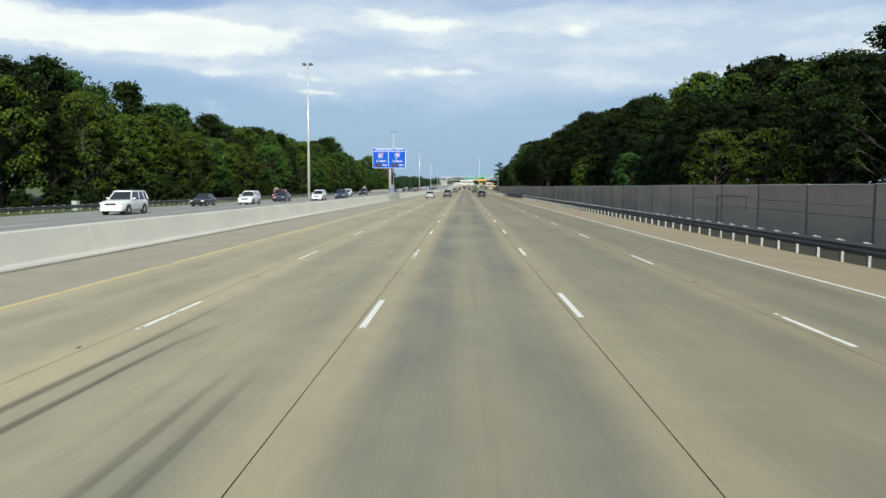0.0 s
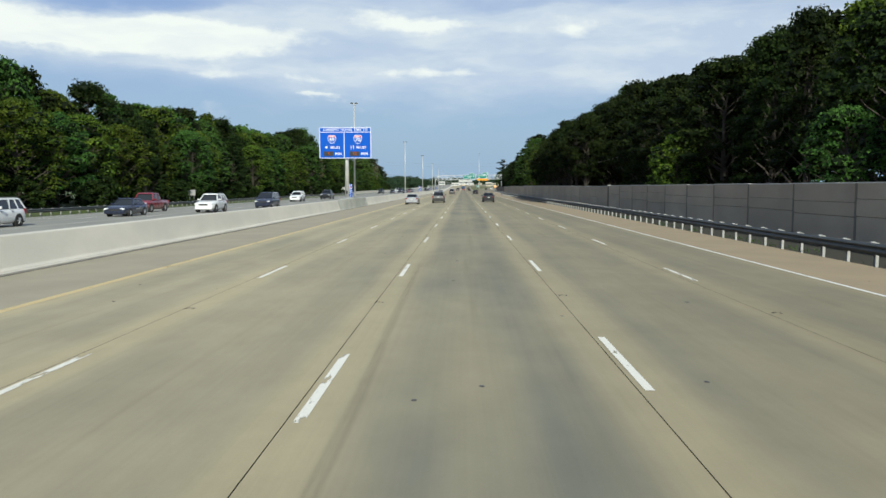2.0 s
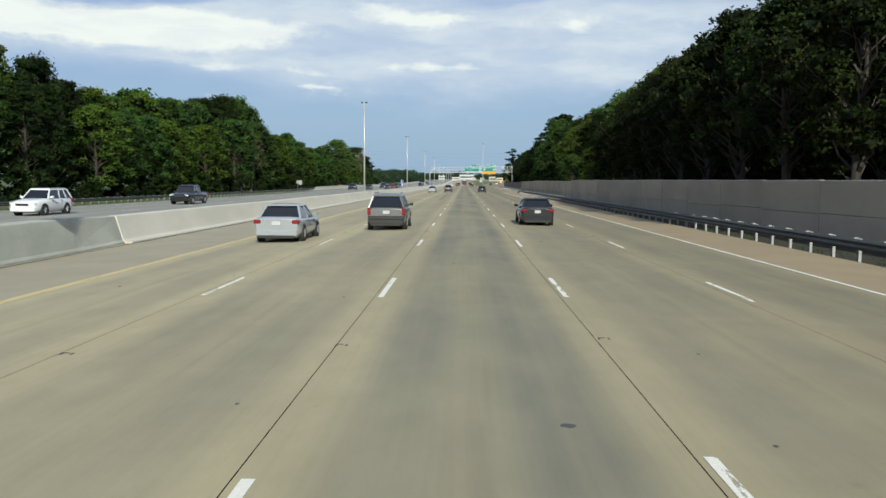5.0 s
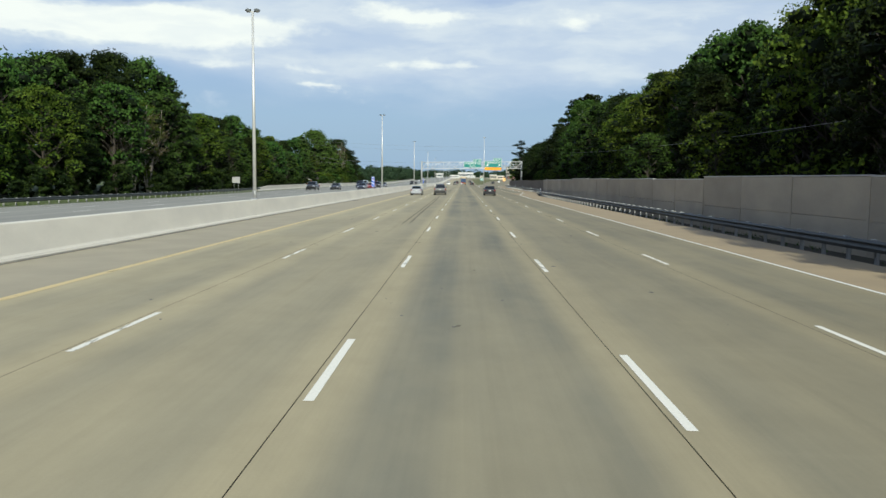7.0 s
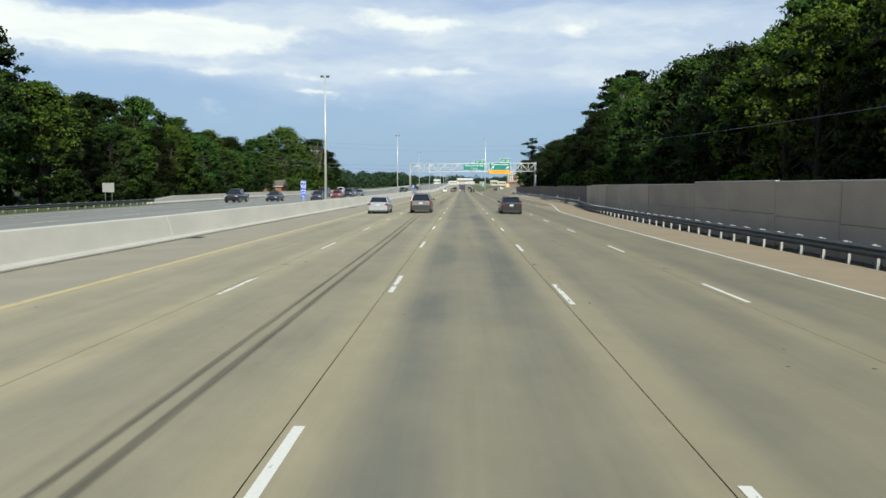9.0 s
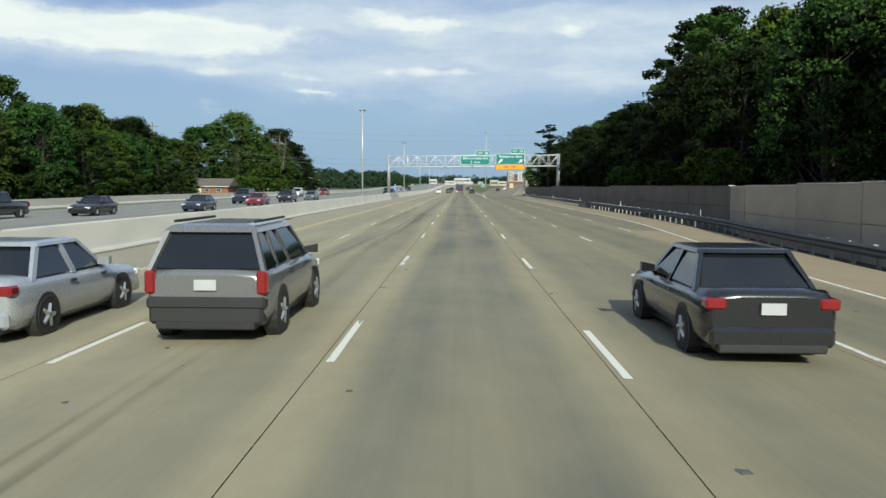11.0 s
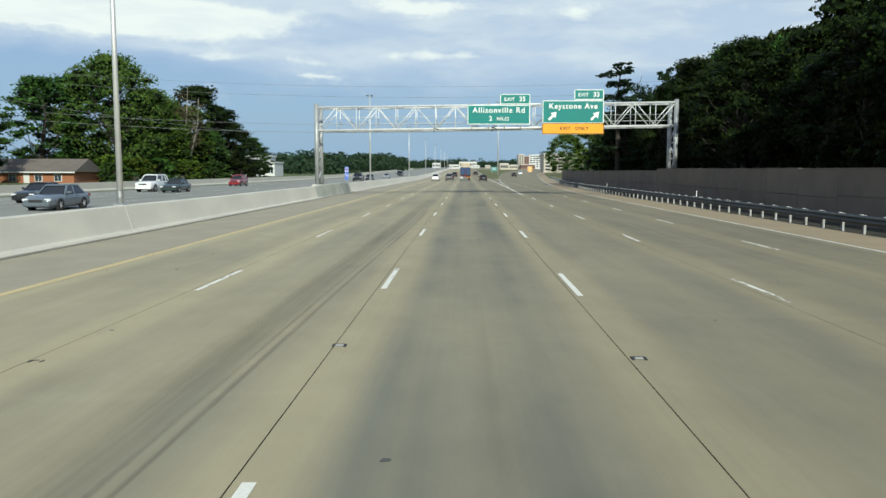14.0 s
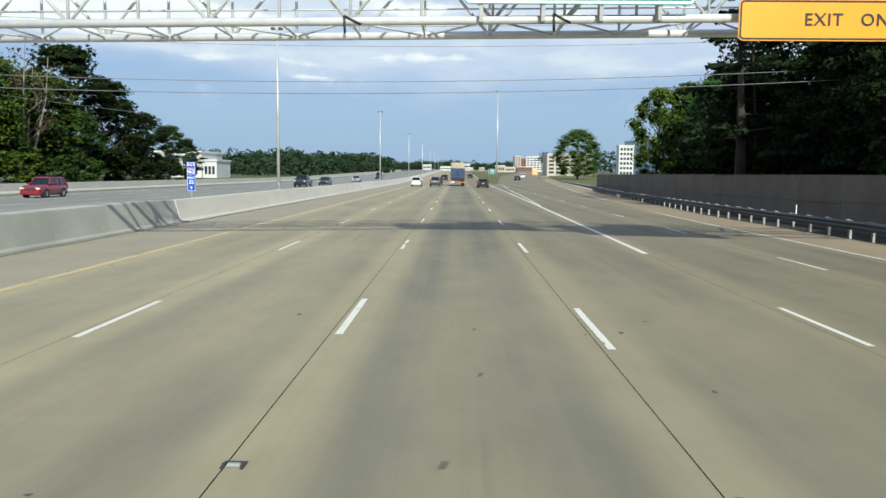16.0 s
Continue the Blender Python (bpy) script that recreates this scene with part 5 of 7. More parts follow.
def leaf_cloud(lobes, count, size, rnd, flat=0.45, droop=0.3, sprays=3, core=0.0):
    """Small leaf clumps round the branch ends of many lobes (x, y, z, radius, squash), ragged with smaller sprays;
    core: relative size of a near-black lump in each lobe, inner shade as colour.
    """
    verts, faces = [], []
    tips = []
    for lx, ly, lz, lr, sq in lobes:
        for _ in range(sprays):
            d = Vector((rnd.gauss(0, 1), rnd.gauss(0, 1), rnd.gauss(0.35, 0.8))).normalized()
            q = lr * rnd.uniform(0.88, 1.12)
            tips.append((lx + d.x * q, ly + d.y * q, lz + d.z * q * sq, lr * rnd.uniform(0.16, 0.36), rnd.uniform(0.6, 1.3)))
    every_lobe = list(lobes) + tips
    area = [l[3] ** 2 for l in every_lobe]
    total = sum(area)
    for (lx, ly, lz, lr, sq), a in zip(every_lobe, area):
        for _ in range(max(5, int(count * a / total))):
            d = Vector((rnd.gauss(0, 1), rnd.gauss(0, 1), rnd.gauss(0.2, 1))).normalized()
            r = lr * (1.02 - 0.40 * rnd.random() ** 2.0) * (1 + 0.20 * math.sin(d.x * 5 + lx) * math.sin(d.z * 6 + ly))
            if rnd.random() < 0.07:
                r *= rnd.uniform(1.08, 1.25)
            p = Vector((lx + d.x * r, ly + d.y * r, lz + d.z * r * sq))
            nrm = (d * flat + Vector((rnd.uniform(-1, 1), rnd.uniform(-1, 1), rnd.uniform(-0.5, 1.1))) * (1 - flat)).normalized()
            along = nrm.cross(Vector((rnd.uniform(-1, 1), rnd.uniform(-1, 1), rnd.uniform(-1, 1)))).normalized()
            along = (along + Vector((0, 0, -droop))).normalized()
            side = nrm.cross(along).normalized()
            s = size * rnd.uniform(0.55, 1.3)
            w = s * rnd.uniform(0.34, 0.55)
            i = len(verts)
            verts += [p - along * s * 0.5 + side * w * rnd.uniform(-0.5, 0.5), p + along * s * 0.3 + side * w, p + along * s * rnd.uniform(0.2, 0.5) - side * w]
            faces.append((i, i + 1, i + 2))
    leaves = len(faces)
    # dark lumps give the gaps between leaves their painted shade
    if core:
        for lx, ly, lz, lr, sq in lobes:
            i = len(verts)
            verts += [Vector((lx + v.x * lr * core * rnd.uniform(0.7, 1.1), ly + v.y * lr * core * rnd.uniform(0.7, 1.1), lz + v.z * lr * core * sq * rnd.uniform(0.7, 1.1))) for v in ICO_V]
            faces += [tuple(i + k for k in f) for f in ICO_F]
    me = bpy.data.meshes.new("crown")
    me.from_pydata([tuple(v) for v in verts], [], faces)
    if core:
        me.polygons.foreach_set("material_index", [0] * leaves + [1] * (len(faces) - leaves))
    return me


def limb(bm, a, b, r0, r1, rnd, n=6, bend=0.12):
    """A crooked tapered branch in three pieces."""
    a, b = Vector(a), Vector(b)
    L = (b - a).length
    pts = [a, a.lerp(b, 0.35) + Vector((rnd.uniform(-1, 1), rnd.uniform(-1, 1), 0)) * L * bend, a.lerp(b, 0.7) + Vector((rnd.uniform(-1, 1), rnd.uniform(-1, 1), 0)) * L * bend, b]
    rs = [r0, r0 + (r1 - r0) * 0.4, r0 + (r1 - r0) * 0.75, r1]
    for i in range(3):
        tube(bm, pts[i], pts[i + 1], rs[i], rs[i + 1], n)
    return pts


def tree_proto(seed, height, radius, base, count, leaf, mat, bark="bark", lobes=16, size=0.5, shape="round", lobe=(0.17, 0.36), core=0.74):
    """Meshes of one kind of tree, standing at the origin: (trunk mesh, crown mesh)."""
    rnd = random.Random(seed)
    bm = bmesh.new()
    top = height * 0.86
    trunk = limb(bm, (0, 0, -0.5), (rnd.uniform(-0.4, 0.4), rnd.uniform(-0.4, 0.4), top), 0.028 * height * 0.75, 0.04, rnd, 8, 0.025)
    L = []
    for i in range(lobes):
        f = (i + 0.5) / lobes
        z = base + (height - base) * (f ** 0.9)
        if shape == "round":
            env = radius * math.sqrt(max(0.05, 1 - (2 * (0.15 + 0.85 * f) - 0.95) ** 2))
        elif shape == "tall":
            env = radius * (1.05 - 0.75 * f)
        else:
            env = radius * (0.5 + 0.6 * math.sin(math.pi * min(1, f * 1.15)))
        a = i * 2.399 + rnd.uniform(-0.5, 0.5)
        lr = radius * rnd.uniform(*lobe)
        d = max(0.0, env - lr * 0.7) * rnd.uniform(0.65, 1.0) * (1.0 - 2.2 * max(0.0, f - 0.78))
        if f > 0.85:
            lr = radius * lobe[1] * rnd.uniform(0.75, 1.0)
        c = (d * math.cos(a), d * math.sin(a), min(z, height - lr * 0.6))
        L.append((*c, lr, rnd.uniform(0.42, 0.75)))
        limb(bm, (trunk[1].x * f, trunk[1].y * f, max(base * 0.6, c[2] - d * 0.8 - 0.8)), (c[0] * 0.9, c[1] * 0.9, c[2]), 0.05 + 0.006 * height * (1 - f), 0.02, rnd, 3)
    tm = bpy.data.meshes.new("trunk")
    bm.to_mesh(tm)
    bm.free()
    tm.materials.append(M[bark])
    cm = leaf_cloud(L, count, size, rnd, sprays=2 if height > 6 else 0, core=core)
    cm.materials.append(M[mat])
    cm.materials.append(M["crown_shade"])
    return tm, cm


def pine_proto(seed, height, count, mat="needle", size=0.5, sparse=0.5):
    """A conifer with flat tiers of boughs, open between."""
    rnd = random.Random(seed)
    bm = bmesh.new()
    limb(bm, (0, 0, -0.5), (0.3, 0.2, height), 0.02 * height, 0.03, rnd, 8, 0.012)
    L = []
    n = int(height * 2.6)
    for i in range(n):
        f = i / n
        z = height * (0.24 + 0.76 * f) + rnd.uniform(-0.4, 0.4)
        if rnd.random() < sparse * 0.5:
            continue
        reach = height * (0.24 * (1 - f) ** 0.55 + 0.03) * rnd.uniform(0.3, 1.15)
        a = rnd.uniform(0, 6.28)
        tip = (reach * math.cos(a), reach * math.sin(a), z + reach * rnd.uniform(-0.15, 0.35))
        limb(bm, (0, 0, z), tip, 0.06 * (1.2 - f), 0.012, rnd, 5, 0.07)
        for g in (0.45, 0.62, 0.8, 0.95, 1.08):
            L.append((tip[0] * g + rnd.uniform(-0.4, 0.4), tip[1] * g + rnd.uniform(-0.4, 0.4), z + (tip[2] - z) * g + rnd.uniform(-0.2, 0.3), (reach * 0.10 + 0.16) * rnd.uniform(0.6, 1.4), 0.45))
    tm = bpy.data.meshes.new("trunk")
    bm.to_mesh(tm)
    bm.free()
    tm.materials.append(M["bark"])
    cm = leaf_cloud(L, count, size, rnd, 0.6, 0.1, 0)
    cm.materials.append(M[mat])
    return tm, cm


def bare_proto(seed, height, count=900, leaf="dead_leaf", bark="pale_bark", size=0.3, tuft=0.8):
    """A half-dead tree: pale forked limbs, twigs and a few withered leaves."""
    rnd = random.Random(seed)
    bm = bmesh.new()
    L = []
    for k in range(4):
        a = k * 1.57 + rnd.uniform(-0.5, 0.5)
        p = limb(bm, (0.2 * math.cos(a), 0.2 * math.sin(a), -0.4), (height * 0.16 * math.cos(a), height * 0.16 * math.sin(a), height * rnd.uniform(0.75, 1.0)), 0.16, 0.03, rnd, 6, 0.04)
        for j in range(9):
            f = 0.3 + 0.07 * j
            s = Vector((0, 0, 0)).lerp(p[3], f)
            b = rnd.uniform(0, 6.28)
            l = height * 0.22 * (1.1 - f)
            e = s + Vector((l * math.cos(b), l * math.sin(b), l * 0.8))
            limb(bm, s, e, 0.045, 0.01, rnd, 4)
            for _ in range(3):
                tube(bm, s.lerp(e, rnd.uniform(0.4, 1)), e + Vector((rnd.uniform(-1, 1), rnd.uniform(-1, 1), rnd.uniform(0, 1))), 0.018, 0.006, 4, False)
            L.append((e.x, e.y, e.z, tuft * rnd.uniform(0.6, 1.3), 0.7))
    tm = bpy.data.meshes.new("trunk")
    bm.to_mesh(tm)
    bm.free()
    tm.materials.append(M[bark])
    cm = leaf_cloud(L, count, size, rnd, sprays=1)
    cm.materials.append(M[leaf])
    return tm, cm


def place_tree(proto, x, y, z, scale, turn, label, group, wide=1.0):
    t = new("tree")
    t.matrix_basis = Matrix.Translation((x, y, z)) @ Matrix.Rotation(turn, 4, "Z") @ Matrix.Diagonal((scale * wide, scale * wide, scale, 1))
    tagged(t, label, "tree", group)
    for nm, me in zip(("trunk", "crown"), proto):
        o = new(nm, me)
        o.parent = t
    return t


P = {}
H0 = 18.0
P["fine_maple"] = [tree_proto(s, H0, 6.3, 2.4, 9300, 0.5, m, lobes=52, size=0.32, lobe=(0.14, 0.32)) for s, m in ((15, "leaf"), (16, "leaf_bright"))]
P["fine_oak"] = [tree_proto(s, H0, 5.6, 2.0, 9300, 0.5, m, lobes=50, size=0.31, shape="oval", lobe=(0.14, 0.32)) for s, m in ((24, "leaf_shaded"), (25, "leaf_shaded"), (26, "leaf_shaded"))]
P["fine_tall"] = [tree_proto(s, H0, 4.4, 3.2, 7600, 0.5, m, lobes=46, size=0.28, shape="tall", lobe=(0.15, 0.33)) for s, m in ((34, "leaf_shaded"), (35, "leaf_shaded"))]
P["maple"] = [tree_proto(s, H0, 6.3, 3.0, 5000, 0.5, m, lobes=48, size=0.42, lobe=(0.14, 0.32)) for s, m in ((11, "leaf"), (12, "leaf"), (13, "leaf_bright"), (14, "leaf"))]
P["oak"] = [tree_proto(s, H0, 5.6, 2.4, 4900, 0.5, m, lobes=46, size=0.42, shape="oval", lobe=(0.14, 0.32)) for s, m in ((21, "leaf_shaded"), (22, "leaf"), (23, "leaf_shaded"))]
P["tall"] = [tree_proto(s, H0, 4.4, 4.0, 4200, 0.5, m, lobes=42, size=0.40, shape="tall", lobe=(0.15, 0.33)) for s, m in ((31, "leaf"), (32, "leaf_shaded"), (33, "leaf_bright"))]
P["great"] = [tree_proto(91, H0, 8.6, 1.6, 16000, 0.5, "leaf_olive", lobes=95, size=0.36, lobe=(0.12, 0.26), core=0.6)]
P["airy"] = [tree_proto(s, H0, 4.6, 3.5, 6500, 0.5, m, "pale_bark", lobes=46, size=0.32, shape="oval", lobe=(0.09, 0.19), core=0) for s, m in ((43, "leaf"), (44, "leaf_shaded"))]
P["leaning"] = [tree_proto(s, H0, 5.4, 6.0, 9500, 0.5, m, lobes=48, size=0.32, shape="oval", lobe=(0.14, 0.32)) for s, m in ((27, "leaf_shaded"), (28, "leaf_shaded"))]
P["shrub"] = [tree_proto(s, 5.0, 3.0, 0.3, 1100, 0.4, m, lobes=16, size=0.40) for s, m in ((51, "leaf"), (52, "leaf_bright"), (53, "leaf_shaded"))]
P["back"] = [tree_proto(s, H0, 6.0, 4.0, 1300, 0.5, m, lobes=24, size=0.9, shape="oval") for s, m in ((61, "leaf_shaded"), (62, "leaf"))]
P["pine"] = [pine_proto(s, H0, 5200, size=0.36) for s in (71, 72)]
P["hemlock"] = [pine_proto(73, H0, 8000, size=0.45, sparse=0.2)]
P["bare"] = [bare_proto(81, 15.0), bare_proto(82, 15.0)]
P["ragged"] = [bare_proto(83, H0, 6500, "needle", "bark", 0.34, 1.15)]

LABELS = {"maple": "broad green maple with a rounded leafy crown", "oak": "dark green oak with a dense crown", "tall": "tall narrow leafy tree at the roadside",
          "shrub": "low leafy shrub at the wood's edge", "back": "dense green tree deeper in the wood",
          "pine": "open conifer with flat tiers of boughs", "hemlock": "dark conifer with drooping boughs", "bare": "half dead tree with pale bare limbs"}
for k in ("maple", "oak", "tall"):
    LABELS["fine_" + k] = LABELS[k]
SOUTH = ((-40, 15), (57, 14.8), (69, 14.4), (81, 15.6), (93, 17.0), (112, 18.9), (132, 20), (150, 18.4), (158, 17.6), (166, 18.6), (175, 20.6), (191, 21.7), (210, 23.2), (234, 21.8), (244, 20), (260, 18.2), (272, 19.5), (286, 20.6), (300, 20.8), (319, 21.4), (336, 20.9), (347, 20.3), (384, 20.5), (396, 17.4),
         (410, 16.4), (439, 17.8), (456, 17), (480, 18), (492, 15.5), (503, 12.8), (515, 12.5), (530, 11.5), (545, 7))
NORTH = ((20, 20), (93, 19.7), (123, 19.8), (135, 18.3), (147, 17.6), (166, 17.9), (187, 17.7), (200, 18.3), (226, 19.3), (241, 17.6), (270, 17.6), (290, 19.6), (300, 22.5), (326, 23), (338, 17.5), (360, 15.5), (377, 19), (394, 14.5), (420, 15),
         (455, 15), (474, 17), (492, 21), (515, 22), (545, 20), (563, 13), (588, 11), (603, 6))
rt = random.Random(5)


def wood(side, env, rows, group, y0, y1):
    for dist, scale, step, kinds, z in rows:
        y = y0 + rt.uniform(0, step)
        while y < y1:
            kind = rt.choice(kinds)
            h = lerp(y, env) * scale * rt.uniform(0.90, 1.03)
            x = side * (dist + rt.uniform(-1.6, 1.6))
            s = h / (5.0 if kind == "shrub" else H0)
            wide = 1.0 if kind == "shrub" else min(1.25, (H0 / h) ** 0.45) * rt.uniform(0.9, 1.1)
            place_tree(rt.choice(P[kind]), x, y, z, s, rt.uniform(0, 6.28), LABELS[kind], group, wide)
            y += step * rt.uniform(0.75, 1.25)


def wood_mass(name, label, side, env, rows, y0, y1):
    """The deep part of a wood, its trees joined into one mass of trunks and leaves."""
    V, F, slots, off = [], [], [], 0
    for dist, scale, step, kinds, z in rows:
        y = y0 + rt.uniform(0, step)
        while y < y1:
            kind = rt.choice(kinds)
            h = lerp(y, env) * scale * (rt.uniform(0.5, 1.25) if kind == "shrub" else rt.uniform(0.9, 1.06))
            s = h / (5.0 if kind == "shrub" else H0)
            m = np.array(Matrix.Translation((side * (dist + rt.uniform(-2, 2)), y, z)) @ Matrix.Rotation(rt.uniform(0, 6.28), 4, "Z") @ Matrix.Scale(s, 4))
            me = rt.choice(P[kind])[1]
            co = np.empty(len(me.vertices) * 3)
            me.vertices.foreach_get("co", co)
            V.append(co.reshape(-1, 3) @ m[:3, :3].T + m[:3, 3])
            ix = np.empty(len(me.loops), int)
            me.loops.foreach_get("vertex_index", ix)
            F.append(ix.reshape(-1, 3) + off)
            off += len(me.vertices)
            slot = np.empty(len(me.polygons), int)
            me.polygons.foreach_get("material_index", slot)
            slots.append(slot)
            y += step * rt.uniform(0.75, 1.25)
    me = bpy.data.meshes.new(name)
    me.from_pydata(np.concatenate(V), [], np.concatenate(F))
    # southern masses and all undergrowth take the leaves darkened for shade
    me.materials.append(M["leaf_shaded"] if side > 0 or "undergrowth" in name else M["leaf"])
    me.materials.append(M["crown_shade"])
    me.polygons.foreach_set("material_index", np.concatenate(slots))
    return tagged(new(name, me), label, "trees", kind="stuff")


# leaf colour by stretch: darkened for shade, sunnier from 228 to 350
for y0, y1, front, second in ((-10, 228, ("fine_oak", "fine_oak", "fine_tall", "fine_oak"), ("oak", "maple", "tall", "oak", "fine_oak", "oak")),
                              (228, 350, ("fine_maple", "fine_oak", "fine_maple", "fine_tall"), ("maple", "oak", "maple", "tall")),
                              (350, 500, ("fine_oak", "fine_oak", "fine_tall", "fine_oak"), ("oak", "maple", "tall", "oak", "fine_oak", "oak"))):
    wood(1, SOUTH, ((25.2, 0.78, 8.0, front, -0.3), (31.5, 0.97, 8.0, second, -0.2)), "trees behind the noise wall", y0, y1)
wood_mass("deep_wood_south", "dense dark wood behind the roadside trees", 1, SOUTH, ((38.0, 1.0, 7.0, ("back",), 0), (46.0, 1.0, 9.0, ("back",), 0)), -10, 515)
wood(-1, NORTH, ((50.0, 0.72, 8.5, ("fine_maple", "fine_maple", "fine_tall", "maple"), -0.4), (56.5, 0.98, 8.0, ("maple", "maple", "oak", "tall", "fine_oak"), -0.2)),
     "trees along the north verge", 45, 432)
wood_mass("deep_wood_north", "dense green wood behind the roadside trees", -1, NORTH, ((65.0, 0.97, 8.0, ("back",), 0), (74.0, 0.95, 11.0, ("back",), 0)), 30, 448)
wood_mass("undergrowth_north", "leafy undergrowth along the wood's edge", -1, ((0, 4.0), (600, 4.0)), ((46.8, 0.9, 5.5, ("shrub",), -0.4), (52, 1.3, 6.0, ("shrub",), -0.3)), 40, 424)
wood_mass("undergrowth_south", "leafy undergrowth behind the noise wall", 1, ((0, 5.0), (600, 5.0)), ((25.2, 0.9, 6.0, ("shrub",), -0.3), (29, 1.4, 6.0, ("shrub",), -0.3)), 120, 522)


# small trees as sunlit sprays over the wall, sunlight put into most leaf colours
for ex, ey, es, kind in ((19.6, 51.5, 0.36, 2), (20.0, 63, 0.40, 2), (20.2, 96, 0.38, 0), (20.0, 128, 0.42, 2), (19.0, 247, 0.44, 2), (18.8, 268, 0.42, 0),
                         (20.6, 357, 0.32, 2), (21.0, 363, 0.34, 2), (20.8, 375, 0.30, 2), (21.2, 385, 0.34, 0), (20.6, 396, 0.30, 2)):
    place_tree(P["maple"][kind], ex, ey, -0.3, es, ey * 1.7, "small yellow green tree standing for sunlit sprays over the noise wall", "trees behind the noise wall", 1.15)


# ---- vehicles ----
def section(y, hw, z0, z1, tuck=0.12, shoulder=0.10):
    """Cross-section of a car body: tucked sill, full waist, rounded shoulder."""
    h = z1 - z0
    right = [(hw - tuck, z0), (hw - 0.02, z0 + 0.22 * h), (hw, z0 + 0.55 * h), (hw - 0.03, z0 + 0.82 * h), (hw - shoulder, z1 - 0.015), (hw * 0.5, z1 + 0.015)]
    return [(x, y, z) for x, z in right] + [(-x, y, z) for x, z in reversed(right)]


CAR_KINDS = {
    # length, width, height, clearance, belt, hood height, tail height, wheel radius, axle positions, body stations, glass stations
    "sedan": dict(L=4.65, W=1.80, H=1.45, c=0.20, belt=0.92, hood=0.86, tail=0.98, r=0.32, ax=(0.90, 3.60), glass=((0.62, 1.10, 1.38), (2.95, 2.35, 1.36))),
    "suv": dict(L=4.55, W=1.84, H=1.72, c=0.24, belt=1.08, hood=1.02, tail=1.08, r=0.36, ax=(0.85, 3.55), glass=((0.06, 0.32, 1.60), (3.05, 2.45, 1.58))),
    "large_suv": dict(L=5.05, W=1.98, H=1.92, c=0.28, belt=1.20, hood=1.16, tail=1.20, r=0.40, ax=(0.98, 3.95), glass=((0.05, 0.20, 1.80), (3.35, 2.75, 1.78))),
    "van": dict(L=4.90, W=1.92, H=1.75, c=0.20, belt=1.05, hood=0.98, tail=1.05, r=0.33, ax=(0.95, 3.85), glass=((0.05, 0.25, 1.64), (3.75, 2.80, 1.62))),
    "pickup": dict(L=5.60, W=1.98, H=1.85, c=0.30, belt=1.15, hood=1.12, tail=1.12, r=0.40, ax=(1.15, 4.55), glass=((2.10, 2.22, 1.75), (4.05, 3.50, 1.73))),
    "hatch": dict(L=4.20, W=1.76, H=1.52, c=0.19, belt=0.98, hood=0.92, tail=0.98, r=0.31, ax=(0.75, 3.30), glass=((0.10, 0.42, 1.42), (2.95, 2.25, 1.40))),
}


def wheel_meshes(r):
    bm = bmesh.new()
    prof = [(0.62 * r, -0.10), (0.93 * r, -0.11), (r, -0.08), (r, 0.08), (0.93 * r, 0.11), (0.62 * r, 0.10)]
    n = 20
    loft(bm, [[(w, q * math.cos(2 * math.pi * i / n), q * math.sin(2 * math.pi * i / n)) for q, w in prof] for i in range(n + 1)], close=True, caps=False)
    tyre = bpy.data.meshes.new("tyre")
    bm.to_mesh(tyre)
    bm.free()
    tyre.materials.append(M["tyre"])
    bm = bmesh.new()
    tube(bm, (-0.085, 0, 0), (0.085, 0, 0), 0.60 * r, None, 16)
    for i in range(5):
        a = 2 * math.pi * i / 5
        for s in (-1, 1):
            tube(bm, (s * 0.095, 0.1 * r * math.cos(a), 0.1 * r * math.sin(a)), (s * 0.092, 0.57 * r * math.cos(a), 0.57 * r * math.sin(a)), 0.05, 0.035, 5)
    rim = bpy.data.meshes.new("rim")
    bm.to_mesh(rim)
    bm.free()
    rim.materials.append(M["rim"])
    return tyre, rim


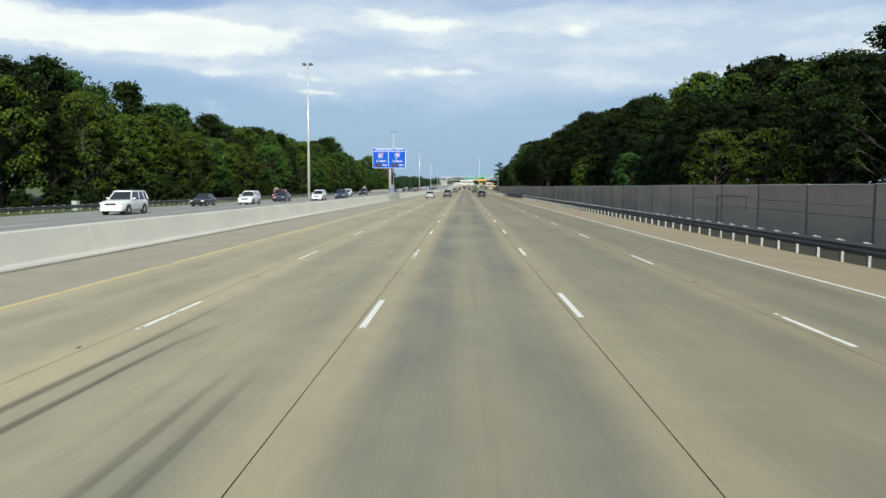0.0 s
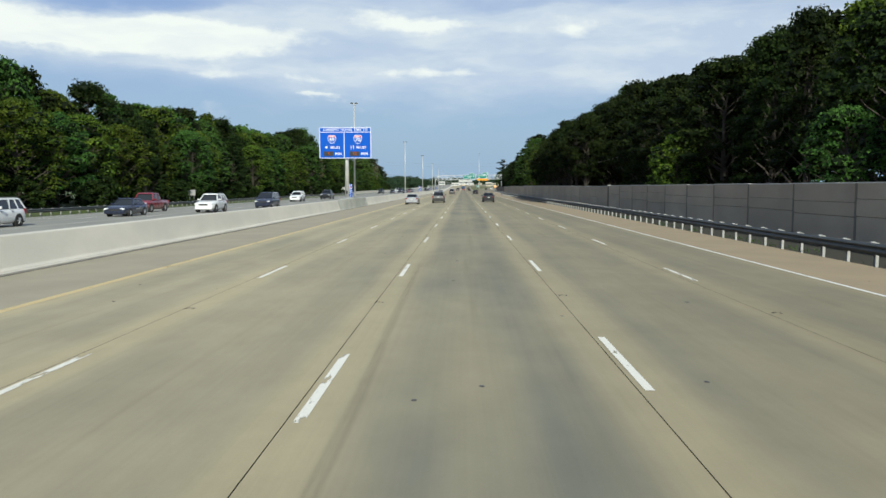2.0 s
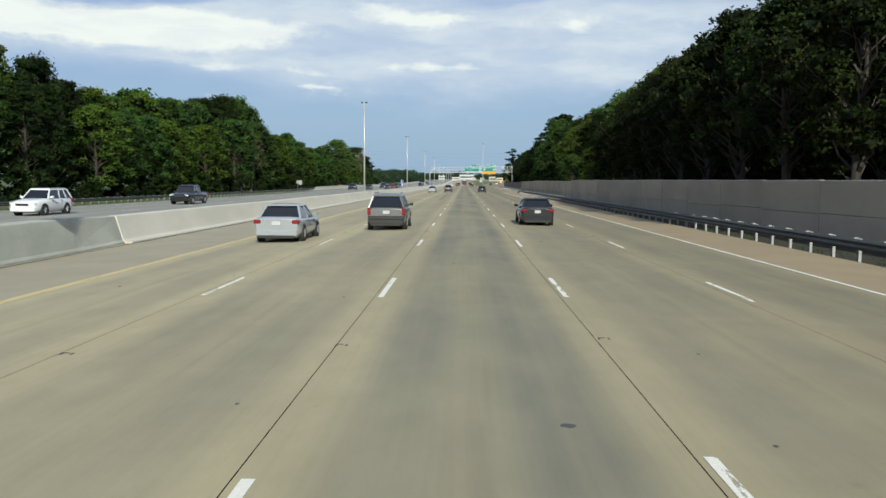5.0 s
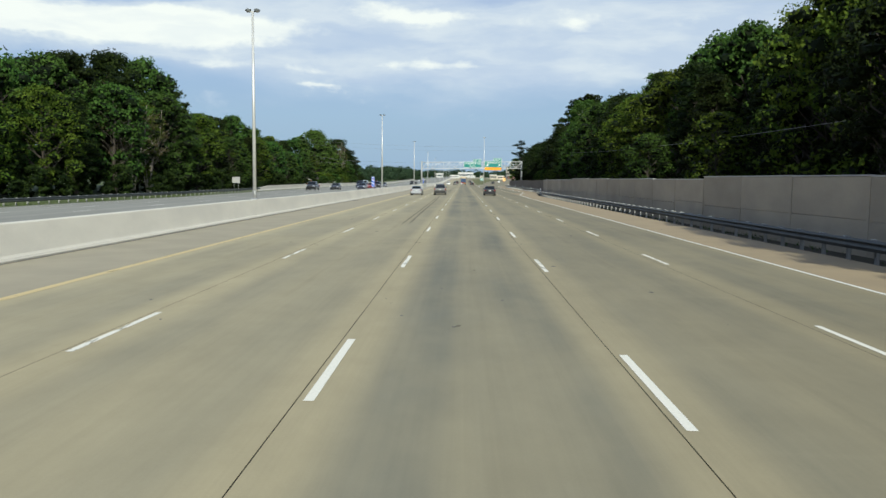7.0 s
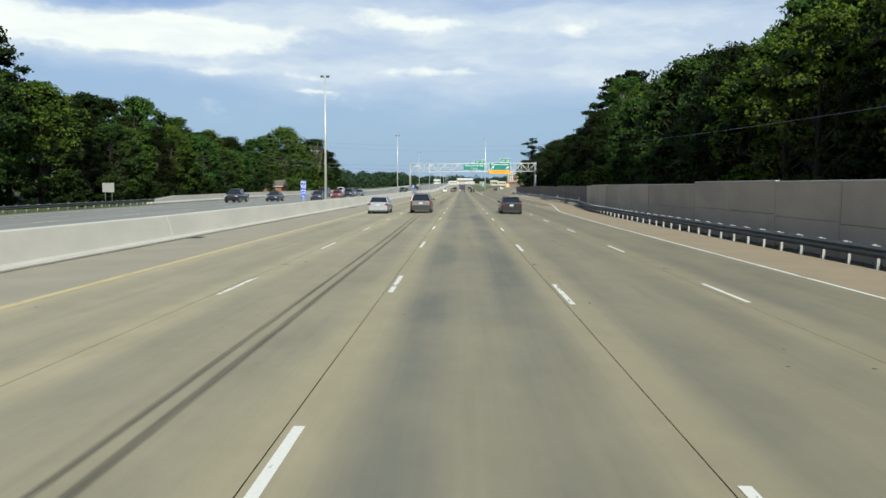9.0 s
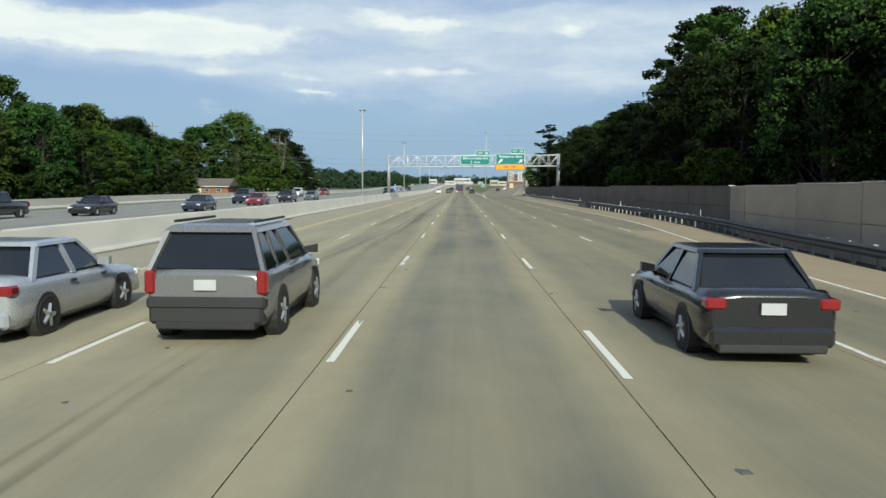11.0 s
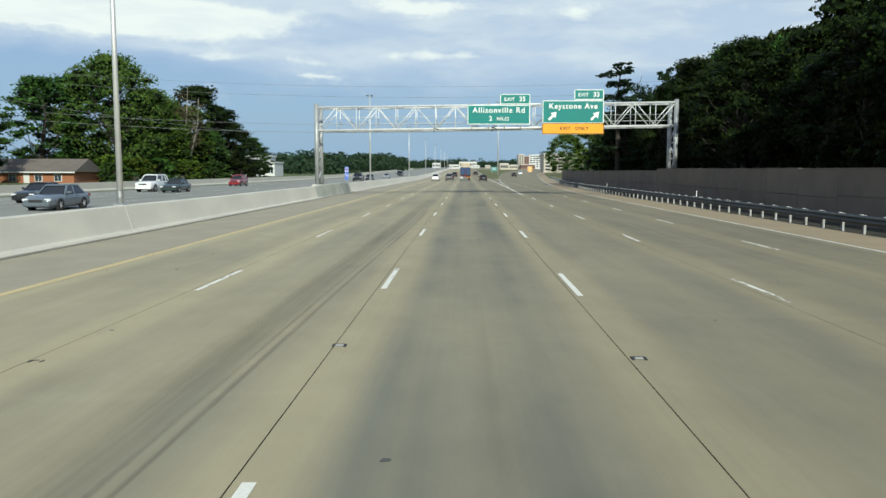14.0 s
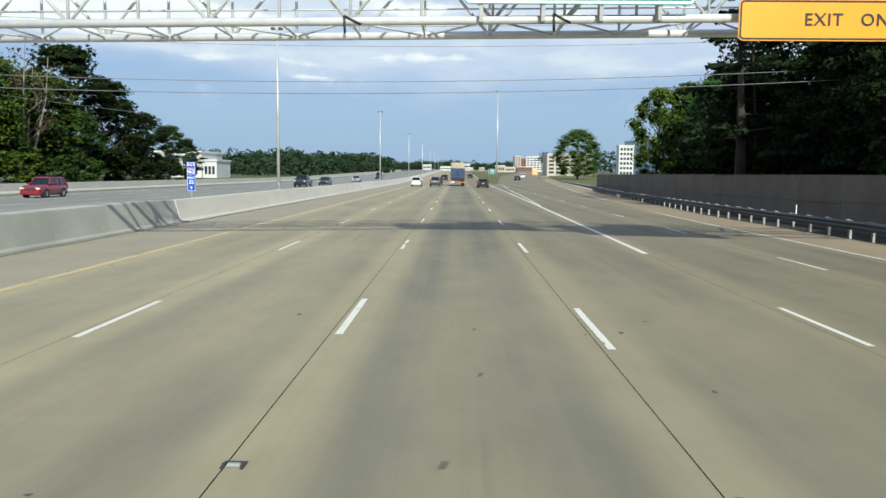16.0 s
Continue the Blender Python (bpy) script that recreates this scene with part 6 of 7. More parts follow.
def car(kind, paint, x, y, z, label, rear_at_y=True, two_tone=False):
    """A car whose tail stands at y; facing away along +y, or, with rear_at_y False, facing back with its nose at y."""
    K = CAR_KINDS[kind]
    L, W, Hh, c, belt, r = K["L"], K["W"], K["H"], K["c"], K["belt"], K["r"]
    hw = W / 2
    base = thing({"van": "minivan", "pickup": "pickup_truck", "sedan": "sedan", "hatch": "hatchback"}.get(kind, "suv"), x, y if rear_at_y else y + L, z, label,
                 {"pickup": "pickup", "van": "minivan"}.get(kind, "car"), "cars on the motorway", rz=0.0 if rear_at_y else 180.0)
    if not rear_at_y:
        base.matrix_basis = pose(x, y + L, z, 0, 0, 180)
    pm = "car_" + paint
    # body: y runs from the tail to the nose
    tail, hood = K["tail"], K["hood"]
    (gt0, gt1, zrt), (gf0, gf1, zrf) = K["glass"]
    st = [(0.0, hw * 0.86, c + 0.16, tail - 0.10), (0.05, hw * 0.93, c + 0.06, tail - 0.03), (0.25, hw * 0.98, c, tail), (max(0.5, gt0), hw, c, max(belt, tail - 0.02)),
          (L * 0.5, hw, c, belt), (gf0, hw, c, belt - 0.01), (gf0 + 0.25, hw * 0.99, c, hood + 0.03), (L - 0.45, hw * 0.96, c, hood - 0.06), (L - 0.14, hw * 0.90, c + 0.02, hood - 0.16), (L, hw * 0.78, c + 0.10, hood - 0.28)]
    bm = bmesh.new()
    loft(bm, [section(*s) for s in st])
    body = part("body", bm, pm, base, smooth=False)
    for p in body.data.polygons:
        p.use_smooth = len(p.vertices) == 4
    # dark wheel wells, then wheels
    tyre, rim = wheel_meshes(r)
    for ya in K["ax"]:
        for s in (-1, 1):
            bm = bmesh.new()
            tube(bm, (s * (hw - 0.20), ya, r), (s * (hw + 0.004), ya, r), r * 1.16, None, 18)
            part("wheel_arch", bm, "black", base, "dark wheel arch")
            w = shared("wheel", tyre, base, (s * (hw - 0.095), ya, r))
            shared("rim", rim, w, (0, 0, 0))
    # cabin: glass all round, roof and pillars in paint
    ins = 0.21
    low = [(-hw + 0.07, gt0), (hw - 0.07, gt0), (hw - 0.07, gf0), (-hw + 0.07, gf0)]
    top = [(-hw + ins + 0.06, gt1), (hw - ins - 0.06, gt1), (hw - ins - 0.06, gf1), (-hw + ins + 0.06, gf1)]
    core = 0.03
    bm = bmesh.new()
    loft(bm, [[(a * 0.96, b + (core if b == gt0 else -core), belt - 0.03) for a, b in low], [(a * 0.95, b + (core if b == gt1 else -core), zrt + 0.01) for a, b in top]])
    part("cabin", bm, "black", base, "dark cabin interior")

    def pane(name, i, j, f0, f1, mat="glass"):
        """One window between two corners of the cabin."""
        P0, P1 = Vector((*low[i], belt + 0.01)), Vector((*low[j], belt + 0.01))
        Q0, Q1 = Vector((*top[i], zrt - 0.02)), Vector((*top[j], zrt - 0.02))
        q = [P0.lerp(P1, f0), P0.lerp(P1, f1), Q0.lerp(Q1, f1), Q0.lerp(Q1, f0)]
        nrm = (q[1] - q[0]).cross(q[3] - q[0]).normalized() * 0.012
        b = bmesh.new()
        loft(b, [[tuple(v) for v in q], [tuple(v - nrm) for v in q]])
        part(name, b, mat, base, "dark tinted window")
    pane("rear_window", 0, 1, 0.05, 0.95)
    pane("windscreen", 2, 3, 0.05, 0.95)
    for i, j in ((1, 2), (3, 0)):
        pane("side_window", i, j, 0.04, 0.48)
        pane("side_window", i, j, 0.53, 0.95)
    bm = bmesh.new()
    e = 0.05
    loft(bm, [[(a + (e if a > 0 else -e), b + (-e if b == gt1 else e), zrt) for a, b in top], [(a + (0.02 if a > 0 else -0.02), b, zrt + 0.05) for a, b in top],
              [(a * 0.93, b + (0.05 if b == gt1 else -0.06), zrt + 0.05 + (Hh - zrt - 0.05) * 0.62) for a, b in top],
              [(a * 0.72, b + (0.22 if b == gt1 else -0.22), Hh) for a, b in top]])
    part("roof", bm, pm, base)
    mid = (gt0 + gf0) / 2
    pillars = [(low[0], top[0]), (low[1], top[1]), (low[2], top[2]), (low[3], top[3])]
    for t in ((mid + 0.1, (gt1 + gf1) / 2 + 0.05),) + (((gt0 + 0.75, gt1 + 0.55),) if kind in ("suv", "large_suv", "van") else ()):
        pillars += [((low[0][0], t[0]), (top[0][0], t[1])), ((low[1][0], t[0]), (top[1][0], t[1]))]
    for a, b in pillars:
        bm = bmesh.new()
        s = 1 if a[0] > 0 else -1
        loft(bm, [[(a[0] + s * 0.015, a[1] - 0.06, belt - 0.03), (a[0] + s * 0.015, a[1] + 0.06, belt - 0.03), (a[0] - s * 0.05, a[1] + 0.05, belt - 0.03), (a[0] - s * 0.05, a[1] - 0.05, belt - 0.03)],
                  [(b[0] + s * 0.02, b[1] - 0.06, zrt + 0.02), (b[0] + s * 0.02, b[1] + 0.06, zrt + 0.02), (b[0] - s * 0.05, b[1] + 0.05, zrt + 0.02), (b[0] - s * 0.05, b[1] - 0.05, zrt + 0.02)]])
        part("pillar", bm, pm, base)
    if kind == "pickup":
        bm = bmesh.new()
        box(bm, -hw + 0.12, hw - 0.12, 0.10, gt0 - 0.08, belt - 0.45, belt + 0.012)
        part("load_bed", bm, "black", base, "dark open load bed")
    # tail
    for s in (-1, 1):
        bm = bmesh.new()
        if kind in ("suv", "large_suv", "van", "pickup", "hatch"):
            box(bm, *sorted((s * (hw * 0.80), s * (hw * 0.965))), -0.035, 0.16, tail - 0.36, tail - 0.02, 0.03)
        else:
            box(bm, *sorted((s * (hw * 0.66), s * (hw * 0.965))), -0.03, 0.20, tail - 0.25, tail - 0.10, 0.03)
        part("tail_lamp", bm, "tail", base, "red tail lamp")
        bm = bmesh.new()
        box(bm, *sorted((s * hw * 0.50, s * hw * 0.90)), L - 0.22, L - 0.035, hood - 0.33, hood - 0.18, 0.03)
        part("headlamp", bm, "head", base, "clear headlamp")
        bm = bmesh.new()
        loft(bm, [[(s * (hw - 0.06), gf0 - 0.25, belt + 0.02), (s * (hw - 0.06), gf0 - 0.15, belt + 0.02), (s * (hw - 0.06), gf0 - 0.15, belt + 0.12), (s * (hw - 0.06), gf0 - 0.25, belt + 0.12)],
                  [(s * (hw + 0.17), gf0 - 0.30, belt + 0.02), (s * (hw + 0.17), gf0 - 0.17, belt + 0.02), (s * (hw + 0.17), gf0 - 0.17, belt + 0.17), (s * (hw + 0.17), gf0 - 0.30, belt + 0.17)]])
        part("side_mirror", bm, "trim" if two_tone else pm, base)
    bm = bmesh.new()
    box(bm, -hw * 0.90, hw * 0.90, -0.06, 0.30, c + 0.04, c + 0.30, 0.05)
    if two_tone:
        box(bm, -hw * 0.94, hw * 0.94, -0.05, 0.40, c + 0.26, c + 0.44, 0.04)
    part("rear_bumper", bm, "trim" if two_tone or kind == "pickup" else pm, base)
    bm = bmesh.new()
    box(bm, -hw * 0.78, hw * 0.78, -0.07, 0.30, c - 0.03, c + 0.09, 0.02)
    part("rear_valance", bm, "black", base, "dark lower valance")
    bm = bmesh.new()
    box(bm, -hw * 0.86, hw * 0.86, L - 0.35, L + 0.03, c + 0.02, c + 0.26, 0.05)
    part("front_bumper", bm, "trim" if two_tone else pm, base)
    bm = bmesh.new()
    box(bm, -hw * 0.46, hw * 0.46, L - 0.10, L + 0.012, hood - 0.40, hood - 0.24, 0.02)
    part("grille", bm, "black", base, "black grille")
    bm = bmesh.new()
    box(bm, -0.16, 0.16, -0.045, -0.01, tail - 0.31, tail - 0.16) if kind == "sedan" else box(bm, -0.16, 0.16, -0.045, 0.02, tail - 0.30, tail - 0.15)
    part("number_plate", bm, "plate", base, "pale number plate")
    bm = bmesh.new()
    box(bm, -hw + 0.16, hw - 0.16, 0.35, L - 0.35, c - 0.04, c + 0.10)
    part("underbody", bm, "black", base)
    for s in (-1, 1):
        for yy in (mid - 0.15, mid + 0.95):
            bm = bmesh.new()
            box(bm, *sorted((s * (hw - 0.015), s * (hw + 0.02))), yy, yy + 0.16, belt - 0.16, belt - 0.12)
            part("door_handle", bm, "trim", base)
    if kind in ("suv", "large_suv"):
        for s in (-1, 1):
            bm = bmesh.new()
            tube(bm, (s * (hw - 0.32), gt1 + 0.15, Hh + 0.03), (s * (hw - 0.32), gf1 - 0.1, Hh + 0.03), 0.022, None, 6)
            part("roof_rail", bm, "trim", base)
    return base


# traffic going the same way
car("sedan", "silver", -7.35, 161, crown(7.3), "silver sedan with red tail lamps in the inner lane")
car("suv", "grey", -3.85, 168, crown(3.8), "grey sport utility car with roof rails and red lamps", two_tone=True)
car("sedan", "black", 3.75, 173, crown(3.7), "black sedan with dark windows in the outer lane")
car("sedan", "black", 3.9, 306, crown(3.9), "black sedan with a pale plate in the outer lane")
car("suv", "grey", -3.8, 307, crown(3.6), "grey sport utility car with dark bumper and red lamps", two_tone=True)
car("sedan", "silver", -7.5, 307, crown(7.5), "pale silver sedan in the inner lane")
car("hatch", "black", -4.0, 583, crown(4.0), "small black hatchback seen from behind")
car("sedan", "black", 4.0, 553, crown(3.9), "black sedan with red tail lamps in the outer lane")
car("suv", "white", -7.5, 566, crown(7.5), "white sport utility car in the inner lane")
car("suv", "grey", -4.0, 562, crown(4.0), "grey sport utility car far ahead", two_tone=True)
car("suv", "black", -3.8, 640, crown(3.6) + rise(642), "black sport utility car far ahead")
car("sedan", "bright_red", -3.9, 668, crown(3.6) + rise(670), "bright red sedan far ahead")
car("sedan", "black", 4.2, 690, crown(3.6) + rise(692), "small dark sedan far ahead")
car("sedan", "black", 18.2, 664, rise(666) - 0.22, "dark sedan leaving on the exit ramp")
car("suv", "white", 24.5, 720, rise(722) - 0.27, "white sport utility car far along the exit ramp")
# oncoming traffic
for kind, paint, x, y, label in (
        ("large_suv", "white", -27.6, 59.5, "large white sport utility truck with oncoming headlamps"), ("sedan", "black", -31.2, 89, "black oncoming sedan with bright headlamps"),
        ("sedan", "navy", -27.7, 114, "dark blue oncoming sedan"), ("suv", "white", -24.0, 124, "white oncoming sport utility car"),
        ("suv", "white", -27.5, 95.5, "white oncoming sport utility car on the middle lane"), ("pickup", "red", -30.6, 125, "dark red oncoming pickup truck"),
        ("van", "navy", -22.9, 140.5, "dark navy minivan coming the other way"), ("suv", "white", -27.7, 179, "small white sport utility car coming the other way"),
        ("pickup", "black", -27.2, 204, "black oncoming pickup truck"), ("pickup", "black", -31.4, 344, "black pickup truck coming the other way"),
        ("sedan", "black", -27.7, 351, "black oncoming sedan on the middle lane"),
        ("sedan", "navy", -23.4, 362, "low dark blue coupe coming the other way"), ("sedan", "red", -23.8, 383.5, "dark red oncoming sedan near the median"),
        ("suv", "black", -24.2, 401, "black oncoming sport utility car"), ("large_suv", "navy", -27.9, 392, "dark blue oncoming sport utility truck"),
        ("sedan", "pewter", -24.4, 419, "pewter grey oncoming sedan near the median"),
        ("sedan", "black", -31.3, 429.5, "black oncoming sedan on the outer lane"),
        ("large_suv", "white", -35.2, 459, "boxy white sport utility truck coming the other way"), ("sedan", "green", -31.5, 456.5, "dark green oncoming sedan"),
        ("suv", "red", -34.9, 491, "dark red oncoming sport utility car"), ("pickup", "black", -24.0, 545, "black oncoming pickup truck far off"),
        ("sedan", "black", -23.6, 563, "black oncoming sedan far off"), ("sedan", "silver", -24.2, 610, "silver oncoming sedan far off"),
        ("suv", "black", -24.0, 660, "black oncoming sport utility car far off"),
        ("suv", "black", -28.0, 700, "dark oncoming sport utility car far off"), ("sedan", "white", -31.4, 740, "white oncoming sedan far off")):
    car(kind, paint, x, y, far_height(x, y), label, rear_at_y=False)


def flatbed_truck(x, y):
    """A lorry with a tarpaulined load and timber on top."""
    t = thing("flatbed_truck", x, y, 0.0, "lorry with blue tarpaulined load and pale timber on top", "truck", rz=0.0)
    bm = bmesh.new()
    box(bm, -1.28, 1.28, 0.0, 12.0, 1.12, 1.32, 0.03)
    part("deck", bm, "black", t, "dark worn deck")
    for s in (-1, 1):
        bm = bmesh.new()
        box(bm, s * 0.45 - 0.08, s * 0.45 + 0.08, 0.4, 15.0, 0.80, 1.10)
        part("frame_rail", bm, "black", t)
        bm = bmesh.new()
        box(bm, *sorted((s * 0.02, s * 1.24)), 0.2, 8.0, 1.33, 3.15, 0.07)
        part("tarpaulin_load", bm, "tarp", t, "blue tarpaulined stack")
        bm = bmesh.new()
        box(bm, *sorted((s * 0.95, s * 1.15)), -0.04, 0.02, 0.92, 1.02)
        part("tail_lamp", bm, "tail", t, "red tail lamp")
        bm = bmesh.new()
        box(bm, *sorted((s * 0.62, s * 1.2)), 0.5, 0.53, 0.25, 0.95)
        part("mud_flap", bm, "black" if s > 0 else "plate", t)
        bm = bmesh.new()
        tube(bm, (s * 1.25, 0.1, 1.3), (s * 1.25, 0.1, 4.35), 0.05, None, 6)
        part("stake", bm, "wood_pole", t)
        bm = bmesh.new()
        box(bm, *sorted((s * 0.55, s * 1.25)), -0.02, 0.10, 0.62, 0.78, 0.02)
        part("bumper_bar", bm, "sign_yellow" if s > 0 else "sign_white", t, "painted underride bar")
    for i in range(5):
        for j in range(2):
            bm = bmesh.new()
            box(bm, -1.17 + 0.47 * i, -1.17 + 0.47 * i + 0.44, 0.3, 7.2, 3.18 + 0.50 * j, 3.66 + 0.50 * j, 0.015)
            part("timber_bundle", bm, "pale_lumber", t)
    tyre, rim = wheel_meshes(0.5)
    for ya in (1.4, 2.7, 10.4, 14.6):
        for s in (-1, 1):
            w = shared("wheel", tyre, t, (s * 1.02, ya, 0.5))
            w.scale = (1.6, 1, 1)
            shared("rim", rim, w, (0, 0, 0))
    bm = bmesh.new()
    box(bm, -1.2, 1.2, 12.6, 15.2, 0.8, 2.95, 0.12)
    part("cab", bm, "car_bright_red", t, "red cab")
    bm = bmesh.new()
    box(bm, -1.0, 1.0, 12.57, 12.60, 1.9, 2.6)
    part("cab_window", bm, "glass", t)


flatbed_truck(-0.1, 566)


# ---- single trees that stand out ----
for kind, k, x, y, h, wide, label in (
        ("great", 0, -63.5, 514, 22.8, 1.0, "big spreading maple with a rounded crown"), ("oak", 1, -72, 506, 18.0, 1.35, "broad oak beside the house"),
        ("maple", 2, -57, 521, 13.5, 1.25, "yellow green maple near the far wall"), ("great", 0, -61, 528, 17.0, 1.2, "green maple near the far wall"),
        ("oak", 0, -58.5, 544, 20.5, 1.45, "dark oak behind bare limbs"), ("maple", 3, -53.5, 536, 10.5, 1.4, "yellow green bushy tree near the far wall"),
        ("oak", 2, -57, 557, 14.0, 1.4, "dark bushy tree near the far wall"), ("oak", 0, -57, 568, 12.5, 1.4, "dark bushy tree near the far wall"),
        ("oak", 1, -57, 580, 11.0, 1.5, "dark bushy tree near the far wall"), ("oak", 2, -58, 592, 8.5, 1.6, "low dark tree near the far wall"),
        ("maple", 1, -80, 482, 17.0, 1.3, "green maple behind the house"), ("maple", 3, -84, 468, 15.0, 1.3, "green maple behind the house"),
        ("oak", 1, -92, 500, 18.0, 1.3, "broad oak behind the house"), ("maple", 0, -88, 488, 17.0, 1.3, "green maple behind the house"),
        ("maple", 2, -76, 462, 13.0, 1.2, "green maple behind the timber pole"), ("oak", 2, -70, 448, 13.0, 1.2, "dark oak behind the timber pole"),
        ("maple", 1, -78, 444, 15.0, 1.3, "green maple behind the timber pole"), ("maple", 0, -62, 440, 14.5, 1.2, "green maple at the wood's end"),
        ("maple", 0, -71, 517, 20.0, 1.3, "green maple behind the big one"), ("oak", 1, -64, 531, 18.5, 1.3, "oak behind the big maple"), ("maple", 3, -97, 492, 17, 1.3, "green maple behind the house"),
        ("maple", 1, -66, 452, 13.5, 1.3, "green maple behind the timber pole"), ("oak", 1, -74, 474, 14.0, 1.3, "broad oak behind the house"),
        ("maple", 0, -84, 452, 15.5, 1.3, "green maple behind the timber pole"), ("maple", 3, -70, 484, 13.5, 1.2, "green maple behind the house"),
        ("maple", 2, -57, 534, 15.5, 1.2, "yellow green maple near the far wall"), ("oak", 0, -55, 549, 16.0, 1.3, "dark oak near the far wall"),
        ("shrub", 1, -60, 506, 5.0, 1.5, "leafy shrub below the big maple"), ("shrub", 0, -56, 514, 4.6, 1.6, "leafy shrub below the big maple"),
        ("shrub", 2, -64, 508, 4.8, 1.6, "dark leafy shrub below the big maple"), ("shrub", 1, -53, 521, 4.4, 1.6, "yellow green shrub behind the far wall"),
        ("shrub", 0, -54, 537, 4.6, 1.6, "leafy shrub behind the far wall"), ("shrub", 2, -53, 554, 4.6, 1.6, "leafy shrub behind the far wall"),
        ("shrub", 2, -68, 504, 4.2, 1.6, "dark leafy shrub beside the house"), ("shrub", 0, -57, 500, 3.6, 1.5, "leafy shrub beside the house"),
        ("shrub", 1, -58, 452, 3.6, 1.4, "low leafy shrub near the house"), ("shrub", 0, -62, 470, 3.4, 1.5, "low leafy shrub near the house"), ("shrub", 1, -57, 508, 4.5, 1.4, "yellow green shrub near the house"),
        ("shrub", 0, -50, 528, 4.2, 1.6, "leafy shrub behind the far wall"), ("shrub", 2, -50, 546, 4.2, 1.6, "leafy shrub behind the far wall"), ("shrub", 2, -51, 562, 4.5, 1.6, "leafy shrub behind the far wall")):
    place_tree(P[kind][k], x, y, 0, h / (5.0 if kind == "shrub" else H0), y * 0.7, label, "trees by the house", wide)
place_tree(P["bare"][0], -55.5, 527, 0, 1.28, 0.5, "half dead tree with pale bare limbs", "trees by the house")
place_tree(P["bare"][1], -49, 300, -0.3, 1.0, 0.5, "thin bare tree at the wood's edge", "trees along the north verge")
place_tree(P["bare"][0], -48.5, 305, -0.3, 0.9, 1.5, "thin bare tree at the wood's edge", "trees along the north verge")
place_tree(P["ragged"][0], 23.8, 493, -0.3, 17.5 / H0, 0.6, "ragged open conifer standing over the noise wall", "trees behind the noise wall", 1.1)
for x, y, h in ((26.0, 456, 13.5), (27.0, 469, 15.8), (29.5, 478, 17)):
    place_tree(P["fine_oak"][int(y) % 3], x, y, -0.3, h / H0, y, "dark oak standing tall behind the noise wall", "trees behind the noise wall", 1.1)
place_tree(P["pine"][0], 22.4, 491, -0.3, 18.3 / H0, 0.6, "open conifer with flat tiers of boughs over the noise wall", "trees behind the noise wall", 1.55)
place_tree(P["hemlock"][0], 27, 482, -0.3, 16.0 / H0, 2.6, "dark conifer behind the noise wall", "trees behind the noise wall", 1.1)
for x, y, h in ((31.0, 401, 24.5), (33.5, 407, 25.5), (31.5, 394, 24), (34, 399, 26), (30, 388, 22.5)):
    place_tree(P["airy"][int(y) % 2], x, y, -0.3, h / H0, y, "tall open tree with sky showing between its branches", "trees behind the noise wall", 1.2)
for x, y, h in ((17.9, 168, 13), (17.7, 175, 13), (17.4, 182, 13.5), (17.2, 188, 12.5), (17.0, 194, 12.5), (16.9, 200, 12), (16.8, 206, 11.5), (16.8, 212, 11), (16.8, 219, 10),
                (25.0, 418, 14.5), (25, 376, 14), (25, 405, 11)):
    place_tree(P["leaning"][int(y) % 2], x, y, -0.3, h / H0, y, "dark oak leaning over the noise wall", "trees behind the noise wall", 1.05)
for x, y, h, k in ((27.0, 521, 13.5, 2), (30.5, 529, 13, 0), (28.2, 512, 14, 1), (25.5, 505, 12, 0), (34, 520, 15, 1)):
    place_tree(P["maple"][k], x, y, -0.3, h / H0, y * 0.3, "green maple at the wood's end", "trees behind the noise wall", 1.05)
place_tree(P["maple"][2], 22.0, 515, -0.3, 12.2 / H0, 1.2, "yellow green tree in the sun at the wood's end", "trees behind the noise wall", 0.85)
place_tree(P["bare"][1], 27.5, 164, -0.3, 0.9, 0.9, "half dead tree leaning over the noise wall", "trees behind the noise wall")
place_tree(P["great"][0], 42.6, 705, rise(705) - 0.2, 17.6 / H0, 0.7, "lone rounded tree beyond the exit ramp", "trees beyond the ramp", 1.12)


def scatter(label, spots, name):
    """Far trees joined into one sheet of foliage."""
    rnd = random.Random(9)
    lobes = []
    for x, y, h, w in spots:
        for _ in range(7):
            r = w * rnd.uniform(0.35, 0.65)
            lobes.append((x + rnd.uniform(-w, w), y + rnd.uniform(-w, w) * 0.5, rise(y) + h * rnd.uniform(0.05, 0.80), max(r, h * 0.25), 0.8))
    me = leaf_cloud(lobes, len(lobes) * 70, 1.6, rnd, sprays=1)
    me.materials.append(M["leaf_haze"])
    tagged(new(name, me), label, "trees", kind="stuff")


far = []
rf = random.Random(3)
for i in range(70):
    far.append((rf.uniform(-330, -48), rf.uniform(880, 1050), rf.uniform(9, 15), rf.uniform(5, 9)))
for i in range(30):
    far.append((rf.uniform(-130, -52), rf.uniform(680, 800), rf.uniform(6, 10), rf.uniform(4, 7)))
for i in range(60):
    far.append((rf.uniform(60, 420), rf.uniform(900, 1200), rf.uniform(9, 16), rf.uniform(5, 9)))
for i in range(75):
    far.append((-190 + 5.2 * i + rf.uniform(-4, 4), rf.uniform(1500, 1750), rf.uniform(9, 12), rf.uniform(9, 14)))
for i in range(34):
    far.append((-100 + 1.75 * i + rf.uniform(-2, 2), rf.uniform(840, 930), rf.uniform(8.5, 12.5), rf.uniform(5, 8)))
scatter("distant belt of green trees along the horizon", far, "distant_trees")


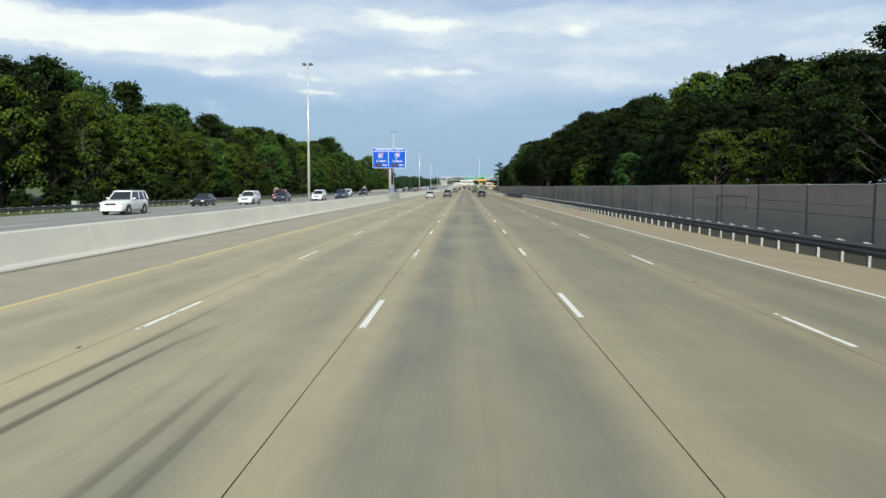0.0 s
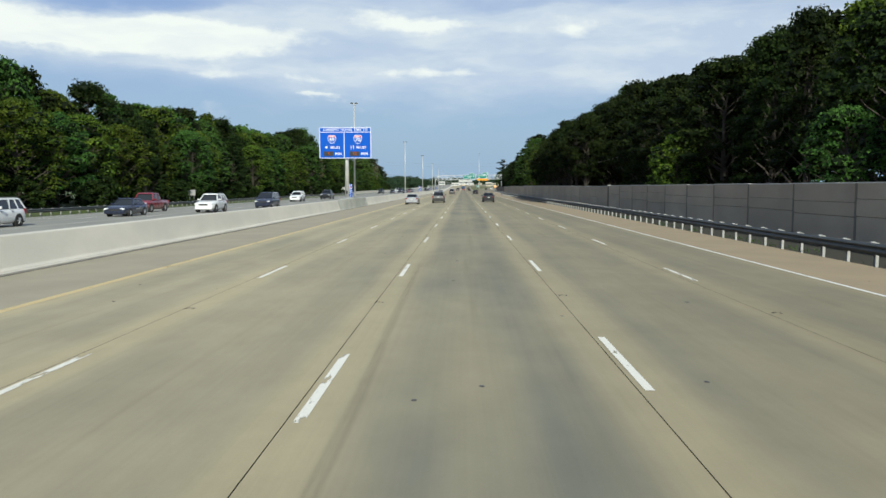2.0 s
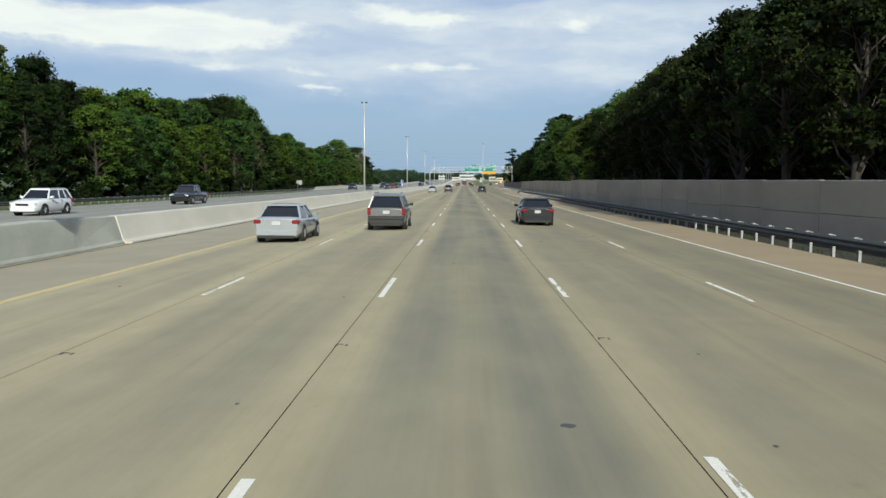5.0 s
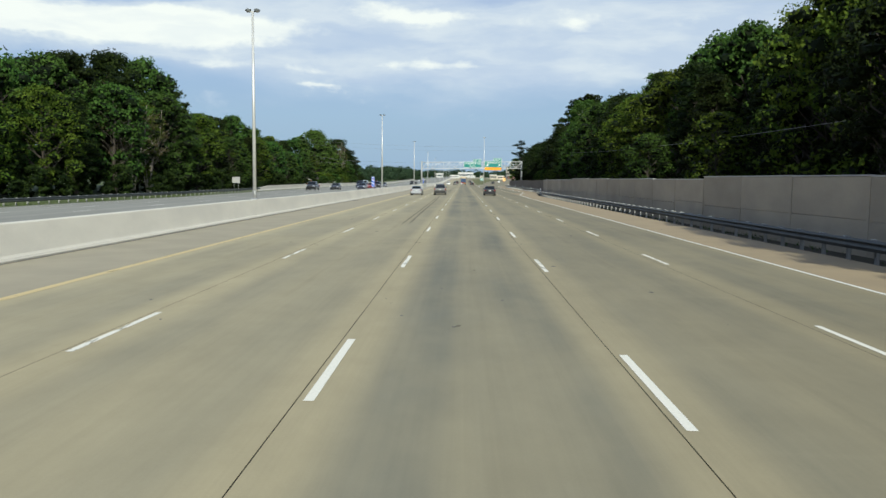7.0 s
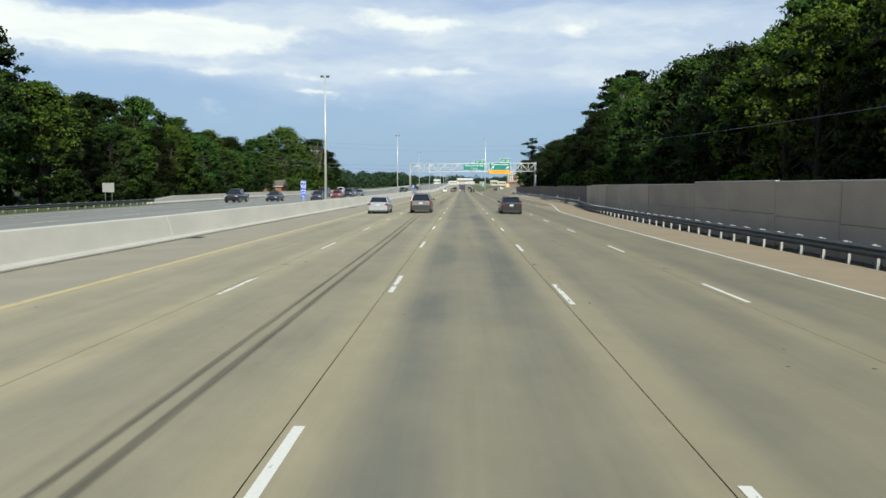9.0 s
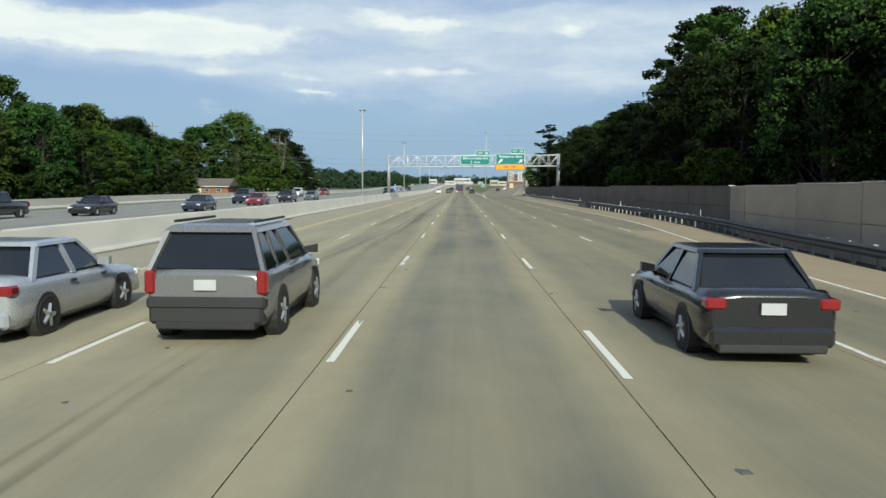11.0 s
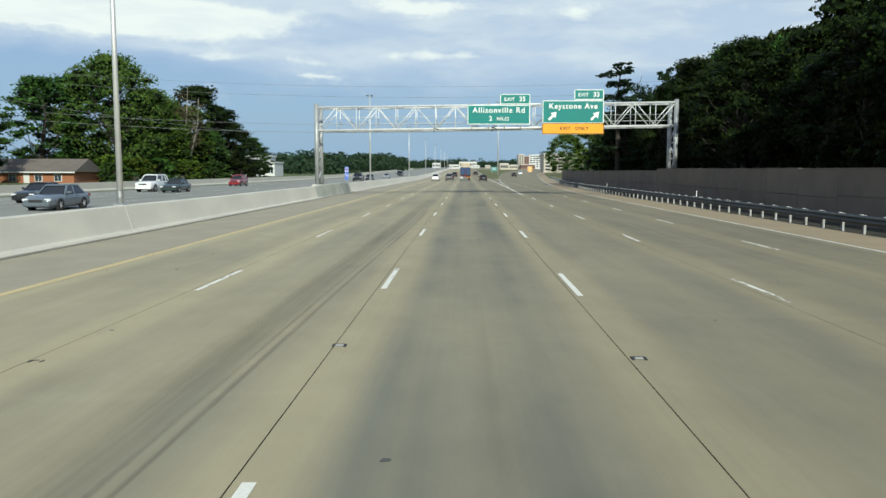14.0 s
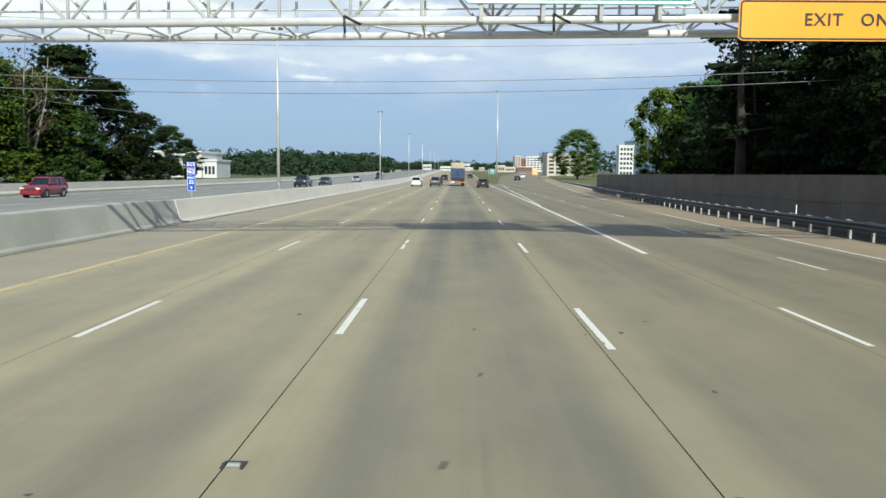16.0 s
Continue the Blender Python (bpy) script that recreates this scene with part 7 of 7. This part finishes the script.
# ---- buildings ----
def window_grid(parent, x0, x1, z0, z1, y, cols, rows, fx=0.7, fz=0.55, mat="window"):
    for i in range(cols):
        for j in range(rows):
            cx, cz = x0 + (x1 - x0) * (i + 0.5) / cols, z0 + (z1 - z0) * (j + 0.5) / rows
            w, h = (x1 - x0) / cols * fx / 2, (z1 - z0) / rows * fz / 2
            bm = bmesh.new()
            box(bm, cx - w, cx + w, y - 0.06, y + 0.05, cz - h, cz + h, 0.02)
            part("window", bm, mat, parent)


def house():
    h = tagged(new("house"), "low brick house with a shingled roof and white trim", "house")
    x0, x1, y0, y1 = -74.5, -59.2, 491, 499
    bm = bmesh.new()
    box(bm, x0, x1, y0, y1, -0.3, 2.05)
    part("wall", bm, "brick", h, "orange brown brick wall")
    bm = bmesh.new()
    loft(bm, [[(x0 - 0.5, y0 - 0.6, 2.02), (x0 - 0.5, y1 + 0.6, 2.02), (x0 - 0.5, (y0 + y1) / 2, 4.05)], [(x1 + 0.5, y0 - 0.6, 2.02), (x1 + 0.5, y1 + 0.6, 2.02), (x1 + 0.5, (y0 + y1) / 2, 4.05)]])
    part("roof", bm, "shingle", h, "grey brown shingled roof")
    bm = bmesh.new()
    box(bm, x0 - 0.5, x1 + 0.5, y0 - 0.66, y0 - 0.61, 1.86, 2.06)
    part("gutter", bm, "white_wall", h, "white gutter board")
    for cx in (-72, -68.6, -64.6, -61.6):
        bm = bmesh.new()
        box(bm, cx - 0.6, cx + 0.6, y0 - 0.07, y0 + 0.02, 0.55, 1.65, 0.02)
        w = part("window", bm, "white_wall", h, "white window frame")
        bm = bmesh.new()
        box(bm, cx - 0.5, cx - 0.03, y0 - 0.09, y0 - 0.075, 0.64, 1.56)
        box(bm, cx + 0.03, cx + 0.5, y0 - 0.09, y0 - 0.075, 0.64, 1.56)
        part("pane", bm, "window", w)
    bm = bmesh.new()
    box(bm, -66.9, -66.0, y0 - 0.06, y0 + 0.02, -0.2, 1.8, 0.02)
    part("door", bm, "white_wall", h, "white front door")


house()


def block(name, label, x0, x1, y0, y1, z1, mat, cols, rows, roof=True, glass="window"):
    z0 = rise(y0) - 0.6
    b = tagged(new(name), label, "building", "buildings in the distance")
    bm = bmesh.new()
    box(bm, x0, x1, y0, y1, z0, z1)
    part("wall", bm, mat, b)
    bm = bmesh.new()
    box(bm, x0 - 0.3, x1 + 0.3, y0 - 0.3, y1 + 0.3, z1, z1 + 0.5)
    part("roof", bm, "white_wall" if roof else mat, b)
    if cols:
        window_grid(b, x0 + 0.4, x1 - 0.4, z0 + 1, z1 - 0.4, y0, cols, rows, mat=glass)
    return b


block("shop", "low white commercial building with a flat roof", -84, -67.2, 630, 648, 7.0, "white_wall", 3, 2)
block("shop", "low white commercial building beside the motorway", -66.9, -63.2, 630, 642, 4.8, "white_wall", 3, 1)
block("apartment_building", "tall beige and rust apartment building in the distance", 57, 63, 1200, 1225, 19.8, "beige_wall", 2, 7)
block("apartment_building", "rust red apartment wing in the distance", 63.2, 68.5, 1202, 1225, 18.0, "red_wall", 2, 6)
block("apartment_building", "low rust red apartment wing in the distance", 58, 73, 1180, 1196, 9.0, "red_wall", 6, 3)
block("apartment_building", "tall white apartment building in the distance", 68.7, 86, 1204, 1228, 19.5, "white_wall", 5, 6)
block("office_building", "banded grey office block in the distance", 44.5, 67, 815, 835, 12.0, "beige_wall", 6, 5)
block("office_building", "banded white office block beyond the trees", 77, 84, 800, 806, 16.0, "white_wall", 4, 6)
block("office_building", "curved blue glass office tower beyond the trees", 84.3, 95, 800, 822, 18.6, "blue_glass", 5, 6, glass="window")
for x, y, w, h in ((-16.1, 1150, 10.6, 8.3), (6.7, 1250, 9.8, 8.2), (28.1, 1000, 6.9, 8.1), (37.7, 1040, 7.5, 7.3), (-39.1, 1300, 9.3, 11.5), (-7.7, 1420, 23.7, 14.5), (24.5, 1300, 5.8, 8.7)):
    block("warehouse", "low pale commercial building on the horizon", x, x + w, y, y + 15, h, "white_wall" if w > 8 else "beige_wall", max(3, int(w / 1.6)), 1)


def roadside_sign(x, y, z0, z1, w, mat, label):
    s = tagged(new("road_sign"), label, "road sign")
    for d in (-0.3 * w, 0.3 * w):
        rod("post", (x + d, y, rise(y) - 0.8), (x + d, y, z1), 0.06, "steel", s, 6)
    panel_sign(s, x - w / 2, x + w / 2, z0, z1, y - 0.08, mat, rim=0.06)
    for j in range(2):
        bm = bmesh.new()
        box(bm, x - w * 0.3, x + w * 0.3, y - 0.10, y - 0.09, z0 + (z1 - z0) * (0.3 + 0.35 * j), z0 + (z1 - z0) * (0.42 + 0.35 * j))
        part("lettering", bm, "sign_white", s)


roadside_sign(12.9, 722, 2.2, 4.1, 2.6, "sign_green", "small green exit sign in the grass wedge")
roadside_sign(27.0, 700, 2.0, 4.2, 1.9, "sign_yellow", "yellow warning sign beside the exit ramp")
bm = bmesh.new()
box(bm, -43.6, -43.0, 84.5, 85.2, -0.7, 0.55, 0.03)
tagged(part("utility_box", bm, "water_box"), "pale green utility cabinet behind the guard rail", "cabinet")
